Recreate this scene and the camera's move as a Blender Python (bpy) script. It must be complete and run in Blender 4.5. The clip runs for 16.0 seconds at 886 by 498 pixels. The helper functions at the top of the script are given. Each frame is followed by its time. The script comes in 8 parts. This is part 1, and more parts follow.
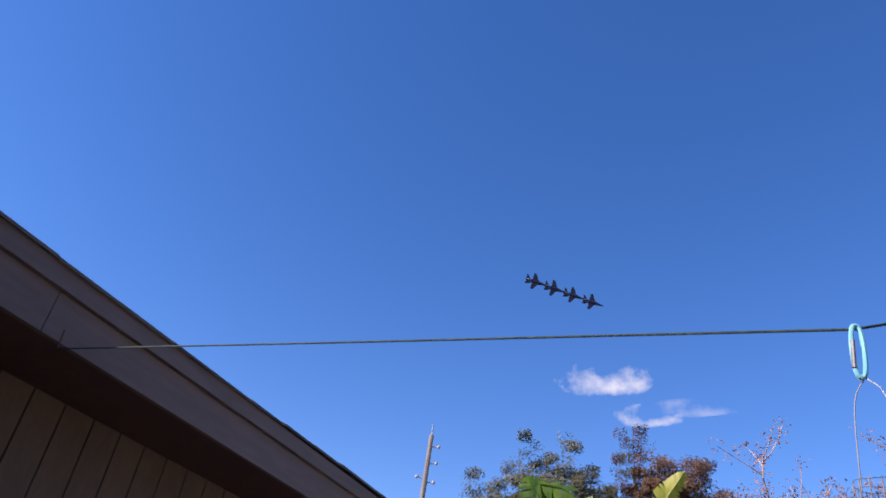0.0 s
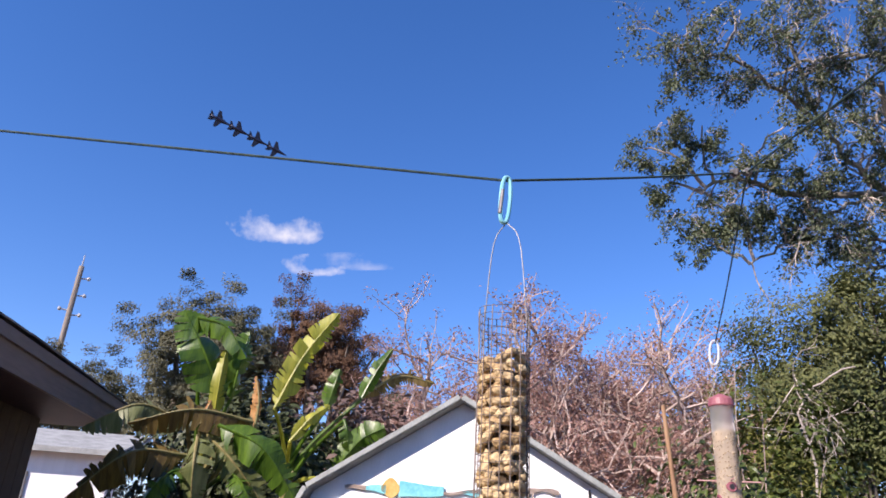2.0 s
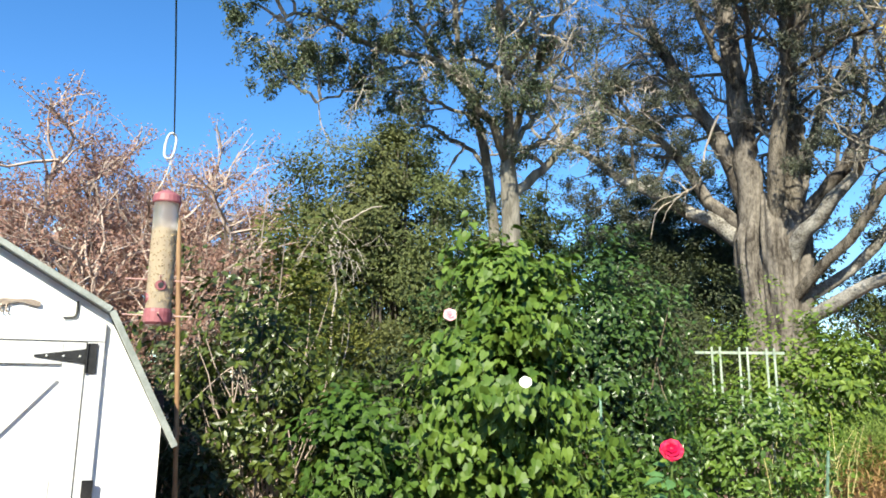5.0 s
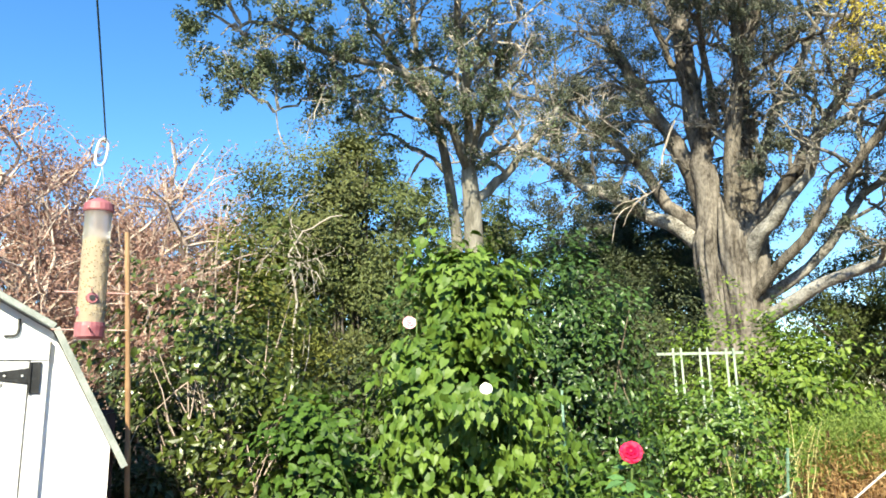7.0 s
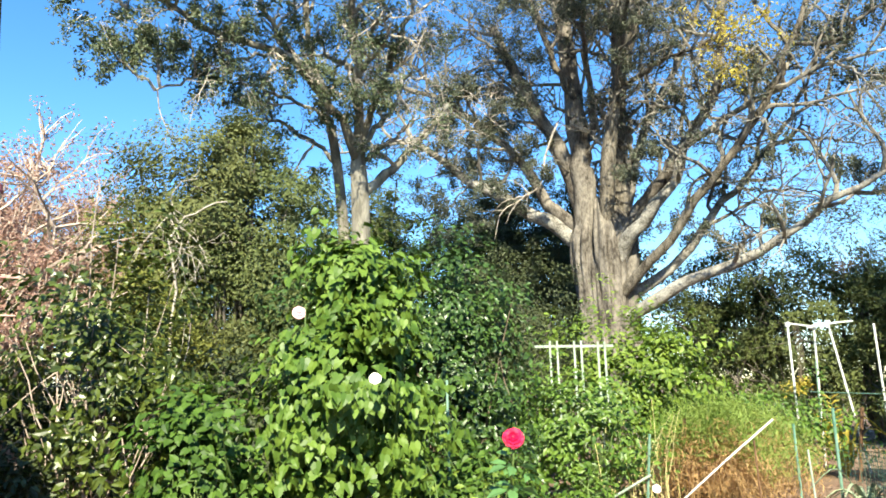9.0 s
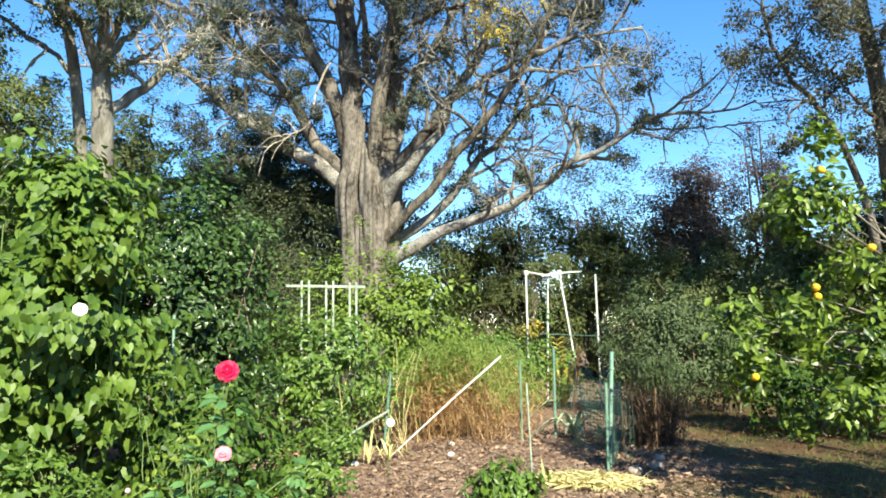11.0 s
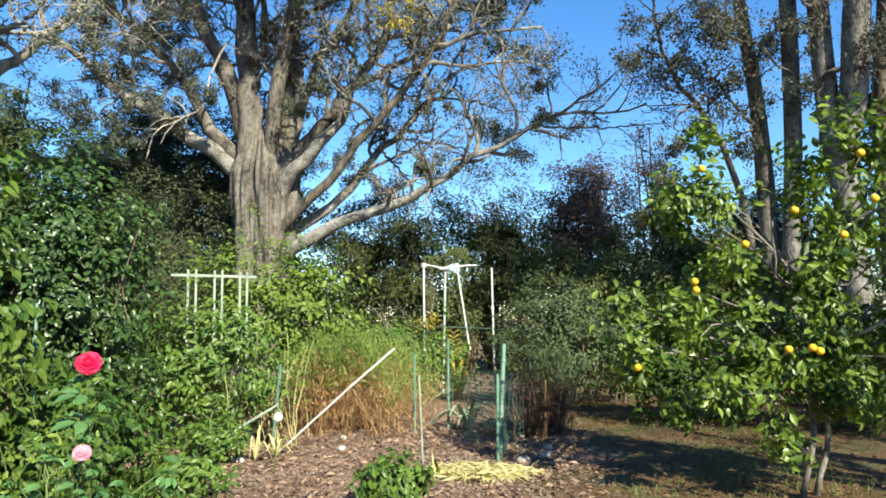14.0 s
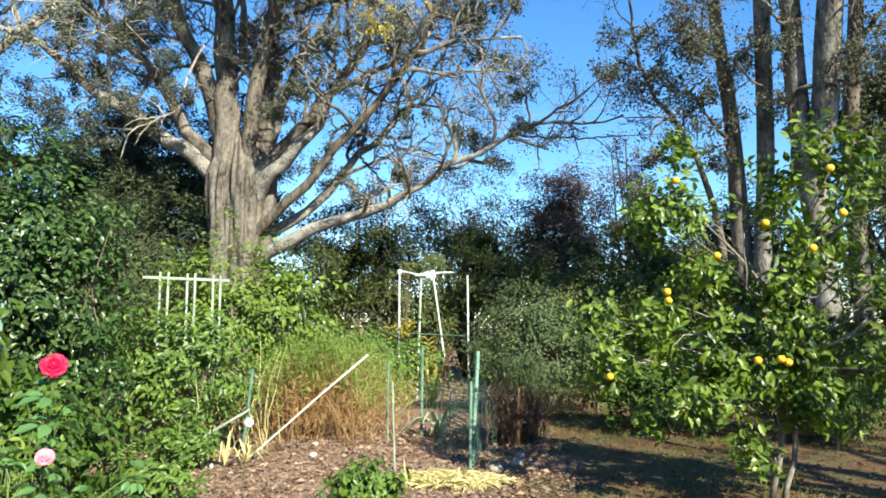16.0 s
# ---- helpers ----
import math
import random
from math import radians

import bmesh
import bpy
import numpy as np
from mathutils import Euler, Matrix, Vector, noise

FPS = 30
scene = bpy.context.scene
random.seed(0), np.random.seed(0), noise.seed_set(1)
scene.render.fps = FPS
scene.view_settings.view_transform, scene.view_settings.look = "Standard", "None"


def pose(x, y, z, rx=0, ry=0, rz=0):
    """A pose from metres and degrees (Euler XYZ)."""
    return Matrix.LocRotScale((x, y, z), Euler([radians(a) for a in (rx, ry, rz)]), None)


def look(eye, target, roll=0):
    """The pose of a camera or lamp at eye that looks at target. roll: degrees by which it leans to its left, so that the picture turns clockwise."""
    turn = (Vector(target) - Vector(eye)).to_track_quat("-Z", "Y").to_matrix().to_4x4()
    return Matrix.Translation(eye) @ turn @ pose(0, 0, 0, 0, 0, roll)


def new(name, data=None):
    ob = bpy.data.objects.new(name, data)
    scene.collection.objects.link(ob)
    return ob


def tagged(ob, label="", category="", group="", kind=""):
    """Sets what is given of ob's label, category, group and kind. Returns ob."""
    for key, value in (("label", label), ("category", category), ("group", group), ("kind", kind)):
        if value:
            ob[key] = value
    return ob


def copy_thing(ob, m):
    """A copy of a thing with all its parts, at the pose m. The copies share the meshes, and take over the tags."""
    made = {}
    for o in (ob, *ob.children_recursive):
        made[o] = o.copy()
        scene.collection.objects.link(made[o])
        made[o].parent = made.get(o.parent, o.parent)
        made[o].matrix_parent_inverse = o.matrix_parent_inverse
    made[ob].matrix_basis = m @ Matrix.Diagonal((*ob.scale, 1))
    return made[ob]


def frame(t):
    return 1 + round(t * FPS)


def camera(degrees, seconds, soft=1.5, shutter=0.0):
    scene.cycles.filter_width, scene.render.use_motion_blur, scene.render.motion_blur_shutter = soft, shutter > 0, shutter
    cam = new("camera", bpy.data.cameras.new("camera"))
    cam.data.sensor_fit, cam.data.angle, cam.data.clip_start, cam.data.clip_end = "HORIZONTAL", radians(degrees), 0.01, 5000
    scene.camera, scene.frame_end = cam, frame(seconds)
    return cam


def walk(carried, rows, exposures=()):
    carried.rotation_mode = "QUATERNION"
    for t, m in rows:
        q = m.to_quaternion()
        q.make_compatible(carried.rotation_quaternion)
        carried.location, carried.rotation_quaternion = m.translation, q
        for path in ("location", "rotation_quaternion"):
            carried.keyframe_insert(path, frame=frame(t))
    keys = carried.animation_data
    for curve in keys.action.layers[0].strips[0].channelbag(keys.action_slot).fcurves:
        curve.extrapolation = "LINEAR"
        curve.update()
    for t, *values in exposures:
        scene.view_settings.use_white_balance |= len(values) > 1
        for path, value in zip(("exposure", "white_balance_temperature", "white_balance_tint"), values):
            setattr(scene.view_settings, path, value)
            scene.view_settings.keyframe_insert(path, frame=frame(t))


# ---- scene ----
cam = camera(63.8, 16.0, soft=1.75)
EXPOSURES = [(0, 0.56, 6700, 23), (1.5, 0.62, 6750, 23), (2.5, 0.66, 6750, 18), (3.0, 0.6, 6750, 13), (3.5, 0.48, 6750, 12), (4.2, 0.7, 6900, 6), (5, 1.02, 7150, -2), (7.5, 1.42, 7650, -5), (9, 1.5, 7600, -5), (12.5, 1.04, 7250, -4), (15, 1.0, 7200, -3), (16, 1.18, 7250, -4)]
PATH = [
    (0, (0.641, -0.364, 1.422), (-0.951, -0.907, 2.505), 9.5),
    (0.5, (0.634, -0.449, 1.416), (-1.084, -0.692, 2.409), 8.3),
    (1, (0.652, -0.471, 1.404), (-1.126, -0.463, 2.319), 4.5),
    (1.5, (0.637, -0.424, 1.385), (-1.163, -0.196, 2.225), 3.9),
    (2, (0.587, -0.359, 1.399), (-1.212, -0.008, 2.198), 3.3),
    (2.5, (0.567, -0.285, 1.405), (-1.218, 0.152, 2.194), 3.5),
    (3, (0.547, -0.212, 1.403), (-1.196, 0.384, 2.181), 2.5),
    (3.5, (0.541, -0.132, 1.391), (-1.123, 0.768, 2.041), 1.8),
    (4, (0.549, -0.049, 1.379), (-0.998, 1.105, 1.901), 0.9),
    (4.5, (0.546, 0.026, 1.369), (-0.89, 1.353, 1.786), 0.7),
    (5, (0.547, 0.079, 1.362), (-0.832, 1.474, 1.751), 0.4),
    (5.2, (0.554, 0.096, 1.359), (-0.806, 1.508, 1.756), 0.3),
    (7.3, (0.55, 0.152, 1.358), (-0.754, 1.611, 1.773), -1.4),
    (7.5, (0.55, 0.153, 1.354), (-0.756, 1.606, 1.78), -1.1),
    (8, (0.536, 0.165, 1.349), (-0.771, 1.617, 1.778), -0.2),
    (8.5, (0.54, 0.088, 1.346), (-0.727, 1.577, 1.769), -0.2),
    (9, (0.555, 0.053, 1.349), (-0.495, 1.712, 1.731), -1.5),
    (9.5, (0.581, 0.033, 1.334), (-0.287, 1.809, 1.64), -2.4),
    (10, (0.62, 0.11, 1.31), (-0.051, 1.984, 1.499), -1.6),
    (10.2, (0.637, 0.157, 1.303), (0.032, 2.057, 1.471), -1.4),
    (12.3, (0.719, 0.313, 1.272), (0.297, 2.24, 1.599), -0.8),
    (12.5, (0.718, 0.32, 1.275), (0.316, 2.255, 1.585), -0.9),
    (13, (0.717, 0.333, 1.271), (0.372, 2.286, 1.531), 0.1),
    (13.5, (0.722, 0.349, 1.268), (0.442, 2.317, 1.495), -0.2),
    (14, (0.736, 0.37, 1.266), (0.52, 2.348, 1.462), -0.8),
    (14.5, (0.742, 0.38, 1.264), (0.597, 2.367, 1.438), -0.1),
    (15, (0.744, 0.379, 1.26), (0.627, 2.368, 1.437), -0.2),
    (15.5, (0.743, 0.375, 1.263), (0.602, 2.361, 1.461), -0.2),
    (16, (0.745, 0.374, 1.264), (0.594, 2.356, 1.479), 0.0),
]
walk(cam, [(t, look(eye, target, roll)) for t, eye, target, roll in PATH], EXPOSURES)

# ---- light ----
SUN_AZ, SUN_EL = math.atan2(0.56, -0.83), radians(35)
world = bpy.data.worlds.new("sky")
scene.world = world
world.use_nodes = True
wn, wl = world.node_tree.nodes, world.node_tree.links
wn.clear()
sky = wn.new("ShaderNodeTexSky")
sky.sky_type, sky.sun_disc = "NISHITA", False
sky.sun_elevation, sky.sun_rotation = SUN_EL, SUN_AZ
sky.altitude, sky.air_density, sky.dust_density, sky.ozone_density = 10, 1.0, 0.1, 3.0
back = wn.new("ShaderNodeBackground")
back.inputs["Strength"].default_value = 0.112
wout = wn.new("ShaderNodeOutputWorld")
deep = wn.new("ShaderNodeHueSaturation")
deep.inputs["Saturation"].default_value = 1.26
wl.new(sky.outputs[0], deep.inputs["Color"])
tint = wn.new("ShaderNodeMix")
tint.data_type, tint.blend_type = "RGBA", "MULTIPLY"
tint.inputs[0].default_value, tint.inputs[7].default_value = 1.0, (0.98, 1.0, 1.23, 1)
wl.new(deep.outputs[0], tint.inputs[6])
wl.new(tint.outputs[2], back.inputs[0])
wl.new(back.outputs[0], wout.inputs[0])
sun = new("sun", bpy.data.lights.new("sun", "SUN"))
sun.data.energy, sun.data.angle, sun.data.color = 5.6, radians(0.53), (1.0, 0.94, 0.85)
SUN_DIR = Vector((math.sin(SUN_AZ) * math.cos(SUN_EL), math.cos(SUN_AZ) * math.cos(SUN_EL), math.sin(SUN_EL)))
sun.matrix_basis = look(SUN_DIR * 50, (0, 0, 0))


# ---- materials ----
def surface(name, c1, c2, scale=6.0, rough=0.6, bump=0.2, metal=0.0, island=0.0, through_light=0.0, fine=8.0, stretch=(1, 1, 1), spec=0.5, detail=0.5):
    """Two colours mixed by noise at two sizes, with relief; island: how far single leaves or chips differ; through_light: thin leaves."""
    m = bpy.data.materials.new(name)
    m.use_nodes = True
    n, l = m.node_tree.nodes, m.node_tree.links
    n.clear()
    out, bsdf = n.new("ShaderNodeOutputMaterial"), n.new("ShaderNodeBsdfPrincipled")
    co, mp = n.new("ShaderNodeTexCoord"), n.new("ShaderNodeMapping")
    mp.inputs["Scale"].default_value = stretch
    l.new(co.outputs["Object"], mp.inputs[0])
    big, small = n.new("ShaderNodeTexNoise"), n.new("ShaderNodeTexNoise")
    for tex, s in ((big, scale), (small, scale * fine)):
        tex.inputs["Scale"].default_value, tex.inputs["Detail"].default_value = s, 4
        l.new(mp.outputs[0], tex.inputs["Vector"])
    add = n.new("ShaderNodeMath")
    add.operation = "MULTIPLY_ADD"
    l.new(small.outputs[0], add.inputs[0])
    add.inputs[1].default_value = detail
    l.new(big.outputs[0], add.inputs[2])
    sub = n.new("ShaderNodeMapRange")
    sub.inputs["From Min"].default_value, sub.inputs["From Max"].default_value = 0.36 + detail * 0.4, 0.64 + detail * 0.6
    l.new(add.outputs[0], sub.inputs["Value"])
    fac = sub.outputs[0]
    mix = n.new("ShaderNodeMix")
    mix.data_type = "RGBA"
    mix.inputs[6].default_value, mix.inputs[7].default_value = (*c1, 1), (*c2, 1)
    if island:
        geo, mi = n.new("ShaderNodeNewGeometry"), n.new("ShaderNodeMix")
        info = n.new("ShaderNodeObjectInfo")
        both = n.new("ShaderNodeMath")
        both.operation = "ADD"
        wrap = n.new("ShaderNodeMath")
        wrap.operation = "FRACT"
        l.new(geo.outputs["Random Per Island"], both.inputs[0])
        l.new(info.outputs["Random"], both.inputs[1])
        l.new(both.outputs[0], wrap.inputs[0])
        mi.inputs[0].default_value = island
        l.new(fac, mi.inputs[2])
        l.new(wrap.outputs[0], mi.inputs[3])
        fac = mi.outputs[0]
    l.new(fac, mix.inputs[0])
    l.new(mix.outputs[2], bsdf.inputs["Base Color"])
    bsdf.inputs["Roughness"].default_value = rough
    bsdf.inputs["Metallic"].default_value = metal
    bsdf.inputs["Specular IOR Level"].default_value = spec
    if bump:
        b = n.new("ShaderNodeBump")
        b.inputs["Strength"].default_value, b.inputs["Distance"].default_value = bump, 0.02
        l.new(add.outputs[0], b.inputs["Height"])
        l.new(b.outputs[0], bsdf.inputs["Normal"])
    last = bsdf.outputs[0]
    if through_light:
        tr, ms = n.new("ShaderNodeBsdfTranslucent"), n.new("ShaderNodeMixShader")
        hue = n.new("ShaderNodeHueSaturation")
        hue.inputs["Value"].default_value, hue.inputs["Saturation"].default_value = 1.5, 1.1
        l.new(mix.outputs[2], hue.inputs["Color"])
        l.new(hue.outputs[0], tr.inputs[0])
        ms.inputs[0].default_value = through_light
        l.new(last, ms.inputs[1])
        l.new(tr.outputs[0], ms.inputs[2])
        last = ms.outputs[0]
    l.new(last, out.inputs[0])
    return m


def leaf_mat(name, c1, c2, rough=0.45, thin=0.3, spec=0.5):
    return surface(name, c1, c2, 1.2, rough, 0, 0, 0.75, thin, 6, spec=spec)


M = {}
M["hibiscus"] = leaf_mat("hibiscus_leaf", (0.035, 0.080, 0.013), (0.135, 0.205, 0.036), 0.48, 0.16, 0.3)
M["camellia"] = leaf_mat("camellia_leaf", (0.010, 0.026, 0.007), (0.068, 0.125, 0.028), 0.36, 0.12, 0.4)
M["camellia_light"] = leaf_mat("camellia_light_leaf", (0.010, 0.020, 0.005), (0.10, 0.13, 0.024), 0.36, 0.14, 0.45)
M["vine"] = leaf_mat("low_shrub_leaf", (0.020, 0.048, 0.009), (0.085, 0.15, 0.026), 0.5, 0.16, 0.22)
M["oak"] = leaf_mat("oak_leaf", (0.040, 0.056, 0.030), (0.155, 0.182, 0.10), 0.5, 0.2, 0.35)
M["hickory"] = leaf_mat("dark_hickory_leaf", (0.034, 0.039, 0.027), (0.13, 0.13, 0.085), 0.5, 0.2, 0.35)
M["oak_far"] = leaf_mat("far_oak_leaf", (0.058, 0.060, 0.030), (0.15, 0.145, 0.078), 0.6, 0.2)
M["camphor"] = leaf_mat("grey_green_leaf", (0.030, 0.037, 0.026), (0.135, 0.145, 0.10), 0.5, 0.2, 0.35)
M["myrtle"] = leaf_mat("myrtle_leaf", (0.045, 0.056, 0.02), (0.17, 0.18, 0.068), 0.6, 0.25, 0.25)
M["myrtle_light"] = leaf_mat("yellow_green_myrtle_leaf", (0.05, 0.062, 0.014), (0.20, 0.205, 0.05), 0.6, 0.25, 0.25)
M["rust"] = leaf_mat("rust_leaf", (0.19, 0.11, 0.09), (0.40, 0.25, 0.205), 0.7, 0.25, 0.2)
M["brown_leaf"] = leaf_mat("brown_tree_leaf", (0.0725, 0.0435, 0.029), (0.217, 0.123, 0.0725), 0.7, 0.2, 0.2)
# evergreen leaf colour, lowered to stand for shade under the crowns
M["dark_leaf"] = leaf_mat("dark_and_shaded_leaf", (0.018, 0.026, 0.012), (0.075, 0.09, 0.036), 0.5, 0.1, 0.3)
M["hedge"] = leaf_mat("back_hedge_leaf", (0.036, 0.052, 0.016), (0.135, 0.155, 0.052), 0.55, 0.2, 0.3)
M["purple"] = leaf_mat("dark_purple_leaf", (0.045, 0.034, 0.03), (0.17, 0.115, 0.095), 0.55, 0.15, 0.3)
M["yellow_leaf"] = leaf_mat("yellow_leaf", (0.28, 0.21, 0.035), (0.50, 0.42, 0.08), 0.55, 0.3)
M["citrus"] = leaf_mat("citrus_leaf", (0.012, 0.040, 0.010), (0.19, 0.27, 0.036), 0.38, 0.24, 0.4)
M["fresh"] = leaf_mat("fresh_green_leaf", (0.032, 0.078, 0.014), (0.14, 0.22, 0.038), 0.45, 0.22, 0.4)
M["fresh_light"] = leaf_mat("yellow_green_leaf", (0.05, 0.10, 0.016), (0.20, 0.27, 0.045), 0.5, 0.28, 0.35)
M["grey_shrub"] = leaf_mat("fine_grey_green_leaf", (0.032, 0.052, 0.022), (0.115, 0.155, 0.065), 0.55, 0.2, 0.3)
M["fennel"] = leaf_mat("feathery_green", (0.12, 0.185, 0.04), (0.28, 0.34, 0.10), 0.6, 0.35, 0.2)
M["dry_stem"] = leaf_mat("dry_reddish_stem", (0.27, 0.16, 0.075), (0.54, 0.36, 0.185), 0.7, 0.25, 0.2)
M["dark_plant"] = leaf_mat("dark_reddish_leaf", (0.029, 0.0319, 0.0174), (0.109, 0.058, 0.0435), 0.55, 0.2)
M["agave"] = leaf_mat("pale_agave_leaf", (0.203, 0.275, 0.174), (0.435, 0.493, 0.319), 0.5, 0.1)
M["straw"] = leaf_mat("pale_straw", (0.42, 0.36, 0.15), (0.70, 0.63, 0.34), 0.7, 0.2, 0.2)
M["grass"] = leaf_mat("lawn_blade", (0.0725, 0.109, 0.029), (0.217, 0.261, 0.0725), 0.6, 0.3, 0.3)
M["chips"] = leaf_mat("bark_mulch_chip", (0.16, 0.105, 0.078), (0.37, 0.26, 0.195), 0.9, 0, 0.2)
M["bark_chunk"] = leaf_mat("bark_piece", (0.05, 0.03, 0.022), (0.42, 0.29, 0.21), 0.9, 0, 0.2)
M["rose_leaf"] = leaf_mat("rose_leaf", (0.0653, 0.145, 0.0508), (0.131, 0.261, 0.087), 0.4, 0.25)
M["banana"] = surface("banana_leaf", (0.032, 0.078, 0.010), (0.12, 0.21, 0.022), 2.0, 0.35, 0.25, 0, 0.15, 0.35, 7, (1, 9, 1))
M["banana_olive"] = surface("dull_olive_banana_leaf", (0.075, 0.095, 0.03), (0.20, 0.22, 0.085), 2.5, 0.5, 0.25, 0, 0.15, 0.3, 6, (1, 9, 1))
M["banana_yellow"] = surface("yellowing_banana_leaf", (0.22, 0.24, 0.03), (0.44, 0.42, 0.06), 2.5, 0.45, 0.25, 0, 0.1, 0.35, 6, (1, 9, 1))
M["banana_brown"] = surface("brown_banana_leaf", (0.075, 0.048, 0.012), (0.20, 0.135, 0.03), 2.5, 0.6, 0.4, 0, 0.1, 0.3, 6, (1, 9, 1))
M["banana_dry"] = surface("dry_orange_banana_leaf", (0.30, 0.13, 0.04), (0.48, 0.26, 0.09), 4, 0.7, 0.5, 0, 0.1, 0.2)
M["banana_stem"] = surface("banana_stem", (0.14, 0.13, 0.04), (0.25, 0.20, 0.08), 5, 0.6, 0.4)
M["bark_grey"] = surface("pale_grey_bark", (0.042, 0.034, 0.029), (0.215, 0.188, 0.165), 2.6, 0.9, 0.9, fine=6, stretch=(1.5, 1.5, 0.7), spec=0.2, detail=0.7)
# paler copy of the old tree's bark: sunlight on the limbs as colour
M["bark_sunlit"] = surface("sunlit_limb_bark", (0.085, 0.075, 0.066), (0.37, 0.345, 0.315), 3.4, 0.9, 0.9, fine=6, stretch=(1.2, 1.2, 1.2), spec=0.2, detail=0.8)
M["bark_brown"] = surface("brown_bark", (0.035, 0.028, 0.022), (0.22, 0.19, 0.16), 3.2, 0.9, 0.9, fine=8, stretch=(3, 3, 0.6), spec=0.2, detail=0.8)
M["bark_oak"] = surface("oak_bark", (0.13, 0.118, 0.10), (0.31, 0.285, 0.25), 2.0, 0.9, 0.5, fine=6, stretch=(3, 3, 0.6), spec=0.2, detail=0.4)
M["bark_mottled"] = surface("mottled_grey_bark", (0.042, 0.037, 0.033), (0.275, 0.252, 0.228), 4.5, 0.9, 0.8, fine=5, stretch=(1.6, 1.6, 0.7), spec=0.2, detail=0.9)
M["twig_rust"] = surface("pinkish_brown_twig", (0.28, 0.21, 0.18), (0.50, 0.40, 0.35), 6, 0.85, 0.3, spec=0.2)
M["twig_pale"] = surface("pale_twig", (0.26, 0.22, 0.19), (0.48, 0.42, 0.37), 6, 0.85, 0.3, spec=0.2)
M["twig_grey"] = surface("grey_twig", (0.12, 0.105, 0.09), (0.28, 0.25, 0.22), 6, 0.85, 0.3, spec=0.2)
M["twig_brown"] = surface("twig", (0.09, 0.07, 0.05), (0.20, 0.16, 0.12), 6, 0.85, 0.3, spec=0.2)
M["green_stem"] = surface("green_stem", (0.06, 0.11, 0.03), (0.14, 0.20, 0.06), 8, 0.6, 0.2)
M["white_paint"] = surface("white_painted_board", (0.72, 0.72, 0.71), (0.82, 0.82, 0.81), 1.5, 0.5, 0.06, fine=30, stretch=(4, 4, 0.6))
M["white_trim"] = surface("grey_white_trim", (0.44, 0.44, 0.455), (0.56, 0.56, 0.575), 3, 0.55, 0.1, fine=20)
M["door_gap"] = surface("door_gap_shadow_board", (0.10, 0.10, 0.105), (0.16, 0.16, 0.165), 3, 0.7, 0.1)
# near-black brown: the shed's shadow put into the board colour
M["shade_fill_dark"] = surface("shade_fill_brown", (0.022, 0.011, 0.010), (0.06, 0.03, 0.026), 3, 0.85, 0.4, fine=9, stretch=(4, 4, 0.4))
M["shed_roof"] = surface("grey_roofing", (0.20, 0.21, 0.20), (0.34, 0.35, 0.34), 5, 0.8, 0.3)
M["roof_edge"] = surface("pale_roof_edge_metal", (0.18, 0.195, 0.185), (0.31, 0.33, 0.315), 6, 0.5, 0.15, fine=14)
M["black_iron"] = surface("black_iron", (0.012, 0.012, 0.014), (0.035, 0.034, 0.034), 12, 0.45, 0.15, 0.4)
M["turquoise"] = surface("turquoise_paint", (0.09, 0.38, 0.43), (0.20, 0.54, 0.57), 7, 0.4, 0.1)
M["ochre"] = surface("ochre_paint", (0.42, 0.26, 0.05), (0.55, 0.38, 0.12), 9, 0.45, 0.1)
M["copper"] = surface("dull_copper", (0.16, 0.12, 0.10), (0.34, 0.27, 0.22), 9, 0.45, 0.2, 0.5)
M["stucco"] = surface("brown_siding", (0.13, 0.09, 0.068), (0.18, 0.125, 0.095), 2.0, 0.8, 0.3, fine=20, stretch=(1, 1, 0.4))
M["soffit"] = surface("dark_red_brown_paint", (0.085, 0.036, 0.03), (0.12, 0.052, 0.044), 2, 0.6, 0.1)
M["fascia"] = surface("taupe_fascia_paint", (0.16, 0.115, 0.10), (0.22, 0.16, 0.14), 1.5, 0.6, 0.15, stretch=(0.4, 3, 3))
M["shingle"] = surface("brown_shingle", (0.10, 0.08, 0.07), (0.20, 0.17, 0.15), 4, 0.95, 0.6, island=0.4, fine=25)
M["cord"] = surface("dark_green_cord", (0.010, 0.028, 0.024), (0.03, 0.065, 0.052), 60, 0.7, 0.4)
M["teal_metal"] = surface("teal_anodised_metal", (0.22, 0.60, 0.66), (0.34, 0.72, 0.76), 20, 0.3, 0, 0.35)
M["steel"] = surface("bright_steel", (0.60, 0.60, 0.58), (0.75, 0.75, 0.73), 20, 0.32, 0, 0.35)
M["rust_wire"] = surface("dull_rusty_wire", (0.09, 0.07, 0.06), (0.24, 0.20, 0.18), 40, 0.6, 0.1, 0.5)
M["peanut"] = surface("peanut_shell", (0.34, 0.21, 0.088), (0.73, 0.555, 0.315), 55, 0.75, 0.6, 0, 0.65, 0, 4)
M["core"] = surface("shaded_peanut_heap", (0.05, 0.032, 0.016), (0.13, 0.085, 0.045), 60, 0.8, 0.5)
M["wire"] = surface("dull_grey_wire", (0.16, 0.15, 0.145), (0.30, 0.29, 0.28), 30, 0.4, 0, 0.5)
M["seed"] = surface("mixed_seed", (0.15, 0.105, 0.06), (0.52, 0.41, 0.25), 90, 0.75, 0.5, 0, 0.6)
M["red_plastic"] = surface("faded_red_plastic", (0.24, 0.065, 0.085), (0.37, 0.14, 0.16), 8, 0.5, 0.1, 0, 0, 0.1)
M["pink_plastic"] = surface("faded_pink_plastic", (0.48, 0.27, 0.26), (0.60, 0.38, 0.34), 12, 0.55, 0.1)
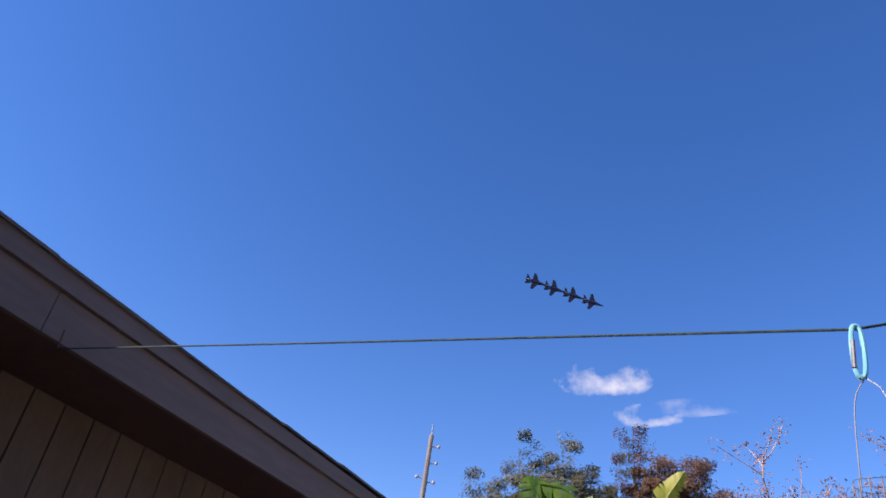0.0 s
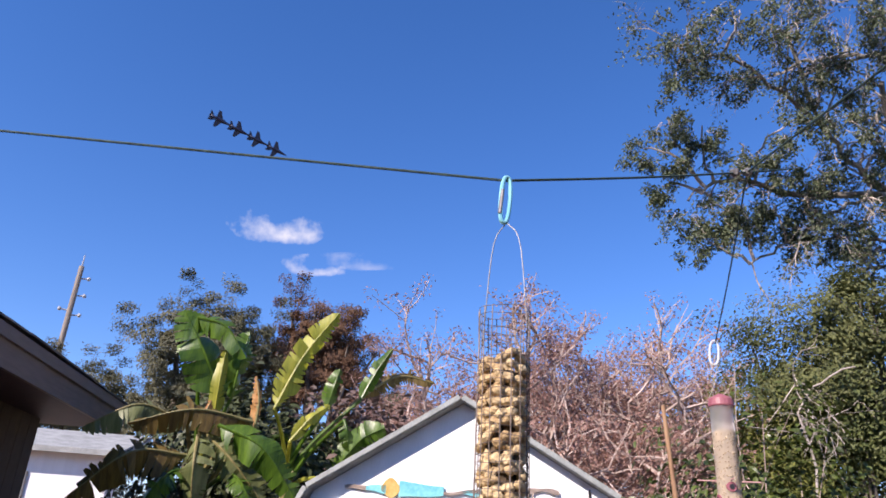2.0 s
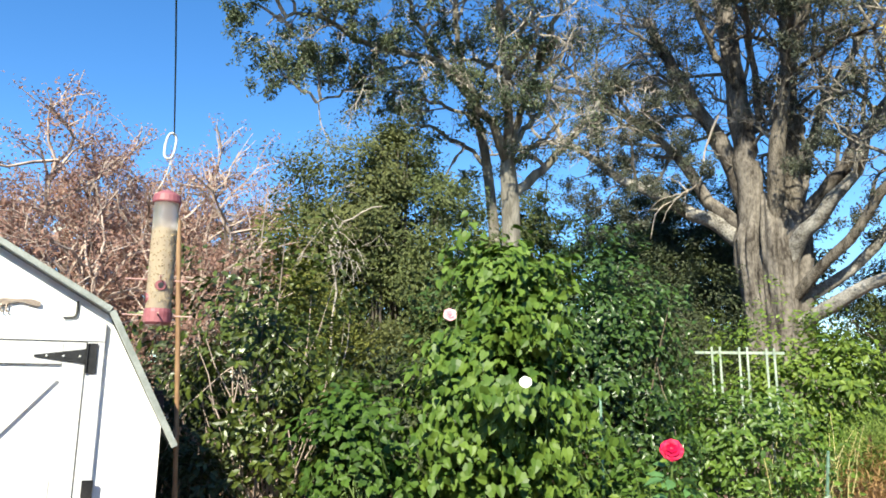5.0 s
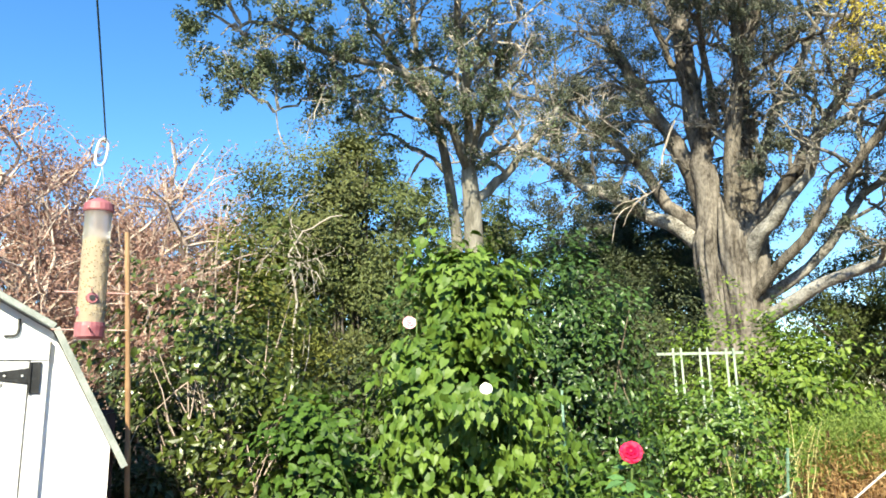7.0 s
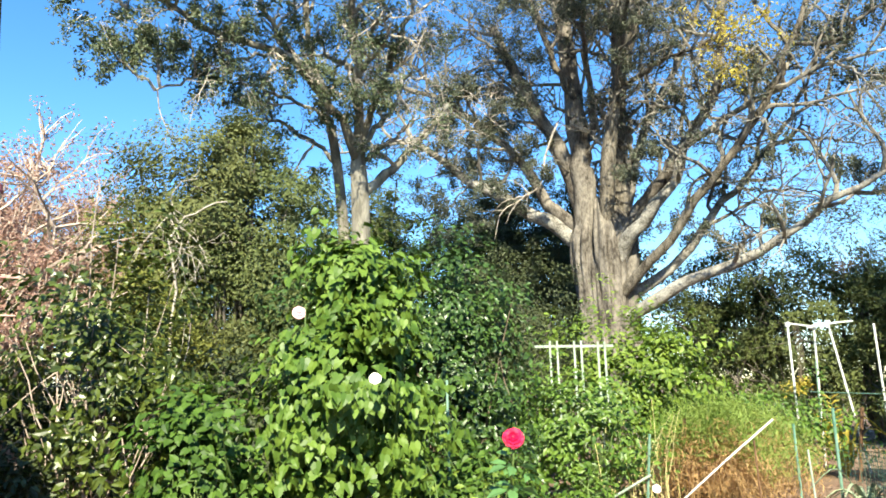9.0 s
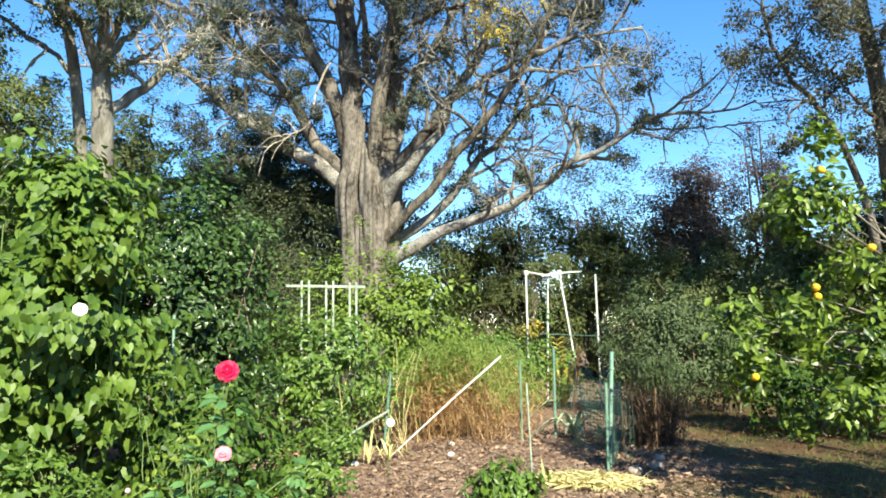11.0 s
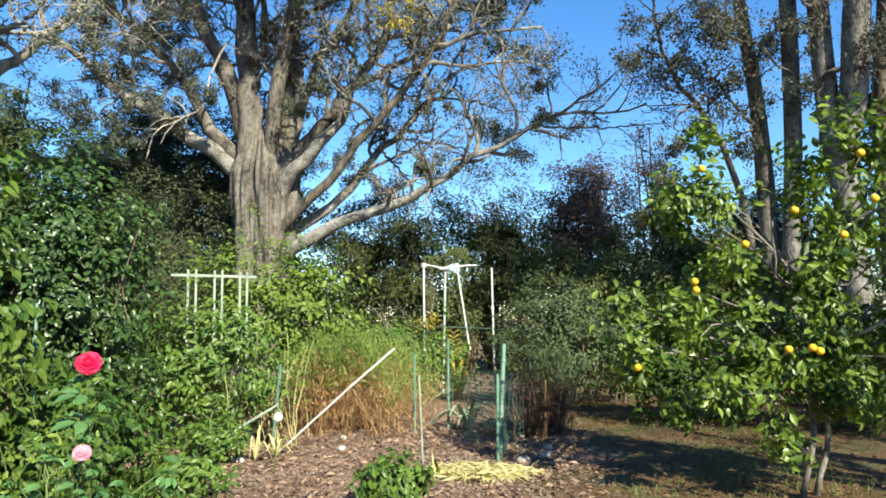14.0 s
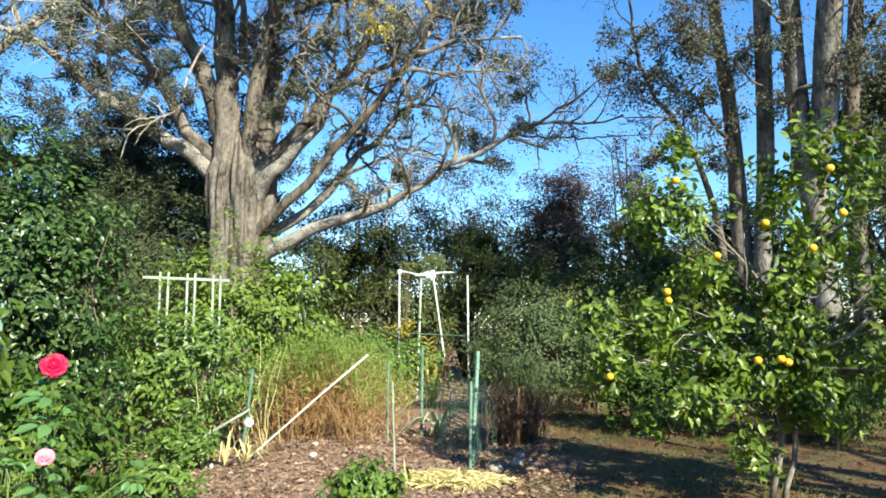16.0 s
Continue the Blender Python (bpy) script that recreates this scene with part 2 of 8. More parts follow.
M["bamboo"] = surface("tan_bamboo", (0.20, 0.105, 0.055), (0.33, 0.20, 0.105), 5, 0.5, 0.2, stretch=(1, 1, 0.3))
M["pvc"] = surface("white_pvc", (0.52, 0.52, 0.50), (0.68, 0.68, 0.66), 4, 0.4, 0.05, stretch=(1, 1, 0.5))
M["stake_green"] = surface("green_enamel_stake", (0.08, 0.19, 0.14), (0.24, 0.36, 0.29), 4, 0.5, 0.2, 0.2, stretch=(1, 1, 0.4))
M["rail"] = surface("weathered_pale_green_wood", (0.20, 0.25, 0.20), (0.36, 0.41, 0.34), 5, 0.7, 0.2)
M["rusty"] = surface("rusty_iron", (0.09, 0.045, 0.025), (0.20, 0.11, 0.06), 14, 0.85, 0.4, 0.2)
M["net"] = surface("dark_green_mesh", (0.015, 0.045, 0.035), (0.035, 0.08, 0.06), 20, 0.6, 0)
M["edging"] = surface("black_edging", (0.012, 0.012, 0.013), (0.035, 0.034, 0.033), 6, 0.55, 0.2)
M["orange"] = surface("orange_peel", (0.66, 0.36, 0.015), (0.78, 0.50, 0.04), 30, 0.4, 0.3)
M["rose_red"] = surface("red_rose_petal", (0.36, 0.003, 0.030), (0.58, 0.006, 0.075), 20, 0.55, 0.1, 0, 0.5, 0.08, spec=0.25)
M["rose_pink"] = surface("pink_rose_petal", (0.72, 0.12, 0.22), (0.86, 0.36, 0.42), 20, 0.5, 0.1, 0, 0.5, 0.25)
M["petal_pale"] = surface("pale_pink_petal", (0.72, 0.30, 0.38), (0.84, 0.58, 0.60), 20, 0.55, 0.1, 0, 0.4, 0.3)
M["petal_white"] = surface("white_petal", (0.80, 0.79, 0.76), (0.90, 0.89, 0.87), 20, 0.55, 0.1, 0, 0.4, 0.3)
M["eggshell"] = surface("pale_stone", (0.58, 0.53, 0.47), (0.74, 0.70, 0.64), 20, 0.5, 0.1)
M["pole_wood"] = surface("grey_pole_wood", (0.17, 0.14, 0.115), (0.30, 0.26, 0.22), 2, 0.9, 0.4, stretch=(3, 3, 0.3))
M["insulator"] = surface("grey_porcelain", (0.30, 0.30, 0.30), (0.42, 0.42, 0.42), 6, 0.4, 0)
M["jet"] = surface("dark_blue_jet_paint", (0.008, 0.014, 0.045), (0.014, 0.024, 0.07), 0.3, 0.45, 0)
M["jet_yellow"] = surface("yellow_jet_paint", (0.40, 0.27, 0.02), (0.50, 0.34, 0.03), 0.5, 0.45, 0)
M["rock"] = surface("tan_stone", (0.20, 0.16, 0.13), (0.38, 0.32, 0.27), 8, 0.9, 0.5)
M["brick_roof"] = surface("red_brown_boards", (0.16, 0.06, 0.05), (0.25, 0.11, 0.09), 5, 0.8, 0.3)


# ---- mesh tools ----
class Geo:
    """Gathers vertices and faces, and turns them into one mesh."""

    def __init__(self):
        self.v, self.f, self.count = [], [], 0

    def add(self, v, f):
        v = np.asarray(v, float).reshape(-1, 3)
        self.v.append(v)
        self.f.append(np.asarray(f, int).reshape(-1, np.shape(f)[-1]) + self.count)
        self.count += len(v)
        return self

    def mesh(self, name, smooth=False, off=(0, 0, 0)):
        me = bpy.data.meshes.new(name)
        v = np.concatenate(self.v) - np.array(off, float)
        total = np.concatenate([np.full(len(f), f.shape[1]) for f in self.f])
        loops = np.concatenate([f.ravel() for f in self.f])
        start = np.concatenate(([0], np.cumsum(total)[:-1]))
        me.vertices.add(len(v))
        me.vertices.foreach_set("co", v.astype(np.float32).ravel())
        me.loops.add(len(loops))
        me.loops.foreach_set("vertex_index", loops.astype(np.int32))
        me.polygons.add(len(total))
        me.polygons.foreach_set("loop_start", start.astype(np.int32))
        me.update(calc_edges=True)
        if smooth:
            me.shade_smooth()
        else:
            me.shade_flat()
        return me


def thing(name, base, label, category, group="", kind=""):
    ob = new(name)
    ob.empty_display_size = 0.1
    ob.location = base
    return tagged(ob, label, category, group, kind)


def root_of(ob):
    while ob.parent:
        ob = ob.parent
    return ob


def part(name, geo, material, parent=None, label="", smooth=False, kind=""):
    """One mesh under a thing or a part; the coordinates are those of the world."""
    off = root_of(parent).location if parent else (0, 0, 0)
    ob = new(name, geo.mesh(name, smooth, off))
    ob.data.materials.append(M[material])
    ob.parent = parent
    return tagged(ob, label, kind=kind)


def piece(name, mesh, m, parent):
    """One of many alike pieces on a shared mesh, at the world pose m."""
    ob = new(name, mesh)
    ob.parent = parent
    ob.matrix_basis = Matrix.Translation(-root_of(parent).location) @ m
    return ob


def spline(pts, n=12, rng=None, wander=0.0):
    """A smooth path through a few points, with a little wander."""
    p = np.array(pts, float)
    q = np.vstack([2 * p[0] - p[1], p, 2 * p[-1] - p[-2]])
    out = []
    for s in np.linspace(0, len(p) - 1 - 1e-6, n):
        i, u = int(s), s - int(s)
        a, b, c, d = q[i : i + 4]
        out.append(0.5 * (2 * b + (c - a) * u + (2 * a - 5 * b + 4 * c - d) * u * u + (3 * b - a - 3 * c + d) * u ** 3))
    out = np.array(out)
    if rng is not None and wander:
        out[1:] += rng.normal(0, wander, out[1:].shape)
    return out


def tube(geo, pts, r0, r1=None, sides=6, caps=True, radii=None, flute=None):
    p = np.asarray(pts, float)
    n = len(p)
    r = np.asarray(radii, float) if radii is not None else np.linspace(r0, r0 if r1 is None else r1, n)
    tan = np.gradient(p, axis=0)
    tan /= np.linalg.norm(tan, axis=1)[:, None] + 1e-9
    a = np.array([1.0, 0, 0]) if abs(tan[0][0]) < 0.8 else np.array([0, 1.0, 0])
    ang = np.linspace(0, 2 * np.pi, sides, endpoint=False)
    rings = []
    for i in range(n):
        a = a - tan[i] * (a @ tan[i])
        a /= np.linalg.norm(a) + 1e-9
        b = np.cross(tan[i], a)
        rr = r[i] * (np.ones(sides) if flute is None else flute(ang, i / (n - 1)))
        rings.append(p[i] + rr[:, None] * (np.cos(ang)[:, None] * a + np.sin(ang)[:, None] * b))
    k = np.arange(sides)
    quads = [np.stack([i * sides + k, i * sides + (k + 1) % sides, (i + 1) * sides + (k + 1) % sides, (i + 1) * sides + k], 1) for i in range(n - 1)]
    base = geo.count
    geo.add(np.concatenate(rings), np.concatenate(quads))
    if caps and sides >= 3:
        geo.f.append(np.array([base + k[::-1]]))
        geo.f.append(np.array([base + (n - 1) * sides + k]))
    return geo


def box(geo, lo, hi, m=None):
    x0, y0, z0 = lo
    x1, y1, z1 = hi
    v = np.array([(x, y, z) for z in (z0, z1) for y in (y0, y1) for x in (x0, x1)], float)
    if m is not None:
        v = np.array([m(*c) for c in v], float)
    return geo.add(v, [(0, 2, 3, 1), (4, 5, 7, 6), (0, 1, 5, 4), (2, 6, 7, 3), (0, 4, 6, 2), (1, 3, 7, 5)])


def slab(geo, outline, thick, to):
    """An outline in (u, z) given a thickness; to(u, w, z) gives the world place."""
    n = len(outline)
    v = [to(u, 0, z) for u, z in outline] + [to(u, thick, z) for u, z in outline]
    geo.add(v, [(i, (i + 1) % n, n + (i + 1) % n, n + i) for i in range(n)])
    c = geo.count - 2 * n
    geo.f.append(np.array([[c + i for i in range(n)][::-1]]))
    geo.f.append(np.array([[c + n + i for i in range(n)]]))
    return geo


def ball(geo, c, r, seg=10, rings=7, squash=(1, 1, 1), noise_by=0.0, rng=None):
    th = np.linspace(0, np.pi, rings)
    ph = np.linspace(0, 2 * np.pi, seg, endpoint=False)
    v = np.array([(np.sin(t) * np.cos(f), np.sin(t) * np.sin(f), np.cos(t)) for t in th for f in ph])
    if rng is not None and noise_by:
        v *= 1 + rng.normal(0, noise_by, (len(v), 1))
    v = v * np.array(squash) * r + np.array(c)
    q = [(i * seg + j, (i + 1) * seg + j, (i + 1) * seg + (j + 1) % seg, i * seg + (j + 1) % seg) for i in range(rings - 1) for j in range(seg)]
    return geo.add(v, q)


# leaf outlines: along +y, folded along the rib
LEAF = {}
LEAF["small"] = (np.array([(0, 0, 0), (0.26, 0.45, 0.10), (0, 1, -0.08), (-0.26, 0.45, 0.10)]), np.array([(0, 1, 2), (0, 2, 3)]))
LEAF["oval"] = (np.array([(0, 0, 0), (0.2, 0.25, 0.06), (0.24, 0.6, 0.06), (0, 1, -0.12), (-0.24, 0.6, 0.06), (-0.2, 0.25, 0.06), (0, 0.45, 0)]),
             np.array([(0, 1, 6), (1, 2, 6), (2, 3, 6), (3, 4, 6), (4, 5, 6), (5, 0, 6)]))
LEAF["heart"] = (np.array([(0, 0.06, 0), (0.25, -0.05, 0.05), (0.42, 0.22, 0.07), (0.30, 0.62, 0.03), (0, 1.06, -0.16), (-0.30, 0.62, 0.03), (-0.42, 0.22, 0.07), (-0.25, -0.05, 0.05), (0, 0.45, -0.02)]),
              np.array([(0, 1, 8), (1, 2, 8), (2, 3, 8), (3, 4, 8), (4, 5, 8), (5, 6, 8), (6, 7, 8), (7, 0, 8)]))
LEAF["stem"] = (np.array([(-0.006, 0, 0), (0.006, 0, 0), (0.004, 0.6, 0.03), (-0.004, 0.6, 0.03), (0, 1, -0.05)]), np.array([(0, 1, 2), (0, 2, 3), (3, 2, 4)]))
LEAF["blade"] = (np.array([(-0.03, 0, 0), (0.03, 0, 0), (0.045, 0.5, 0.05), (-0.045, 0.5, 0.05), (0, 1, -0.05)]), np.array([(0, 1, 2), (0, 2, 3), (3, 2, 4)]))
LEAF["needle"] = (np.array([(-0.07, 0, 0), (0.07, 0, 0), (0, 1, -0.05)]), np.array([(0, 1, 2)]))


def leaves(geo, c, out, size, kind, rng, droop=0.2, wild=0.6, spread=0.35, face=None, sunny=0.35):
    """Leaves at the places c: along out, or, with face, turned with their upper side outwards and the tip hanging by droop."""
    c, out = np.asarray(c, float), np.asarray(out, float)
    n = len(c)
    if not n:
        return geo
    tv, tf = LEAF[kind]
    d = out + rng.normal(0, wild, (n, 3))
    d[:, 2] -= droop
    d /= np.linalg.norm(d, axis=1)[:, None] + 1e-9
    up = np.array([0, 0, 1.0]) + rng.normal(0, 0.5, (n, 3))
    side = np.cross(d, up)
    side /= np.linalg.norm(side, axis=1)[:, None] + 1e-9
    nor = np.cross(side, d)
    if face is not None:
        nor = unit(out * face + np.array(SUN_DIR) * sunny + np.array((0, 0, 0.25)) + rng.normal(0, wild * 0.75, (n, 3)))
        d = out * 0.25 + rng.normal(0, wild, (n, 3)) - np.array((0, 0, droop))
        d = unit(d - nor * (d * nor).sum(1)[:, None])
        side = np.cross(d, nor)
    s = size * rng.uniform(1 - spread, 1 + spread, n)
    v = c[:, None] + s[:, None, None] * (tv[None, :, :1] * side[:, None] + tv[None, :, 1:2] * d[:, None] + tv[None, :, 2:] * nor[:, None])
    f = tf[None] + (np.arange(n) * len(tv))[:, None, None]
    return geo.add(v.reshape(-1, 3), f.reshape(-1, tf.shape[1]))


def unit(v):
    v = np.asarray(v, float)
    return v / (np.linalg.norm(v, axis=-1, keepdims=True) + 1e-9)


def grow(wood, tips, p, d, length, r, level, rng, kids=5, bend=0.25, lift=0.1, angle=0.9, sag=0.0):
    """A branch that wanders, with smaller ones along it; tips gathers (place, direction) of the last ones."""
    n = 6 if level > 1 else 4 if level else 3
    pts, dirs = [np.array(p, float)], []
    d = unit(d)
    for i in range(n):
        d = unit(d + rng.normal(0, bend, 3) + np.array([0, 0, lift - sag * (level < 2)]))
        dirs.append(d)
        pts.append(pts[-1] + d * length / n)
    pts = np.array(pts)
    tube(wood, pts, r, r * 0.45, 6 if level > 1 else 4 if level > 0 else 3, False)
    if level == 0:
        for i in range(1, n + 1):
            tips.append((pts[i], dirs[i - 1]))
        return
    for j in range(kids):
        s = rng.uniform(0.3, 1.0)
        i = min(int(s * n), n - 1)
        q = pts[i] + (pts[i + 1] - pts[i]) * (s * n - i)
        side = unit(np.cross(dirs[i], rng.normal(0, 1, 3)))
        grow(wood, tips, q, dirs[i] * math.cos(angle) + side * math.sin(angle), length * rng.uniform(0.35, 0.6), r * 0.45, level - 1, rng, kids, bend, lift, angle, sag)


def leaf_tips(geo, tips, per, size, kind, rng, loose=0.06, droop=0.3, keep=1.0):
    p = np.array([t[0] for t in tips])
    d = np.array([t[1] for t in tips])
    if keep < 1:
        # whole sprays are missing here and there, so that the crown stays open
        k = np.array([0.5 + 0.8 * noise.noise(Vector(q) * 0.95) + 0.35 * noise.noise(Vector(q) * 2.7) for q in p]) + rng.normal(0, 0.12, len(p)) < keep
        p, d = p[k], d[k]
    p, d = np.repeat(p, per, 0), np.repeat(d, per, 0)
    return leaves(geo, p + np.clip(rng.normal(0, 1, p.shape), -1.3, 1.3) * loose, d, size, kind, rng, droop, 0.8, face=0.4, sunny=0.15)


def clumps(centre, radii, count, rng, low=-0.3, rough=0.16, inner=0.72):
    """Places and directions over an uneven egg: clump centres of a bush or crown."""
    d = unit(rng.normal(0, 1, (count * 3, 3)))
    d = d[d[:, 2] > low][:count]
    w = np.array([noise.noise(Vector(v * 2.1) + Vector(centre)) for v in d])
    r = rng.uniform(inner, 1.0, len(d)) * (1 + rough * 2.2 * w)
    return np.array(centre) + d * r[:, None] * np.array(radii), d


def facing(place, out, droop, rng, s):
    """The pose of one leaf with its upper side outwards and its tip hanging."""
    nor = unit(np.asarray(out) + np.array(SUN_DIR) * 0.35 + np.array((0, 0, 0.25)) + rng.normal(0, 0.42, 3))
    d = np.asarray(out) * 0.25 + rng.normal(0, 0.5, 3) - np.array((0, 0, droop))
    d = unit(d - nor * (d @ nor))
    m = Matrix((np.cross(d, nor), d, nor)).transposed().to_4x4()
    return Matrix.Translation(Vector(place)) @ m @ Matrix.Diagonal((s, s, s, 1))


def bush(name, base, centre, radii, material, leaf, size, count, per, label, category, seed, stem="twig_brown", stems=14, low=-0.35, rough=0.16, clump=0.11,
         inner=0.7, droop=0.3, stem_r=0.014, kind="", group="", singles=0, toward=None, taper=0.0, gaps=0.0, tops=()):
    """A shrub: stems from the ground that fork to clumps of leaves over an uneven outline."""
    rng = np.random.default_rng(seed)
    ob = thing(name, base, label, category, group, kind)
    c, d = clumps(centre, radii, count, rng, low, rough, inner)
    if taper:
        k = 1 - taper * np.clip((c[:, 2] - centre[2]) / radii[2], 0, 1)
        c[:, :2] = np.array(centre)[:2] + (c[:, :2] - np.array(centre)[:2]) * k[:, None]
    for top, spread, many in tops:
        c2, d2 = clumps(top, spread, many, rng, -0.9, rough, 0.3)
        c, d = np.concatenate([c, c2]), np.concatenate([d, d2])
    if gaps:
        k = np.array([noise.noise(Vector(q) * (1.1 / max(0.4, clump * 4))) for q in c]) > gaps - 0.5
        c, d = c[k], d[k]
    base = np.array(base, float)
    pick = rng.permutation(len(c))[: stems * 4]
    for j, i in enumerate(pick[:stems]):
        foot = base + np.append(rng.normal(0, 0.06 + 0.05 * max(radii[0], radii[1]), 2), 0)
        mid = (foot + c[i]) / 2 + rng.normal(0, 0.08, 3)
        path = spline([foot, mid, c[i]], 8, rng, 0.012)
        wood = Geo()
        tube(wood, path, stem_r, stem_r * 0.3, 5, False)
        for k in pick[stems + j * 3 : stems + j * 3 + 3]:
            near = path[int(rng.integers(3, 6))]
            if np.linalg.norm(c[k] - near) < 1.3 * max(radii):
                tube(wood, spline([near, (near + c[k]) / 2 + rng.normal(0, 0.06, 3), c[k]], 5, rng, 0.01), stem_r * 0.5, stem_r * 0.15, 4, False)
        part("stem", wood, stem, ob, smooth=True)
    many = rng.poisson(per * rng.gamma(2.0, 0.5, len(c)))
    p, o = np.repeat(c, many, 0), np.repeat(d, many, 0)
    p = p + np.clip(rng.normal(0, 1, p.shape), -1.35, 1.35) * clump * (1, 1, 0.75)
    keep = p[:, 2] > 0.03
    p, o = p[keep], o[keep]
    if singles:
        # the leaves of the side that is passed nearest stand as single pieces
        one = (leaves(Geo(), [(0, 0, 0)], [(0, 1, 0)], size, leaf, np.random.default_rng(1), 0, 0, 0)).mesh("leaf")
        one.materials.append(M[material])
        front = np.argsort(-((p - np.array(centre)) @ unit(np.array(toward, float) - np.array(centre))) + rng.normal(0, 0.12, len(p)))[:singles]
        for i in front:
            s = rng.uniform(0.7, 1.3)
            piece("leaf", one, facing(p[i], o[i], droop, rng, s), ob)
        rest = np.setdiff1d(np.arange(len(p)), front)
        p, o = p[rest], o[rest]
    part("foliage", leaves(Geo(), p, o, size, leaf, rng, droop, face=1.0), material, ob, kind="stuff")
    return ob


# ---- ground ----
def make_ground():
    rad = np.concatenate([np.linspace(0, 16, 65), 16 * 1.16 ** np.arange(1, 25)])
    ang = np.linspace(0, 2 * np.pi, 144, endpoint=False)
    v = []
    for r in rad:
        for a in ang:
            x, y = r * math.cos(a), 7 + r * math.sin(a)
            z = (0.035 * noise.noise(Vector((x * 0.5, y * 0.5, 0))) + 0.018 * noise.noise(Vector((x * 2.3, y * 2.3, 4)))) * min(1, 40 / (r + 1))
            v.append((x, y, z - 0.01))
    n = len(ang)
    k = np.arange(n)
    f = np.concatenate([np.stack([i * n + k, (i + 1) * n + k, (i + 1) * n + (k + 1) % n, i * n + (k + 1) % n], 1) for i in range(len(rad) - 1)])
    ob = new("ground", Geo().add(v, f).mesh("ground", True))
    m = bpy.data.materials.new("mulch_and_lawn")
    m.use_nodes = True
    nt, l = m.node_tree.nodes, m.node_tree.links
    b = nt["Principled BSDF"]
    b.inputs["Roughness"].default_value, b.inputs["Specular IOR Level"].default_value = 0.95, 0.15
    co = nt.new("ShaderNodeTexCoord")

    def tex(scale, detail=6):
        t = nt.new("ShaderNodeTexNoise")
        t.inputs["Scale"].default_value, t.inputs["Detail"].default_value = scale, detail
        l.new(co.outputs["Object"], t.inputs["Vector"])
        return t.outputs[0]

    def blend(fac, c1, c2):
        t = nt.new("ShaderNodeMix")
        t.data_type = "RGBA"
        l.new(fac, t.inputs[0])
        for i, c in ((6, c1), (7, c2)):
            if isinstance(c, tuple):
                t.inputs[i].default_value = (*c, 1)
            else:
                l.new(c, t.inputs[i])
        return t.outputs[2]

    def span(value, lo, hi):
        t = nt.new("ShaderNodeMapRange")
        t.inputs["From Min"].default_value, t.inputs["From Max"].default_value = lo, hi
        l.new(value, t.inputs["Value"])
        return t.outputs[0]

    mulch = blend(span(tex(38), 0.38, 0.62), (0.07, 0.040, 0.028), (0.32, 0.205, 0.148))
    mulch = blend(span(tex(2.2), 0.42, 0.75), mulch, blend(span(tex(70), 0.4, 0.6), (0.15, 0.10, 0.075), (0.36, 0.26, 0.19)))
    lawn = blend(span(tex(55), 0.38, 0.64), (0.055, 0.03, 0.014), (0.185, 0.115, 0.062))
    lawn = blend(span(tex(1.4), 0.46, 0.62), lawn, blend(span(tex(60), 0.38, 0.64), (0.046, 0.045, 0.02), (0.14, 0.125, 0.06)))
    sep = nt.new("ShaderNodeSeparateXYZ")
    l.new(co.outputs["Object"], sep.inputs[0])
    warp = nt.new("ShaderNodeMath")
    warp.operation = "MULTIPLY_ADD"
    l.new(tex(0.9), warp.inputs[0])
    warp.inputs[1].default_value = 3.2
    l.new(sep.outputs[0], warp.inputs[2])
    l.new(blend(span(warp.outputs[0], 2.2, 2.9), mulch, lawn), b.inputs["Base Color"])
    bump = nt.new("ShaderNodeBump")
    bump.inputs["Strength"].default_value, bump.inputs["Distance"].default_value = 0.9, 0.03
    l.new(tex(30), bump.inputs["Height"])
    l.new(bump.outputs[0], b.inputs["Normal"])
    ob.data.materials.append(m)
    tagged(ob, "bark mulch garden bed running into patchy shaded lawn", "ground", kind="structure")
    rng = np.random.default_rng(5)
    p = np.stack([rng.uniform(-3.4, 1.4, 22000), rng.uniform(4.4, 10.5, 22000), np.full(22000, 0.012)], 1)
    g = leaves(Geo(), p, np.stack([rng.normal(0, 1, 22000), rng.normal(0, 1, 22000), np.zeros(22000)], 1), 0.024, "small", rng, 0, 0.12, 0.6)
    tagged(part("mulch_chips", g, "chips"), "loose reddish-brown bark chips on the garden bed", "mulch", kind="stuff")
    p = np.stack([rng.uniform(-3.2, 1.2, 5200), rng.uniform(4.6, 9.5, 5200), np.full(5200, 0.016)], 1)
    g = leaves(Geo(), p, np.stack([rng.normal(0, 1, 5200), rng.normal(0, 1, 5200), rng.normal(0, 0.12, 5200)], 1), 0.055, "small", rng, 0, 0.2, 0.6)
    tagged(part("bark_pieces", g, "bark_chunk"), "larger dark and pale bark pieces among the mulch", "mulch", kind="stuff")
    p = np.stack([rng.uniform(-2.6, 1.6, 260), rng.uniform(4.9, 9.0, 260), np.full(260, 0.02)], 1)
    g = leaves(Geo(), p, np.stack([rng.normal(0, 1, 260), rng.normal(0, 1, 260), rng.normal(0, 0.05, 260)], 1), 0.26, "stem", rng, 0, 0.1, 0.5)
    tagged(part("fallen_twigs", g, "twig_pale"), "thin fallen twigs scattered on the bed", "twigs", kind="stuff")
    p = np.stack([rng.uniform(0.9, 9, 26000), rng.uniform(3.5, 14, 26000), np.full(26000, -0.015)], 1)
    patch = np.array([noise.noise(Vector((x * 0.9, y * 0.9, 2))) for x, y, _ in p])
    p = p[(patch > 0.08) & (p[:, 0] > 1.2 + 0.6 * patch)]
    g = leaves(Geo(), p, np.tile((0, 0, 1.0), (len(p), 1)), 0.055, "needle", rng, 0, 0.45, 0.5)
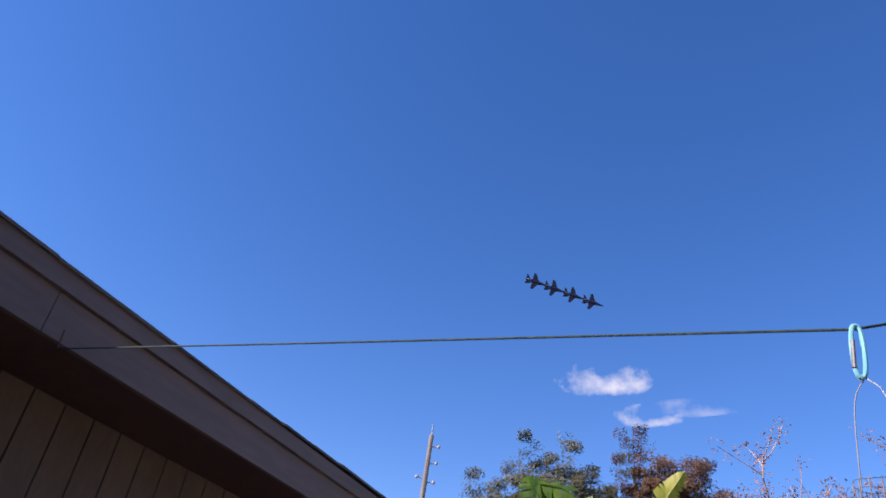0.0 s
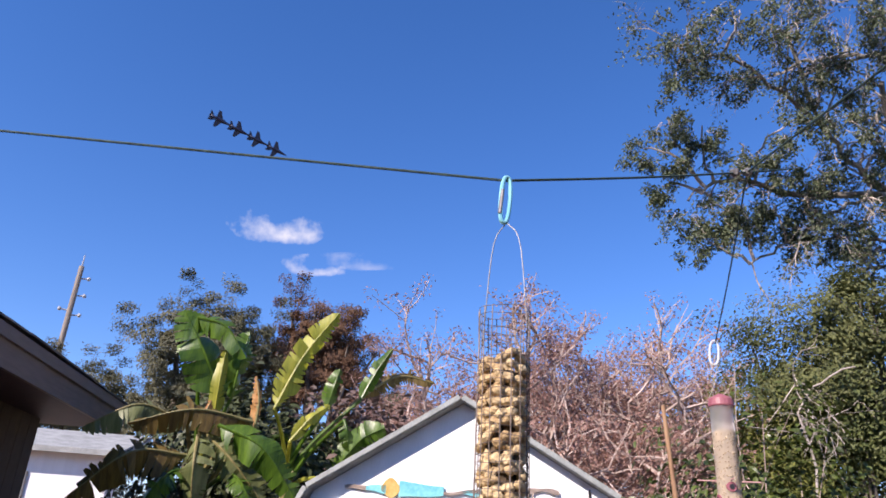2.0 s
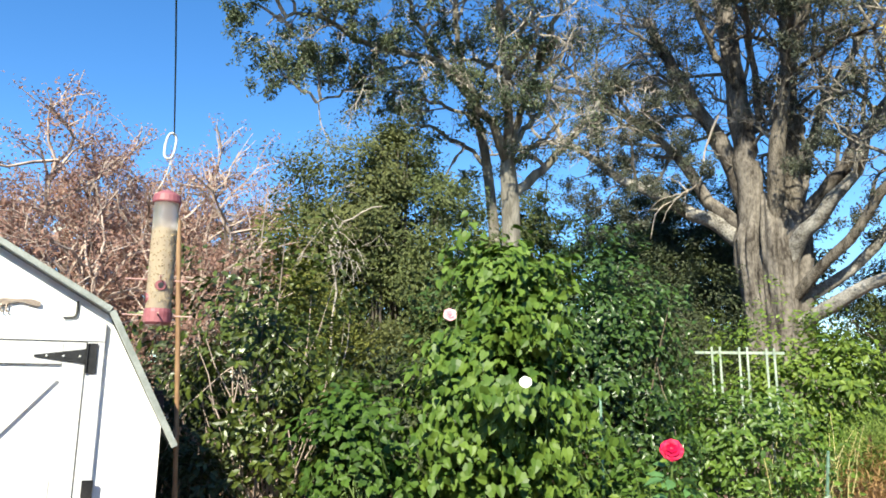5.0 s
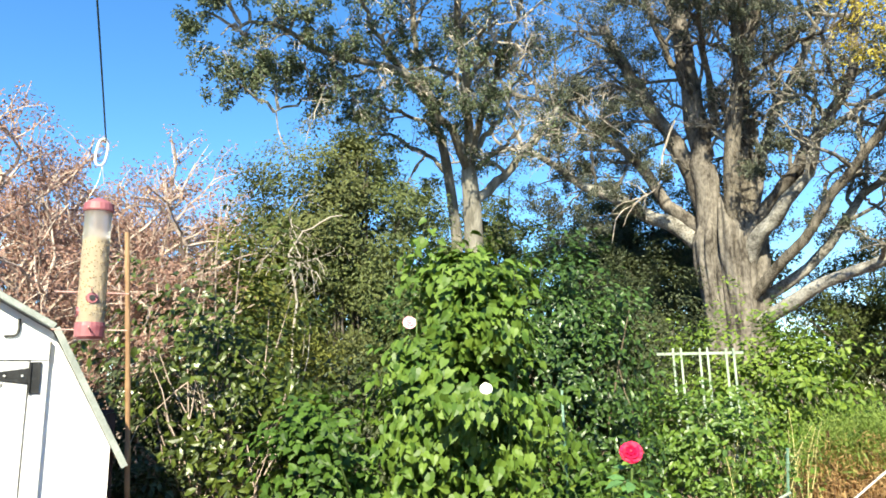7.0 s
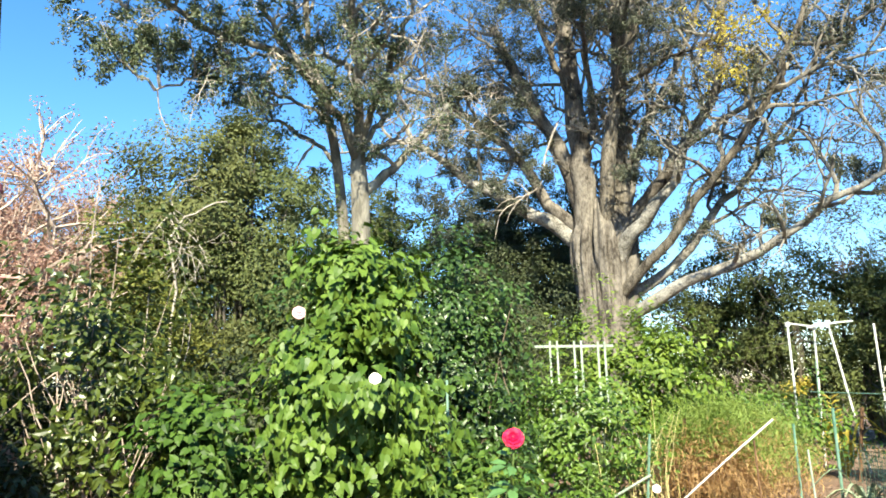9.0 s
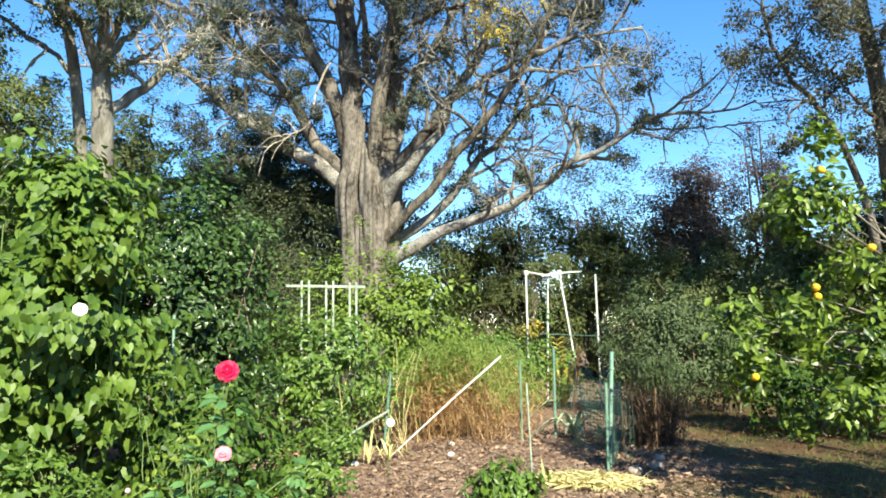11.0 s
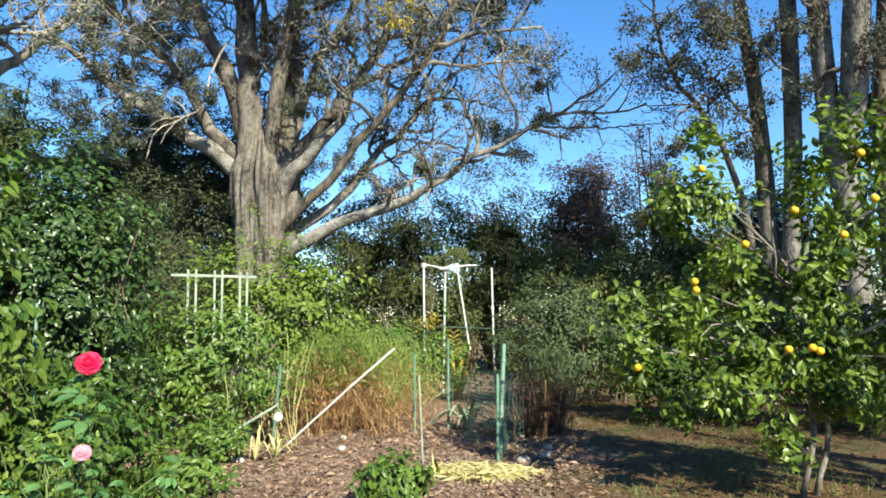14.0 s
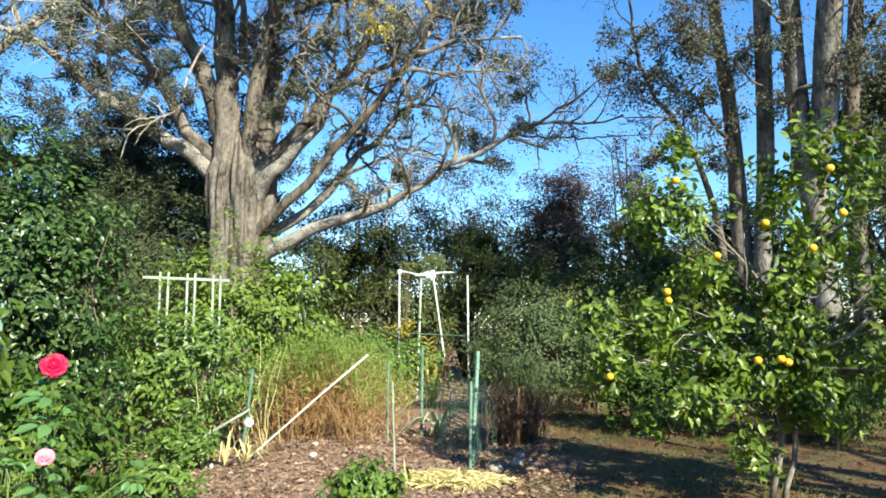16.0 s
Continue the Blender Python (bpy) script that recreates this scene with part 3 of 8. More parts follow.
    tagged(part("lawn_grass", g, "grass"), "short sparse lawn grass in dappled shade", "grass", kind="stuff")
    p = np.stack([rng.uniform(0.6, 7, 5000), rng.uniform(4.5, 11, 5000), np.full(5000, 0.012)], 1)
    g = leaves(Geo(), p, rng.normal(0, 1, (5000, 3)) * (1, 1, 0.1), 0.04, "small", rng, 0, 0.15, 0.5)
    tagged(part("fallen_leaves", g, "brown_leaf"), "dry brown fallen leaves scattered over the lawn", "leaves", kind="stuff")


make_ground()


# ---- house with the eave ----
def house():
    base = Vector((-0.7, -2.25, 0))
    s = -0.085

    def at(x, y, z):
        """x along the eave, y out from it towards the garden."""
        return (x, -2.29 + (x + 0.7) * s + y, z)

    ob = thing("house", base, "brown house with taupe fascia and dark red-brown soffit", "house")
    x0, x1 = -6.3, 7.0
    w = Geo()
    box(w, (x0 + 0.3, -0.74, 0), (x1, -0.575, 2.36), at)
    box(w, (x0 + 0.3, -7.5, 0), (x0 + 0.45, -0.745, 2.36), at)
    wall = part("wall", w, "stucco", ob, "brown vertical-grooved siding")
    n = 74
    for i in range(n):
        a, b = x0 + 0.3 + (x1 - x0 - 0.3) * i / n, x0 + 0.3 + (x1 - x0 - 0.3) * (i + 1) / n
        g = Geo()
        box(g, (a + 0.005, -0.574, 0), (b - 0.005, -0.56, 2.298), at)
        part("siding_board", g, "stucco", wall)
    so = Geo()
    box(so, (x0, -0.9, 2.30), (x1, -0.03, 2.33), at)
    part("soffit", so, "soffit", ob, "dark red-brown soffit")
    for a, b in ((x0, -1.05), (-1.046, 2.5), (2.504, x1)):
        g = Geo()
        box(g, (a, -0.028, 2.275), (b, 0.0, 2.425), at)
        part("fascia_board", g, "fascia", ob)
    g = Geo()
    box(g, (x0 - 0.02, -0.03, 2.427), (x1, 0.022, 2.50), at)
    part("drip_trim", g, "fascia", ob, "dark taupe trim under the shingles")
    rng = np.random.default_rng(2)
    g = Geo()
    for row in range(12):
        x = x0 - 0.03 - rng.uniform(0, 0.2)
        while x < x1:
            wd = rng.uniform(0.26, 0.34)
            y0, z0 = 0.035 - row * 0.45, 2.503 + row * 0.155
            dz = 0.012 * math.sin(x * 1.1) + rng.uniform(0, 0.006)
            v = [at(x, y0, z0 + dz), at(x + wd - 0.004, y0, z0 + dz), at(x + wd - 0.004, y0 - 0.5, z0 + 0.175), at(x, y0 - 0.5, z0 + 0.175)]
            v += [(a, b, c + 0.012) for a, b, c in v]
            g.add(v, [(0, 3, 2, 1), (4, 5, 6, 7), (0, 1, 5, 4), (1, 2, 6, 5), (2, 3, 7, 6), (3, 0, 4, 7)])
            x += wd
    part("shingles", g, "shingle", ob, "brown asphalt shingles", kind="stuff")
    g = Geo()
    g.add([at(x0, 0, 2.49), at(x1, 0, 2.49), at(x1, -5.3, 4.3), at(x0, -5.3, 4.3)], [(0, 1, 2, 3)])
    g.add([at(x0 + 0.3, -0.6, 2.3), at(x0 + 0.3, -5.3, 2.3), at(x0 + 0.3, -5.3, 4.25)], [(0, 1, 2)])
    part("roof_deck", g, "soffit", ob)
    g = Geo()
    tube(g, [at(-1.09, 0.05, 2.232), at(-1.09, 0.045, 2.299)], 0.003, sides=6)
    part("line_hook", g, "rusty", ob)


house()


# ---- washing line, feeders ----
CARAB, KNOT, FEED = (-0.41, -0.066, 1.98), (-0.646, 0.57, 2.236), (-1.372, 0.918, 2.072)


def loop_path(c, w, h, lean, yaw, n=28):
    """A rounded narrow loop, upright, hanging from its top."""
    out = []
    for t in np.linspace(0, 2 * np.pi, n, endpoint=False):
        u, v = math.copysign(abs(math.cos(t)) ** 0.75, math.cos(t)) * w / 2, math.copysign(abs(math.sin(t)) ** 0.8, math.sin(t)) * h / 2 - h / 2
        u += lean * v
        out.append((c[0] + u * math.cos(yaw), c[1] + u * math.sin(yaw), c[2] + v))
    return out + [out[0]]


def lines():
    rng = np.random.default_rng(8)
    ob = thing("washing_line", KNOT, "dark green cord strung from the house eave", "line")
    g = Geo()
    hook = (-1.09, -2.205, 2.232)
    tube(g, spline([hook, (-0.74, -1.13, 2.10), CARAB], 26), 0.0023, sides=6)
    part("cord", g, "cord", ob)
    g = Geo()
    tube(g, spline([CARAB, (-0.53, 0.25, 2.105), KNOT, (-0.70, 0.72, 2.30)], 16), 0.0023, sides=6)
    part("cord", g, "cord", ob)
    g = Geo()
    tube(g, spline([KNOT, (0.31, 0.37, 2.046), (1.27, 0.17, 1.90), (3.2, -0.23, 1.75)], 20), 0.0023, sides=6)
    part("cord", g, "cord", ob)
    for s in (0.0, 0.05):
        g = Geo()
        c = np.array(KNOT) + s * unit(np.array(CARAB) - np.array(KNOT))
        ball(g, c, 0.011, 8, 6, (1, 1, 0.8), 0.12, rng)
        part("knot", g, "wire", ob, "worn metal cord clamp")
    g = Geo()
    tube(g, spline([KNOT, (-1.01, 0.746, 2.147), FEED], 12), 0.0020, sides=6)
    part("feeder_cord", g, "cord", ob)


lines()


def peanut_feeder():
    rng = np.random.default_rng(21)
    x, y = CARAB[0] + 0.004, CARAB[1] + 0.002
    ob = thing("peanut_feeder", (x, y, 1.2), "wire mesh tube feeder full of peanuts in shells", "bird feeder")
    g = Geo()
    tube(g, loop_path((x, y, CARAB[2] + 0.004), 0.0165, 0.084, 0.06, 1.75), 0.0038, sides=8, caps=False)
    part("carabiner", g, "teal_metal", ob, "teal metal snap hook")
    g = Geo()
    tube(g, [(x + 0.004, y - 0.0085, CARAB[2] - 0.022), (x + 0.004, y - 0.0125, CARAB[2] - 0.066)], 0.0033, sides=8)
    part("gate", g, "wire", ob, "dark grey snap gate")
    top, low, r = 1.750, 1.20, 0.038
    for s in (-1, 1):
        g = Geo()
        a = 0.9 if s > 0 else 3.9
        tube(g, spline([(x, y, CARAB[2] - 0.078), (x + 0.024 * math.cos(a), y + 0.024 * math.sin(a), 1.86), (x + r * math.cos(a), y + r * math.sin(a), top - 0.05)], 10), 0.0009, sides=5)
        part("hanger_wire", g, "wire", ob)
    g = Geo()
    nz = 44
    for i in range(nz + 1):
        z = low + (top - low) * i / nz
        rr = r * (1 + 0.03 * max(0, (z - 1.70) / 0.065)) + rng.normal(0, 0.0004)
        pts = [(x + rr * math.cos(a), y + rr * math.sin(a), z + 0.002 * math.sin(3 * a + i)) for a in np.linspace(0, 2 * np.pi, 25)]
        tube(g, pts, 0.00055, sides=4, caps=False)
    for j in range(16):
        a = 2 * np.pi * j / 16
        pts = [(x + r * k * math.cos(a + tw), y + r * k * math.sin(a + tw), z) for z, k, tw in ((low, 1, 0), (1.45, 1.01, 0.02), (1.70, 1, 0), (top, 1.03, 0.03))]
        tube(g, pts, 0.0008, sides=4, caps=False)
    part("wire_cage", g, "rust_wire", ob, "rusty wire mesh cage")
    g = Geo()
    tube(g, [(x, y, low - 0.006), (x, y, low)], r * 1.05, sides=20)
    part("base_plate", g, "rust_wire", ob)
    # one peanut shell: two lobes with a waist
    shells = []
    for k in range(4):
        prof = [0.0012, 0.0062, 0.0076, 0.0066, 0.0056, 0.0068, 0.0079, 0.0064, 0.0012]
        z = np.linspace(-0.0185, 0.0185, 9)
        c = [(0.0012 * math.sin(i + k), 0.001 * math.cos(i * 1.3 + k), z[i]) for i in range(9)]
        h = Geo()
        tube(h, c, 0, radii=np.array(prof) * rng.uniform(0.9, 1.12, 9), sides=8)
        me = h.mesh("peanut", True)
        me.materials.append(M["peanut"])
        shells.append(me)
    z = low + 0.012
    made, lift = 0, 0.0
    while z < 1.672:
        lift += 0.47
        for a in np.arange(0, 2 * np.pi, 2 * np.pi / 6):
            rr = r - 0.0085 - abs(rng.normal(0, 0.003))
            b = a + lift + rng.uniform(-0.2, 0.2)
            m = Matrix.Translation((x + rr * math.cos(b), y + rr * math.sin(b), z + rng.normal(0, 0.004)))
            m = m @ Euler((math.pi / 2 + rng.normal(0, 0.5), 0, b + rng.normal(0, 0.15))).to_matrix().to_4x4()
            piece("peanut", shells[made % 4], m, ob)
            made += 1
        z += 0.0135
    # plain cylinder, coloured dark like peanuts in shade behind the outer shells
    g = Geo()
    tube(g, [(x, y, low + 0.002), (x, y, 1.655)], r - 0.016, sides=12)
    part("peanut_core", g, "core", ob, "dark core standing in for shaded peanuts inside the tube")


peanut_feeder()


def glass(name, tint, rough):
    m = bpy.data.materials.new(name)
    m.use_nodes = True
    b = m.node_tree.nodes["Principled BSDF"]
    b.inputs["Base Color"].default_value = (*tint, 1)
    b.inputs["Roughness"].default_value, b.inputs["Transmission Weight"].default_value, b.inputs["IOR"].default_value = rough, 0.85, 1.2
    return m


M["cloudy"] = glass("cloudy_plastic", (0.75, 0.72, 0.70), 0.35)


def seed_feeder():
    x, y, zt = FEED[0] + 0.012, FEED[1] - 0.01, FEED[2]
    ob = thing("seed_feeder", (x, y, 1.53), "tube bird feeder with faded red cap, partly full of seed", "bird feeder")
    yaw = math.atan2(y - 0.08, x - 0.55) + math.pi / 2
    g = Geo()
    tube(g, loop_path((x, y, zt + 0.004), 0.027, 0.077, -0.10, yaw), 0.0036, sides=8, caps=False)
    part("carabiner", g, "steel", ob, "silver snap hook")
    g = Geo()
    for s in (-1, 1):
        tube(g, spline([(x, y, zt - 0.07), (x + s * 0.008 * math.cos(yaw), y + s * 0.008 * math.sin(yaw), zt - 0.12), (x + s * 0.032 * math.cos(yaw), y + s * 0.032 * math.sin(yaw), 1.895)], 8), 0.0010, sides=5)
    part("hanger_wire", g, "wire", ob)
    g = Geo()
    tube(g, [(x, y, z) for z in (1.868, 1.872, 1.89, 1.897, 1.907)], 0, radii=[0.037, 0.0385, 0.036, 0.028, 0.008], sides=20)
    part("cap", g, "red_plastic", ob, "faded red cap")
    g = Geo()
    tube(g, [(x, y, 1.572), (x, y, 1.868)], 0.0335, sides=24, caps=False)
    tb = part("tube", g, "cloudy", ob, "cloudy clear plastic tube", smooth=True)
    tb.visible_shadow = False
    g = Geo()
    tube(g, [(x, y, 1.573), (x, y, 1.66), (x, y, 1.79), (x, y, 1.797)], 0, radii=[0.031, 0.0315, 0.0315, 0.022], sides=20)
    rng = np.random.default_rng(3)
    for _ in range(420):
        a, z = rng.uniform(0, 6.28), rng.uniform(1.58, 1.79)
        ball(g, (x + 0.0305 * math.cos(a), y + 0.0305 * math.sin(a), z), 0.0042, 5, 4, (1, 1, 0.7))
    part("seed", g, "seed", ob, "mixed seed and sunflower hearts")
    g = Geo()
    tube(g, [(x, y, z) for z in (1.530, 1.536, 1.563, 1.573)], 0, radii=[0.030, 0.036, 0.0365, 0.035], sides=20)
    part("base", g, "red_plastic", ob, "faded red base")
    for z, turn in ((1.652, 0.0), (1.555, 0.0), (1.652, 1.57), (1.555, 1.57)):
        g = Geo()
        c, s = math.cos(yaw + turn), math.sin(yaw + turn)
        tube(g, [(x - 0.088 * c, y - 0.088 * s, z), (x + 0.088 * c, y + 0.088 * s, z)], 0.0021, sides=6)
        part("perch", g, "pink_plastic", ob)
    for turn, z in ((1.62, 1.634), (-1.5, 1.70), (0.2, 1.60)):
        g = Geo()
        a = yaw + turn
        c, s = math.cos(a), math.sin(a)
        tube(g, [(x + 0.026 * c, y + 0.026 * s, z), (x + 0.0358 * c, y + 0.0358 * s, z)], 0.0165, 0.0135, sides=12)
        part("port_collar", g, "red_plastic", ob, "sun-bleached pink port")
        g = Geo()
        tube(g, [(x + 0.033 * c, y + 0.033 * s, z), (x + 0.0375 * c, y + 0.0375 * s, z)], 0.0075, sides=10)
        part("feed_port", g, "black_iron", ob, "dark feeding hole")


seed_feeder()


def cane(name, p0, p1, r, material, label, category, joints=0, bend=0.0, group=""):
    """A bamboo cane, stake or pipe."""
    ob = thing(name, (p0[0], p0[1], 0), label, category, group)
    g = Geo()
    mid = (np.array(p0) + np.array(p1)) / 2 + np.array([bend, 0, 0])
    path = spline([p0, mid, p1], 3 + joints * 4)
    rad = [r * (1.18 if joints and i % 4 == 0 else 1) for i in range(len(path))]
    tube(g, path, 0, radii=rad, sides=10)
    part("shaft", g, material, ob)
    return ob


bp = cane("bamboo_pole", (-3.78, 2.2, -0.05), (-3.74, 2.03, 2.41), 0.0145, "bamboo", "tall tan bamboo pole beside the white shed", "pole", 6, 0.02)


# ---- shed ----
SC, SU, SN = np.array((-3.95, 0.722)), np.array((0.375, 0.927)), np.array((0.927, -0.375))


def on_shed(u, w, z):
    """u along the front, w out from it, z up."""
    p = SC + SU * u + SN * w
    return (p[0], p[1], z)


def shed():
    ob = thing("shed", (*SC, 0), "white barn-style garden shed with double doors", "shed")
    prof = [(-1.27, 0), (-1.27, 1.15), (-0.95, 1.764), (0, 2.338), (0.95, 1.764), (1.27, 1.15), (1.27, 0)]
    g = Geo()
    slab(g, prof, -0.06, on_shed)
    part("front_wall", g, "white_paint", ob)
    g = Geo()
    slab(g, prof, -0.06, lambda u, w, z: on_shed(u, w - 3.0, z))
    part("back_wall", g, "white_paint", ob)
    for s in (-1, 1):
        g = Geo()
        box(g, (min(s * 1.268, s * 1.21), -2.998, 0), (max(s * 1.268, s * 1.21), -0.062, 1.10), on_shed)
        part("side_wall", g, "white_paint", ob)
    # roof sheets with their pale edges
    k = [(-1.33, 1.04), (-0.955, 1.768), (0, 2.343), (0.955, 1.768), (1.33, 1.04)]
    for (a, za), (b, zb) in zip(k, k[1:]):
        n = unit(np.array((-(zb - za), b - a)))
        g = Geo()
        v = []
        for w in (0.105, -3.06):
            v += [on_shed(a, w, za), on_shed(b, w, zb), on_shed(b + n[0] * 0.03, w, zb + n[1] * 0.03), on_shed(a + n[0] * 0.03, w, za + n[1] * 0.03)]
        g.add(v, [(0, 1, 2, 3), (7, 6, 5, 4), (0, 4, 5, 1), (1, 5, 6, 2), (2, 6, 7, 3), (3, 7, 4, 0)])
        part("roof_sheet", g, "shed_roof", ob, "grey roofing")
        g = Geo()
        v = []
        for w in (0.108, 0.122):
            v += [on_shed(a + n[0] * 0.004, w, za + n[1] * 0.004), on_shed(b + n[0] * 0.004, w, zb + n[1] * 0.004), on_shed(b + n[0] * 0.034, w, zb + n[1] * 0.034), on_shed(a + n[0] * 0.034, w, za + n[1] * 0.034)]
        g.add(v, [(3, 2, 1, 0), (4, 5, 6, 7), (0, 1, 5, 4), (1, 2, 6, 5), (2, 3, 7, 6), (3, 0, 4, 7)])
        part("roof_edge", g, "roof_edge", ob, "pale metal roof edge")
    # vertical board joint in the gable and door frame
    g = Geo()
    box(g, (0.10, 0.001, 1.76), (0.104, 0.003, 2.2), on_shed)
    part("board_joint", g, "white_trim", ob)
    g = Geo()
    box(g, (-0.945, 0.002, 1.612), (0.945, 0.035, 1.715), on_shed)
    part("door_header", g, "white_trim", ob, "grey-white header board")
    for s in (-1, 1):
        g = Geo()
        box(g, (min(s * 0.862, s * 0.945), 0.002, 0.05), (max(s * 0.862, s * 0.945), 0.03, 1.61), on_shed)
        part("door_jamb", g, "white_trim", ob)
    for s in (-1, 1):
        a, b = (0.006 + s * 0.105, 0.855)
        X = lambda q: s * q
        def bx(gg, u0, u1, w0, w1, z0, z1):
            box(gg, (min(X(u0), X(u1)), w0, z0), (max(X(u0), X(u1)), w1, z1), on_shed)
        g = Geo()
        bx(g, a, b, 0.002, 0.012, 0.08, 1.604)
        door = part("door", g, "white_paint", ob, "white panelled door, closed")
        for u0, u1, z0, z1 in ((a, a + 0.115, 0.08, 1.604), (0.745, b, 0.08, 1.604), (a + 0.117, 0.743, 1.487, 1.604), (a + 0.117, 0.743, 0.08, 0.19), (a + 0.117, 0.743, 0.80, 0.89)):
            g = Geo()
            bx(g, u0, u1, 0.0125, 0.034, z0, z1)
            part("frame_board", g, "white_trim", door)
        g = Geo()
        p0, p1 = np.array((a + 0.16, 0.92)), np.array((0.70, 1.43))
        n = unit(np.array((-(p1 - p0)[1], (p1 - p0)[0]))) * 0.04
        pts = [p0 - n, p1 - n, p1 + n, p0 + n]
        slab(g, [(X(u), z) for u, z in pts], 0.02, lambda u, w, z: on_shed(u, w + 0.0125, z))
        part("brace", g, "white_paint", door, "diagonal brace board")
        # strap hinge
        g = Geo()
        bx(g, 0.868, 0.912, 0.036, 0.042, 1.44, 1.60)
        h = part("hinge", g, "black_iron", ob, "black iron strap hinge")
        g = Geo()
        slab(g, [(X(0.862), 1.57), (X(0.61), 1.533), (X(0.61), 1.523), (X(0.862), 1.487)], 0.006, lambda u, w, z: on_shed(u, w + 0.036, z))
        part("strap", g, "black_iron", h)
        g = Geo()
        tube(g, [on_shed(X(0.864), 0.043, 1.442), on_shed(X(0.864), 0.043, 1.598)], 0.008, sides=8)
        part("pin", g, "black_iron", h)
        for u in (0.67, 0.75, 0.83):
            g = Geo()
            ball(g, on_shed(X(u), 0.043, 1.528), 0.007, 8, 5)
            part("bolt", g, "steel", h)
    g = Geo()
    box(g, (0.06, 0.034, 1.22), (0.15, 0.052, 1.255), on_shed)
    part("latch", g, "black_iron", ob, "black door latch")
    g = Geo()
    tube(g, spline([on_shed(0.79, 0.01, 1.83), on_shed(0.79, 0.012, 1.765), on_shed(0.775, 0.012, 1.742), on_shed(0.725, 0.012, 1.737)], 12), 0.007, sides=6)
    part("wall_hook", g, "black_iron", ob, "dark bent metal hook")
    g = Geo()
    box(g, (0.90, 0.042, 0.62), (0.955, 0.06, 0.88), on_shed)
    part("hasp_cover", g, "black_iron", ob)


shed()


def ornament():
    """A long flat painted metal ornament on the gable."""
    ob = thing("wall_ornament", on_shed(0.0, 0.01, 1.80), "long flat turquoise and ochre metal wall ornament", "ornament")

    def strip(name, u0, u1, zc, wide, material, wob, seed):
        n = 16
        up, dn = [], []
        for i in range(n + 1):
            t = i / n
            u = u0 + (u1 - u0) * t
            z = zc + wob * math.sin(t * 5 + seed)
            h = wide(t)
            up.append((u, z + h))
            dn.append((u, z - h))
        g = Geo()
        slab(g, up + dn[::-1], 0.008, lambda u, w, z: on_shed(u, w + 0.012, z))
        part(name, g, material, ob)

    strip("front_tip", -0.74, -0.60, 1.795, lambda t: 0.010 + 0.004 * t, "copper", 0.004, 0)
    strip("front_piece", -0.60, -0.47, 1.79, lambda t: 0.012 + 0.016 * t, "turquoise", 0.004, 0)
    strip("fan_piece", -0.50, -0.38, 1.795, lambda t: 0.012 + 0.048 * math.sin(t * 3.1), "ochre", 0.004, 0)
    strip("body_panel", -0.385, -0.10, 1.79, lambda t: 0.048 - 0.02 * t, "turquoise", 0.004, 1)
    strip("middle_rod", -0.10, 0.14, 1.785, lambda t: 0.008 + 0.004 * t, "copper", 0.01, 4)
    strip("tail_panel", 0.02, 0.22, 1.785, lambda t: 0.006 + 0.038 * t, "turquoise", 0.0, 3)
    strip("tail_fin", 0.224, 0.40, 1.787, lambda t: 0.044 - 0.036 * t ** 0.8, "turquoise", 0.003, 3)
    strip("end_piece", 0.38, 0.61, 1.81, lambda t: 0.016 - 0.006 * t + 0.005 * math.sin(t * 9), "copper", 0.010, 5)
    for u in (0.43, 0.455):
        g = Geo()
        tube(g, spline([on_shed(u, 0.018, 1.80), on_shed(u - 0.004, 0.02, 1.765), on_shed(u + 0.01, 0.02, 1.755)], 6), 0.0045, sides=5)
        part("bent_rod", g, "copper", ob)


ornament()


def board_screen():
    """A low run of dark boards, added to deepen the shadow of the shed."""
    ob = thing("board_screen", (-4.3, 2.45, 0), "added dark board screen standing in for deep shade beside the shed", "fence")
    a, b = np.array((-4.62, 1.95)), np.array((-4.42, 2.34))
    d = unit(b - a)
    n = np.array((d[1], -d[0]))
    rng = np.random.default_rng(33)
    count = 4
    for i in range(count):
        u0, u1 = np.linalg.norm(b - a) * i / count, np.linalg.norm(b - a) * (i + 1) / count
        top = 1.45 - 0.035 * i + rng.normal(0, 0.008)
        g = Geo()
        box(g, (u0 + 0.003, 0, 0), (u1 - 0.003, 0.018, top), lambda u, w, z: (*(a + d * u + n * w), z))
        part("board", g, "shade_fill_dark", ob)
    for z in (0.35, 1.15):
        g = Geo()
        box(g, (0.01, -0.042, z), (np.linalg.norm(b - a) - 0.01, -0.002, z + 0.09), lambda u, w, z: (*(a + d * u + n * w), z))
        part("rail", g, "shade_fill_dark", ob)


board_screen()


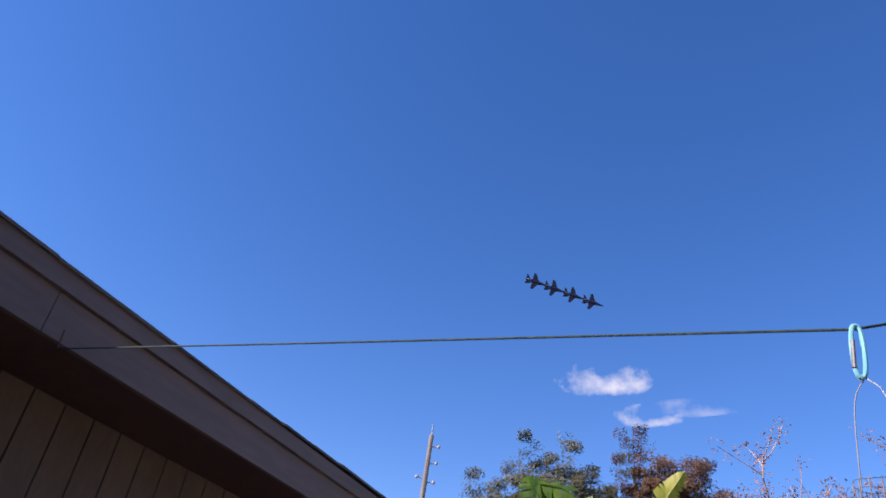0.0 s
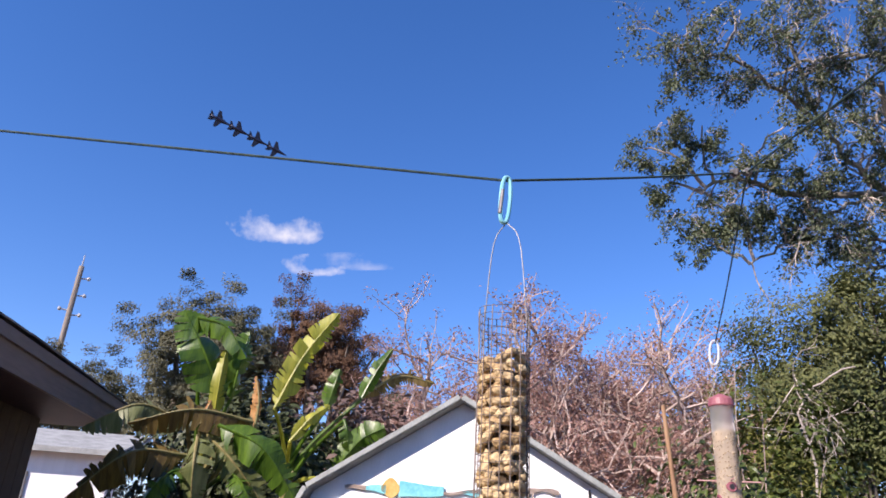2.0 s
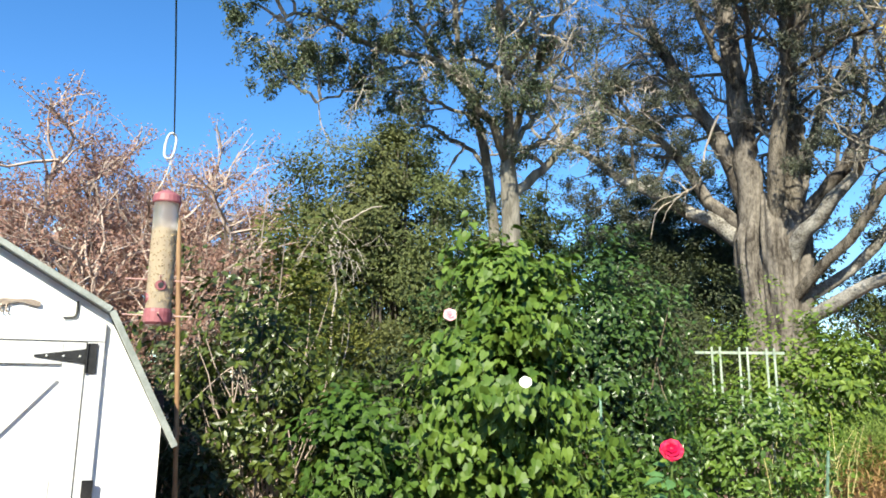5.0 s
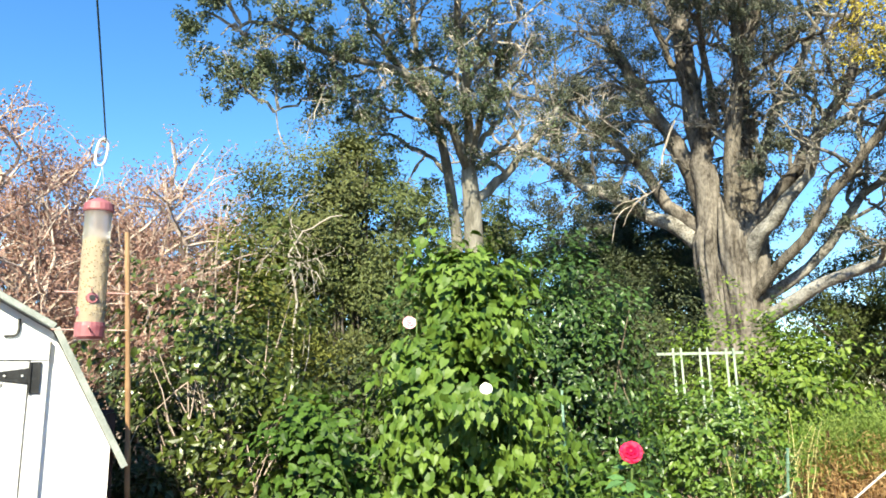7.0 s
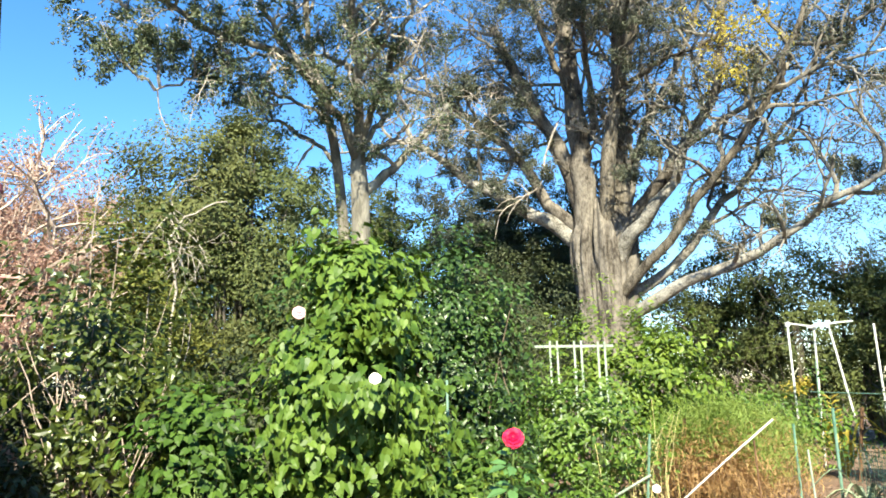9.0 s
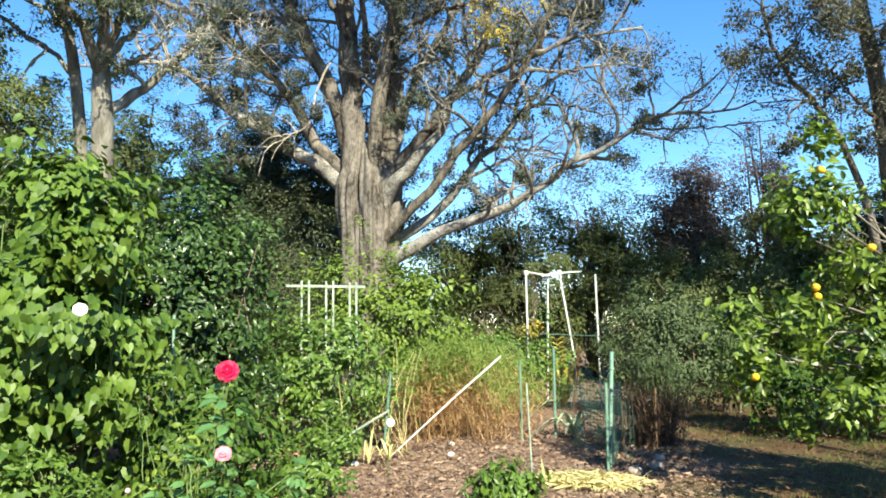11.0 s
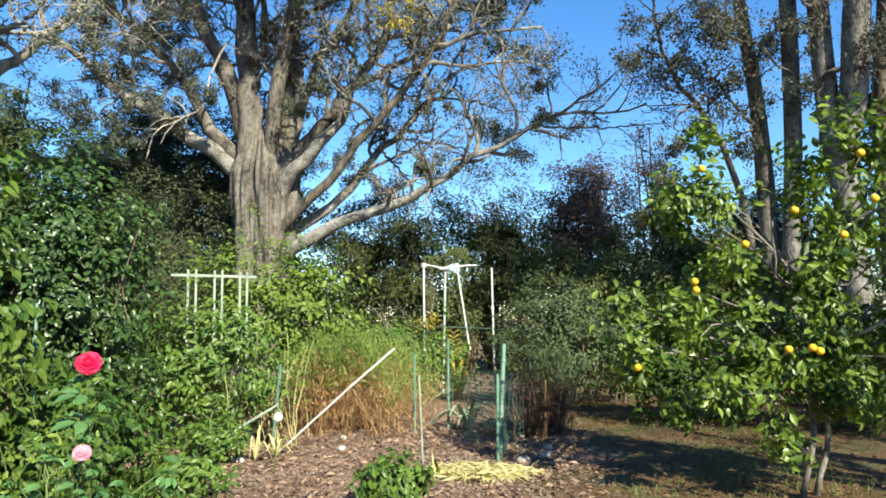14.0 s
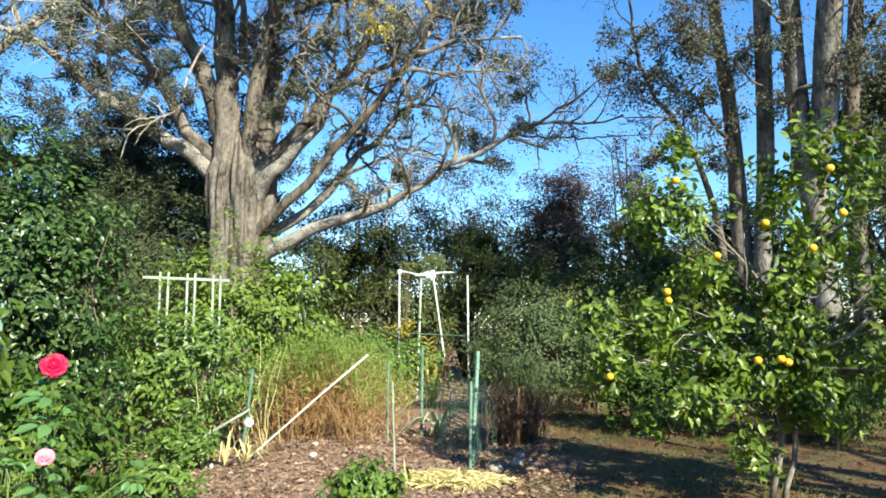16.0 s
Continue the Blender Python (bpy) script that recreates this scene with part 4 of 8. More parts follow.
# ---- trees ----
def tree(name, base, label, trunk, limbs, bark, leaf, size, seed, per=5, kids=6, twig=1.6, levels=2, kind="small", keep=1.0, flute=None, sag=0.03, start=0.35, sides=14, crown_label="",
         twig_mat="twig_brown", category="tree", every=0.42, group="", extra=(), loose=0.1, sprays=(), spray_per=9, taper=1.0, girth=1.0):
    """A tree: trunk and limbs as (points, r0, r1), with branches, twigs and leaves grown along the limbs."""
    rng = np.random.default_rng(seed)
    ob = thing(name, base, label, category, group)
    for pts, radii in trunk:
        g = Geo()
        path = spline(pts, 22)
        tube(g, path, 0, radii=np.interp(np.linspace(0, 1, 22), np.linspace(0, 1, len(radii)), radii), sides=110 if flute else sides, flute=flute)
        part("trunk", g, bark, ob, smooth=True)
    wood, tips, spine = Geo(), [], []
    limbs = list(limbs)
    for (x, y, z), n, reach, lean in extra:
        # more limbs of the crown, spread round a fork
        for k in range(n):
            a = 2 * math.pi * (k + rng.uniform(-0.35, 0.35)) / n
            d = np.array((math.cos(a), math.sin(a), lean + rng.uniform(-0.2, 0.4)))
            L = reach * rng.uniform(0.7, 1.2)
            q = np.array((x, y, z)) + rng.normal(0, 0.08, 3)
            limbs.append(([tuple(q), tuple(q + unit(d + (0, 0, 0.35)) * L * 0.5), tuple(q + unit(d) * L)], 0.06, 0.02))
    for pts, r0, r1, *skin in limbs:
        g = Geo()
        path = spline(pts, 20, rng, 0.025)
        thin = girth * (r1 + (r0 - r1) * (1 - np.linspace(0, 1, 20)) ** taper)
        tube(g, path, 0, radii=thin * (1 + rng.normal(0, 0.05, 20)), sides=sides)
        part("limb", g, skin[0] if skin else bark, ob, smooth=True)
        spine += list(path[4:])
        seg = np.linalg.norm(np.diff(path, axis=0), axis=1)
        total = seg.sum()
        cum = np.concatenate(([0], np.cumsum(seg)))
        s = start * total
        while s < total:
            i = min(np.searchsorted(cum, s) - 1, 18)
            q = path[i] + (path[i + 1] - path[i]) * (s - cum[i]) / seg[i]
            t = unit(path[i + 1] - path[i])
            side = unit(np.cross(t, rng.normal(0, 1, 3)) + np.array([0, 0, 0.25]))
            r = (r0 + (r1 - r0) * s / total) * 0.5
            grow(wood, tips, q, t * 0.6 + side, twig * rng.uniform(0.6, 1.25), max(0.012, min(r, 0.05)), levels, rng, kids, 0.22, 0.06, 0.85, sag)
            s += every * rng.uniform(0.6, 1.4)
    thick = []
    spine = np.array(spine)
    for x, y, z, r in sprays:
        # a dense spray of leaves on a thin branch from the nearest limb
        c = np.array((x, y, z))
        q = spine[np.argmin(np.linalg.norm(spine - c, axis=1) + np.maximum(0, spine[:, 2] - z) * 0.5)]
        arm = spline([q, (q + c) / 2 + rng.normal(0, 0.08, 3) + (0, 0, 0.12), c + (0, 0, r * 0.5)], 9, rng, 0.02)
        tube(wood, arm, 0.028, 0.012, 5)
        for k in range(int(5 + 16 * r)):
            e = unit(rng.normal(0, 1, 3)) * rng.uniform(0.1, 0.7) * r * (1.15, 1.15, 0.8)
            grow(wood, thick, c + e, e + rng.normal(0, 0.2, 3) * r - (0, 0, 0.35 * r), r * rng.uniform(0.5, 1.0), 0.007, 1, rng, 3, 0.25, -0.02, 0.8)
    part("twig_work", wood, twig_mat, ob, kind="stuff")
    crown = leaf_tips(Geo(), tips, per, size, kind, rng, loose, 0.35, keep)
    if thick:
        leaf_tips(crown, thick, spray_per, size, kind, rng, loose * 0.6, 0.5)
    part("crown", crown, leaf, ob, crown_label, kind="stuff")
    return ob


def buttress(a, t):
    """Ridges and hollows that run up the old trunk, with two deep cracks."""
    k = 0.10 + 0.20 * max(0, 0.3 - t)
    r = 1 + k * np.sin(5 * a + 1.2 * t) + 0.5 * k * np.sin(9 * a + 2 - 2.5 * t) + 0.45 * k * np.sin(17 * a + 4 * t) + 0.3 * k * np.sin(29 * a - 5 * t)
    for place, depth in ((4.50 + 0.10 * math.sin(9 * t), 0.20), (4.62 + 0.75 * (0.75 - t), 0.15), (5.35 - 0.2 * t, 0.12)):
        gap = (a - place + math.pi) % (2 * math.pi) - math.pi
        r = r - depth * np.exp(-((gap / 0.065) ** 2))
    return r


def big_tree():
    base = (-4.87, 15.5, 0)
    trunk = [([(-4.86, 15.5, -0.1), (-4.87, 15.5, 1.2), (-4.89, 15.5, 2.5), (-4.88, 15.5, 3.4), (-4.89, 15.5, 4.05), (-4.88, 15.5, 4.7), (-4.92, 15.5, 5.5)], [0.95, 0.72, 0.60, 0.63, 0.68, 0.66, 0.30])]
    low_limbs = [
        ([(-4.9, 15.5, 2.2), (-4.6, 15.42, 2.56), (-4.27, 15.31, 2.80), (-3.67, 15.22, 3.08), (-2.88, 15.12, 3.42), (-2.24, 15.03, 3.57), (-1.49, 14.94, 3.83), (-0.88, 14.85, 4.15), (-0.28, 14.75, 4.52), (0.42, 14.66, 4.82),
          (0.99, 14.57, 5.11), (1.44, 14.48, 5.30), (2.09, 14.38, 5.34), (2.71, 14.29, 5.22), (3.27, 14.20, 5.36)], 0.25, 0.023, "bark_sunlit"),
        ([(1.00, 14.57, 5.12), (1.66, 14.60, 5.08), (2.52, 14.55, 5.02), (3.15, 14.50, 5.05)], 0.045, 0.018),
    ]
    right_limbs = [
        ([(-4.85, 15.55, 2.7), (-4.5, 15.6, 3.12), (-3.80, 15.67, 3.55), (-3.17, 15.75, 4.03), (-2.66, 15.82, 4.67), (-2.34, 15.89, 5.13), (-1.89, 15.96, 5.46), (-1.44, 16.04, 6.05), (-0.98, 16.11, 6.58), (-0.59, 16.18, 6.92),
          (-0.07, 16.25, 7.10), (0.70, 16.33, 7.15), (1.52, 16.40, 6.95)], 0.20, 0.034, "bark_sunlit"),
        ([(-4.85, 15.5, 2.9), (-4.4, 15.25, 3.3), (-3.88, 15.07, 3.75), (-3.21, 14.94, 4.27), (-2.68, 14.81, 4.96), (-2.16, 14.68, 5.39), (-1.65, 14.55, 5.99), (-1.15, 14.42, 6.53), (-0.77, 14.29, 7.00), (-0.52, 14.16, 7.53),
          (-0.21, 14.03, 8.05), (0.05, 13.90, 8.80)], 0.17, 0.08, "bark_brown"),
    ]
    rising_limbs = [
        ([(-4.85, 15.5, 3.5), (-4.5, 15.3, 4.0), (-4.13, 15.10, 4.49), (-3.74, 15.00, 4.80), (-3.21, 14.90, 5.26), (-2.87, 14.80, 5.71), (-2.60, 14.70, 6.19), (-2.14, 14.60, 6.35), (-1.40, 14.50, 6.64), (-0.55, 14.40, 6.92),
          (0.15, 14.30, 7.02), (1.27, 14.20, 7.03)], 0.28, 0.036, "bark_sunlit"),
        ([(-4.85, 15.5, 3.7), (-4.45, 15.42, 4.35), (-3.97, 15.31, 5.08), (-3.62, 15.22, 5.39), (-3.15, 15.13, 5.83), (-2.87, 15.04, 6.23), (-2.40, 14.96, 6.69), (-2.04, 14.87, 7.14), (-1.90, 14.78, 7.67), (-1.78, 14.69, 8.26),
          (-1.69, 14.60, 9.25)], 0.25, 0.11),
    ]
    left_limbs = [
        ([(-5.1, 15.50, 4.3), (-5.86, 15.31, 4.95), (-6.30, 15.12, 5.2), (-7.01, 14.94, 5.74), (-7.70, 14.75, 6.2), (-8.32, 14.50, 6.68), (-8.60, 14.10, 7.03), (-8.80, 13.75, 7.20), (-9.24, 13.48, 7.27),
          (-10.10, 13.24, 7.19), (-11.04, 13.00, 7.18)], 0.29, 0.035, "bark_sunlit"),
        ([(-5.05, 15.50, 4.6), (-5.69, 15.40, 5.12), (-6.15, 15.30, 5.66), (-6.55, 15.20, 6.46), (-6.94, 15.10, 7.00), (-7.48, 14.90, 7.60), (-8.15, 14.55, 8.25), (-9.07, 14.40, 8.87), (-9.99, 14.30, 9.27),
          (-10.67, 14.20, 9.49)], 0.25, 0.06),
        ([(-8.20, 14.55, 8.35), (-8.75, 14.45, 9.00), (-9.17, 14.30, 9.49), (-9.69, 14.15, 9.80), (-10.70, 14.00, 10.16)], 0.09, 0.045),
    ]
    # bark_brown on some leaders paints in the shade of the crown
    leaders = [
        ([(-5.0, 15.45, 3.8), (-5.12, 15.35, 4.8), (-5.18, 15.26, 5.99), (-5.20, 15.22, 6.65), (-5.26, 15.18, 8.00), (-5.34, 15.14, 9.37), (-5.50, 15.10, 11.08)], 0.48, 0.26),
        ([(-5.05, 15.5, 4.0), (-5.21, 15.42, 4.9), (-5.45, 15.26, 6.00), (-5.69, 15.11, 6.92), (-6.06, 14.97, 7.57), (-6.29, 14.83, 8.21), (-6.52, 14.69, 8.85), (-6.67, 14.54, 9.21), (-6.91, 14.40, 9.98)], 0.32, 0.15),
        ([(-4.8, 15.4, 3.9), (-4.69, 15.2, 4.7), (-4.54, 15.02, 5.75), (-4.40, 14.93, 6.50), (-4.18, 14.85, 7.50), (-3.90, 14.77, 8.24), (-3.62, 14.68, 8.97), (-3.28, 14.60, 10.09)], 0.27, 0.17, "bark_brown"),
        ([(-4.75, 15.6, 3.8), (-4.60, 15.70, 4.7), (-4.50, 15.74, 5.68), (-4.44, 15.78, 6.78), (-4.41, 15.82, 7.77), (-4.30, 15.86, 8.91), (-4.24, 15.90, 10.82)], 0.36, 0.24, "bark_brown"),
        ([(-5.2, 15.1, 7.9), (-5.6, 14.9, 9.0), (-5.95, 14.6, 10.4), (-6.3, 14.4, 11.6)], 0.13, 0.07, "bark_brown"),
    ]
    small_limbs = [
        ([(-2.02, 15.95, 5.36), (-1.37, 15.90, 5.22), (-0.73, 15.90, 5.12), (-0.23, 15.90, 4.86)], 0.05, 0.019),
        ([(-2.34, 15.90, 5.10), (-2.02, 15.90, 4.73), (-1.64, 15.90, 4.28)], 0.045, 0.025),
        ([(-1.20, 16.06, 6.32), (-0.21, 16.00, 6.14), (0.29, 16.00, 5.93), (0.97, 16.00, 5.83)], 0.045, 0.019),
        ([(-4.2, 15.2, 7.6), (-3.91, 15.00, 7.87), (-3.32, 14.80, 8.07), (-2.86, 14.60, 8.13), (-2.22, 14.40, 8.04)], 0.10, 0.044),
        ([(-0.52, 14.16, 7.53), (0.17, 14.10, 7.36), (0.63, 14.00, 7.59), (1.19, 13.90, 7.79), (1.73, 13.80, 7.92)], 0.06, 0.03),
        ([(-5.2, 15.0, 7.9), (-5.25, 14.75, 8.75), (-4.74, 14.67, 8.87), (-4.15, 14.60, 8.42)], 0.065, 0.05),
        ([(-4.2, 15.7, 6.2), (-4.1, 15.6, 6.97), (-4.11, 15.6, 7.38)], 0.09, 0.065),
    ]
    back_limbs = [
        ([(-4.75, 15.1, 7.0), (-4.6, 14.4, 8.6), (-4.2, 13.3, 9.8), (-3.8, 12.3, 10.6)], 0.12, 0.04),
        ([(-4.2, 14.9, 7.5), (-3.7, 14.2, 8.7), (-3.0, 13.2, 9.5), (-2.4, 12.3, 10.1)], 0.11, 0.035),
        ([(-4.6, 16.0, 5.0), (-4.0, 16.6, 7.4), (-3.0, 17.2, 9.6), (-2.4, 17.6, 11.6)], 0.20, 0.06),
        ([(-5.2, 16.0, 5.0), (-6.2, 16.8, 7.2), (-7.6, 17.4, 9.2), (-9.0, 17.8, 10.6)], 0.18, 0.05),
    ]
    left_sprays = ((-7.51, 14.2, 8.78, 0.63), (-8.92, 14.9, 8.47, 0.56), (-7.19, 14.7, 7.82, 0.52), (-7.88, 14.5, 6.93, 0.44), (-9.14, 14.3, 8.85, 0.61), (-6.52, 15.0, 8.65, 0.61), (-7.47, 15.0, 9.0, 0.51), (-8.51, 14.44, 8.01, 0.42), (-6.99, 15.2, 8.05, 0.46))
    high_sprays = ((-6.62, 14.0, 9.64, 0.71), (-7.94, 14.0, 10.29, 0.59), (-5.46, 14.0, 8.93, 0.59), (-7.55, 14.0, 8.55, 0.52), (-6.3, 14.0, 8.02, 0.48), (-3.34, 14.0, 8.38, 0.59), (-8.65, 14.2, 10.28, 0.48), (-9.97, 14.55, 10.33, 0.47), (-4.5, 14.8, 7.64, 0.3))
    mid_sprays = ((-3.7, 14.6, 5.83, 0.35), (-2.96, 14.4, 7.35, 0.49), (-2.85, 14.65, 8.69, 0.55), (-1.22, 14.11, 7.13, 0.43), (-2.72, 15.8, 4.54, 0.38), (-3.11, 15.0, 4.77, 0.31), (-1.23, 14.87, 4.53, 0.33), (-0.96, 14.73, 5.82, 0.43))
    right_sprays = ((0.17, 14.2, 7.66, 0.45), (0.59, 15.13, 7.16, 0.4), (1.25, 14.33, 6.14, 0.35), (0.97, 14.47, 7.96, 0.4), (0.06, 15.4, 5.52, 0.34), (1.23, 14.6, 5.34, 0.28), (-0.03, 14.87, 7.92, 0.45))
    outer_sprays = ( (-8.70, 14.00, 7.34, 0.48), (-8.29, 14.75, 6.71, 0.50), (-6.97, 14.00, 6.05, 0.43), (-6.69, 14.75, 5.68, 0.38), (-8.02, 14.00, 5.72, 0.40), (-9.29, 14.75, 6.42, 0.50), (-7.38, 14.00, 7.30, 0.48), (-6.31, 14.75, 7.22, 0.50), (-5.57, 14.00, 6.19, 0.36), (-6.96, 14.75, 7.87, 0.50), (-3.25, 14.00, 6.14, 0.36), (-7.29, 14.00, 5.12, 0.40), (-8.85, 14.75, 5.30, 0.45) )
    # added mostly above the view, towards the sun, to shade the leaders
    front_sprays = ((-4.6, 12.9, 9.6, 0.7), (-3.8, 12.6, 9.5, 0.7), (-3.0, 12.6, 9.4, 0.65), (-5.4, 13.1, 9.9, 0.7), (-4.2, 12.3, 10.4, 0.75), (-3.3, 12.2, 10.3, 0.75), (-5.1, 12.4, 10.7, 0.75), (-4.0, 13.3, 9.0, 0.5), (-3.2, 13.5, 8.8, 0.5), (-6.2, 13.0, 10.6, 0.7))
    tree("old_shade_tree", base, "huge old shade tree with fluted pale grey trunk and spreading limbs", trunk, low_limbs + right_limbs + rising_limbs + left_limbs + leaders + small_limbs + back_limbs, "bark_grey", "camphor", 0.06, 41,
         per=7, kids=5, twig=1.4, levels=2, keep=0.43, twig_mat="twig_grey", flute=buttress, taper=1.35, girth=0.72, sag=0.10, every=0.42, start=0.36, loose=0.10, sprays=left_sprays + high_sprays + mid_sprays + right_sprays + outer_sprays + front_sprays, spray_per=11,
         extra=(((-5.5, 15.2, 9.5), 5, 3.6, 0.5), ((-4.3, 15.6, 9.5), 5, 3.6, 0.5)))
    rng = np.random.default_rng(4)
    ob = thing("dead_branch", (-5.9, 14.3, 5.7), "bare pale dead branch caught in the old tree", "branch")
    g = Geo()
    tube(g, spline([(-5.41, 14.5, 7.19), (-5.75, 14.5, 6.51), (-5.88, 14.5, 5.90), (-6.07, 14.5, 5.74), (-6.48, 14.5, 5.54), (-6.90, 14.4, 5.31), (-7.11, 14.4, 4.68)], 22, rng, 0.012), 0.028, 0.012, 6)
    for e in ((-6.2, 14.4, 5.1), (-6.75, 14.3, 5.0), (-7.3, 14.3, 5.2), (-6.6, 14.3, 6.0)):
        tube(g, spline([(-6.2, 14.5, 5.68), tuple((np.array((-6.2, 14.5, 5.68)) + np.array(e)) / 2 + np.array((-0.05, 0, 0.1))), e], 10, rng, 0.02), 0.022, 0.006, 5)
    part("wood", g, "twig_pale", ob, smooth=True)
    ob = thing("dead_twigs", (-7.2, 14.2, 7.2), "tangle of bare pale twigs hanging in the old tree", "branch")
    w = Geo()
    for c in ((-7.6, 14.1, 7.4), (-7.0, 14.2, 7.6), (-8.1, 14.1, 7.9)):
        for k in range(7):
            grow(w, [], c, (rng.normal(0, 0.7), rng.normal(0, 0.3), rng.normal(0.1, 0.7)), rng.uniform(0.7, 1.3), 0.014, 1, rng, 6, 0.3, -0.06, 0.8)
    part("twig_work", w, "twig_pale", ob, kind="stuff")
    # a sprig of yellowing leaves high in the crown
    rng = np.random.default_rng(14)
    ob = thing("yellowing_bough", (-1.5, 13.6, 7.2), "bough of yellowing leaves hanging in the old tree", "branch")
    w, tips = Geo(), []
    for k in range(9):
        grow(w, tips, (-2.1, 14.0, 7.9), (1, -0.3, rng.normal(-0.1, 0.3)), 1.2, 0.02, 1, rng, 6, 0.25, 0)
    part("twig_work", w, "twig_brown", ob, kind="stuff")
    part("leaves", leaf_tips(Geo(), tips, 9, 0.075, "small", rng, 0.08), "yellow_leaf", ob, kind="stuff")


big_tree()

oak_stems = [
    ([(-7.42, 9.82, 5.30), (-7.16, 9.49, 6.28), (-6.94, 9.17, 6.97), (-6.75, 8.84, 7.53), (-6.57, 8.60, 7.89), (-6.18, 8.10, 8.73), (-5.8, 7.7, 9.8)], 0.13, 0.05),
    ([(-7.35, 9.80, 5.50), (-7.08, 9.68, 6.07), (-6.82, 9.60, 6.43), (-6.54, 9.50, 6.84), (-6.29, 9.41, 7.15), (-5.90, 9.31, 7.60), (-5.59, 9.13, 8.02), (-5.3, 8.9, 9.2)], 0.09, 0.035),
    ([(-7.41, 8.90, 6.39), (-7.52, 8.36, 6.77), (-7.52, 7.88, 7.13), (-7.45, 7.47, 7.46), (-7.33, 7.10, 7.76), (-7.13, 6.74, 8.11), (-6.8, 6.2, 9.0)], 0.07, 0.03),
]
oak_left_boughs = [
    ([(-7.40, 9.77, 5.45), (-7.37, 9.34, 6.05), (-7.38, 8.98, 6.29), (-7.31, 8.65, 6.59), (-7.37, 8.27, 6.75), (-7.49, 7.85, 6.85), (-7.73, 7.30, 6.89), (-7.89, 6.83, 6.92), (-7.96, 6.41, 6.98), (-7.95, 6.07, 7.04),
      (-8.00, 5.74, 7.05), (-8.08, 5.50, 6.95), (-8.14, 5.35, 6.8)], 0.11, 0.023),
    ([(-7.43, 8.20, 6.77), (-7.60, 7.69, 6.80), (-7.75, 7.33, 6.60), (-8.06, 6.87, 6.25), (-8.19, 6.52, 6.00), (-8.30, 6.17, 5.74)], 0.04, 0.018),
    ([(-7.45, 9.25, 5.95), (-7.67, 8.59, 6.26), (-7.79, 8.15, 6.27), (-7.88, 7.71, 6.31), (-8.11, 7.15, 6.25)], 0.046, 0.019),
    ([(-7.3, 7.1, 7.8), (-7.2, 6.2, 8.3), (-7.1, 5.4, 8.6), (-7.2, 4.8, 8.5)], 0.04, 0.018),
]
oak_right_boughs = [
    ([(-7.55, 9.98, 4.85), (-7.23, 10.26, 5.19), (-6.91, 10.46, 5.55), (-6.63, 10.61, 5.90), (-6.40, 10.74, 6.15), (-6.1, 10.9, 6.6)], 0.12, 0.04),
    ([(-7.40, 9.85, 5.35), (-7.16, 9.93, 5.58), (-6.81, 10.07, 5.86), (-6.4, 10.2, 6.1)], 0.08, 0.03),
    ([(-7.37, 9.86, 5.60), (-7.14, 9.92, 6.04), (-6.83, 10.03, 6.39), (-6.57, 10.04, 6.81), (-6.3, 10.1, 7.5)], 0.08, 0.03),
]
oak_low_sprays = ((-8.30, 5.20, 6.50, 0.38), (-8.50, 5.42, 6.07, 0.30), (-8.25, 5.65, 6.52, 0.34), (-8.28, 5.97, 6.26, 0.32), (-8.09, 5.97, 6.79, 0.37), (-7.99, 6.47, 6.58, 0.30), (-7.48, 6.95, 6.97, 0.38), (-8.03, 6.90, 6.40, 0.23), (-7.44, 7.71, 6.43, 0.33))
oak_outer_sprays = ((-8.26, 4.50, 7.40, 0.25), (-7.90, 4.73, 7.74, 0.35), (-7.72, 5.22, 7.58, 0.33), (-8.13, 4.94, 7.24, 0.21), (-7.58, 5.77, 7.26, 0.41), (-7.12, 6.22, 7.41, 0.35), (-6.77, 6.68, 7.37, 0.35), (-8.43, 4.83, 6.86, 0.19), (-7.42, 6.36, 6.85, 0.25))
oak_mid_sprays = ((-7.95, 7.51, 6.12, 0.25), (-7.24, 7.60, 7.28, 0.33), (-7.07, 8.38, 6.63, 0.51), (-6.75, 8.82, 6.58, 0.56), (-7.12, 8.90, 6.14, 0.36), (-6.54, 9.25, 6.60, 0.38), (-6.22, 9.17, 7.35, 0.41), (-7.19, 8.44, 7.43, 0.35))
oak_high_sprays = ((-6.91, 4.69, 8.82, 0.46), (-7.45, 4.74, 8.37, 0.41), (-6.64, 5.23, 9.05, 0.47), (-7.16, 5.54, 8.46, 0.45), (-6.57, 5.89, 8.94, 0.55), (-6.94, 6.41, 8.29, 0.46), (-6.17, 6.62, 9.03, 0.58), (-6.53, 7.06, 8.46, 0.47), (-5.88, 7.40, 8.89, 0.59),
                   (-5.47, 7.86, 8.93, 0.60), (-6.21, 8.04, 8.26, 0.46), (-5.69, 8.52, 8.36, 0.51), (-5.20, 8.46, 9.02, 0.61))
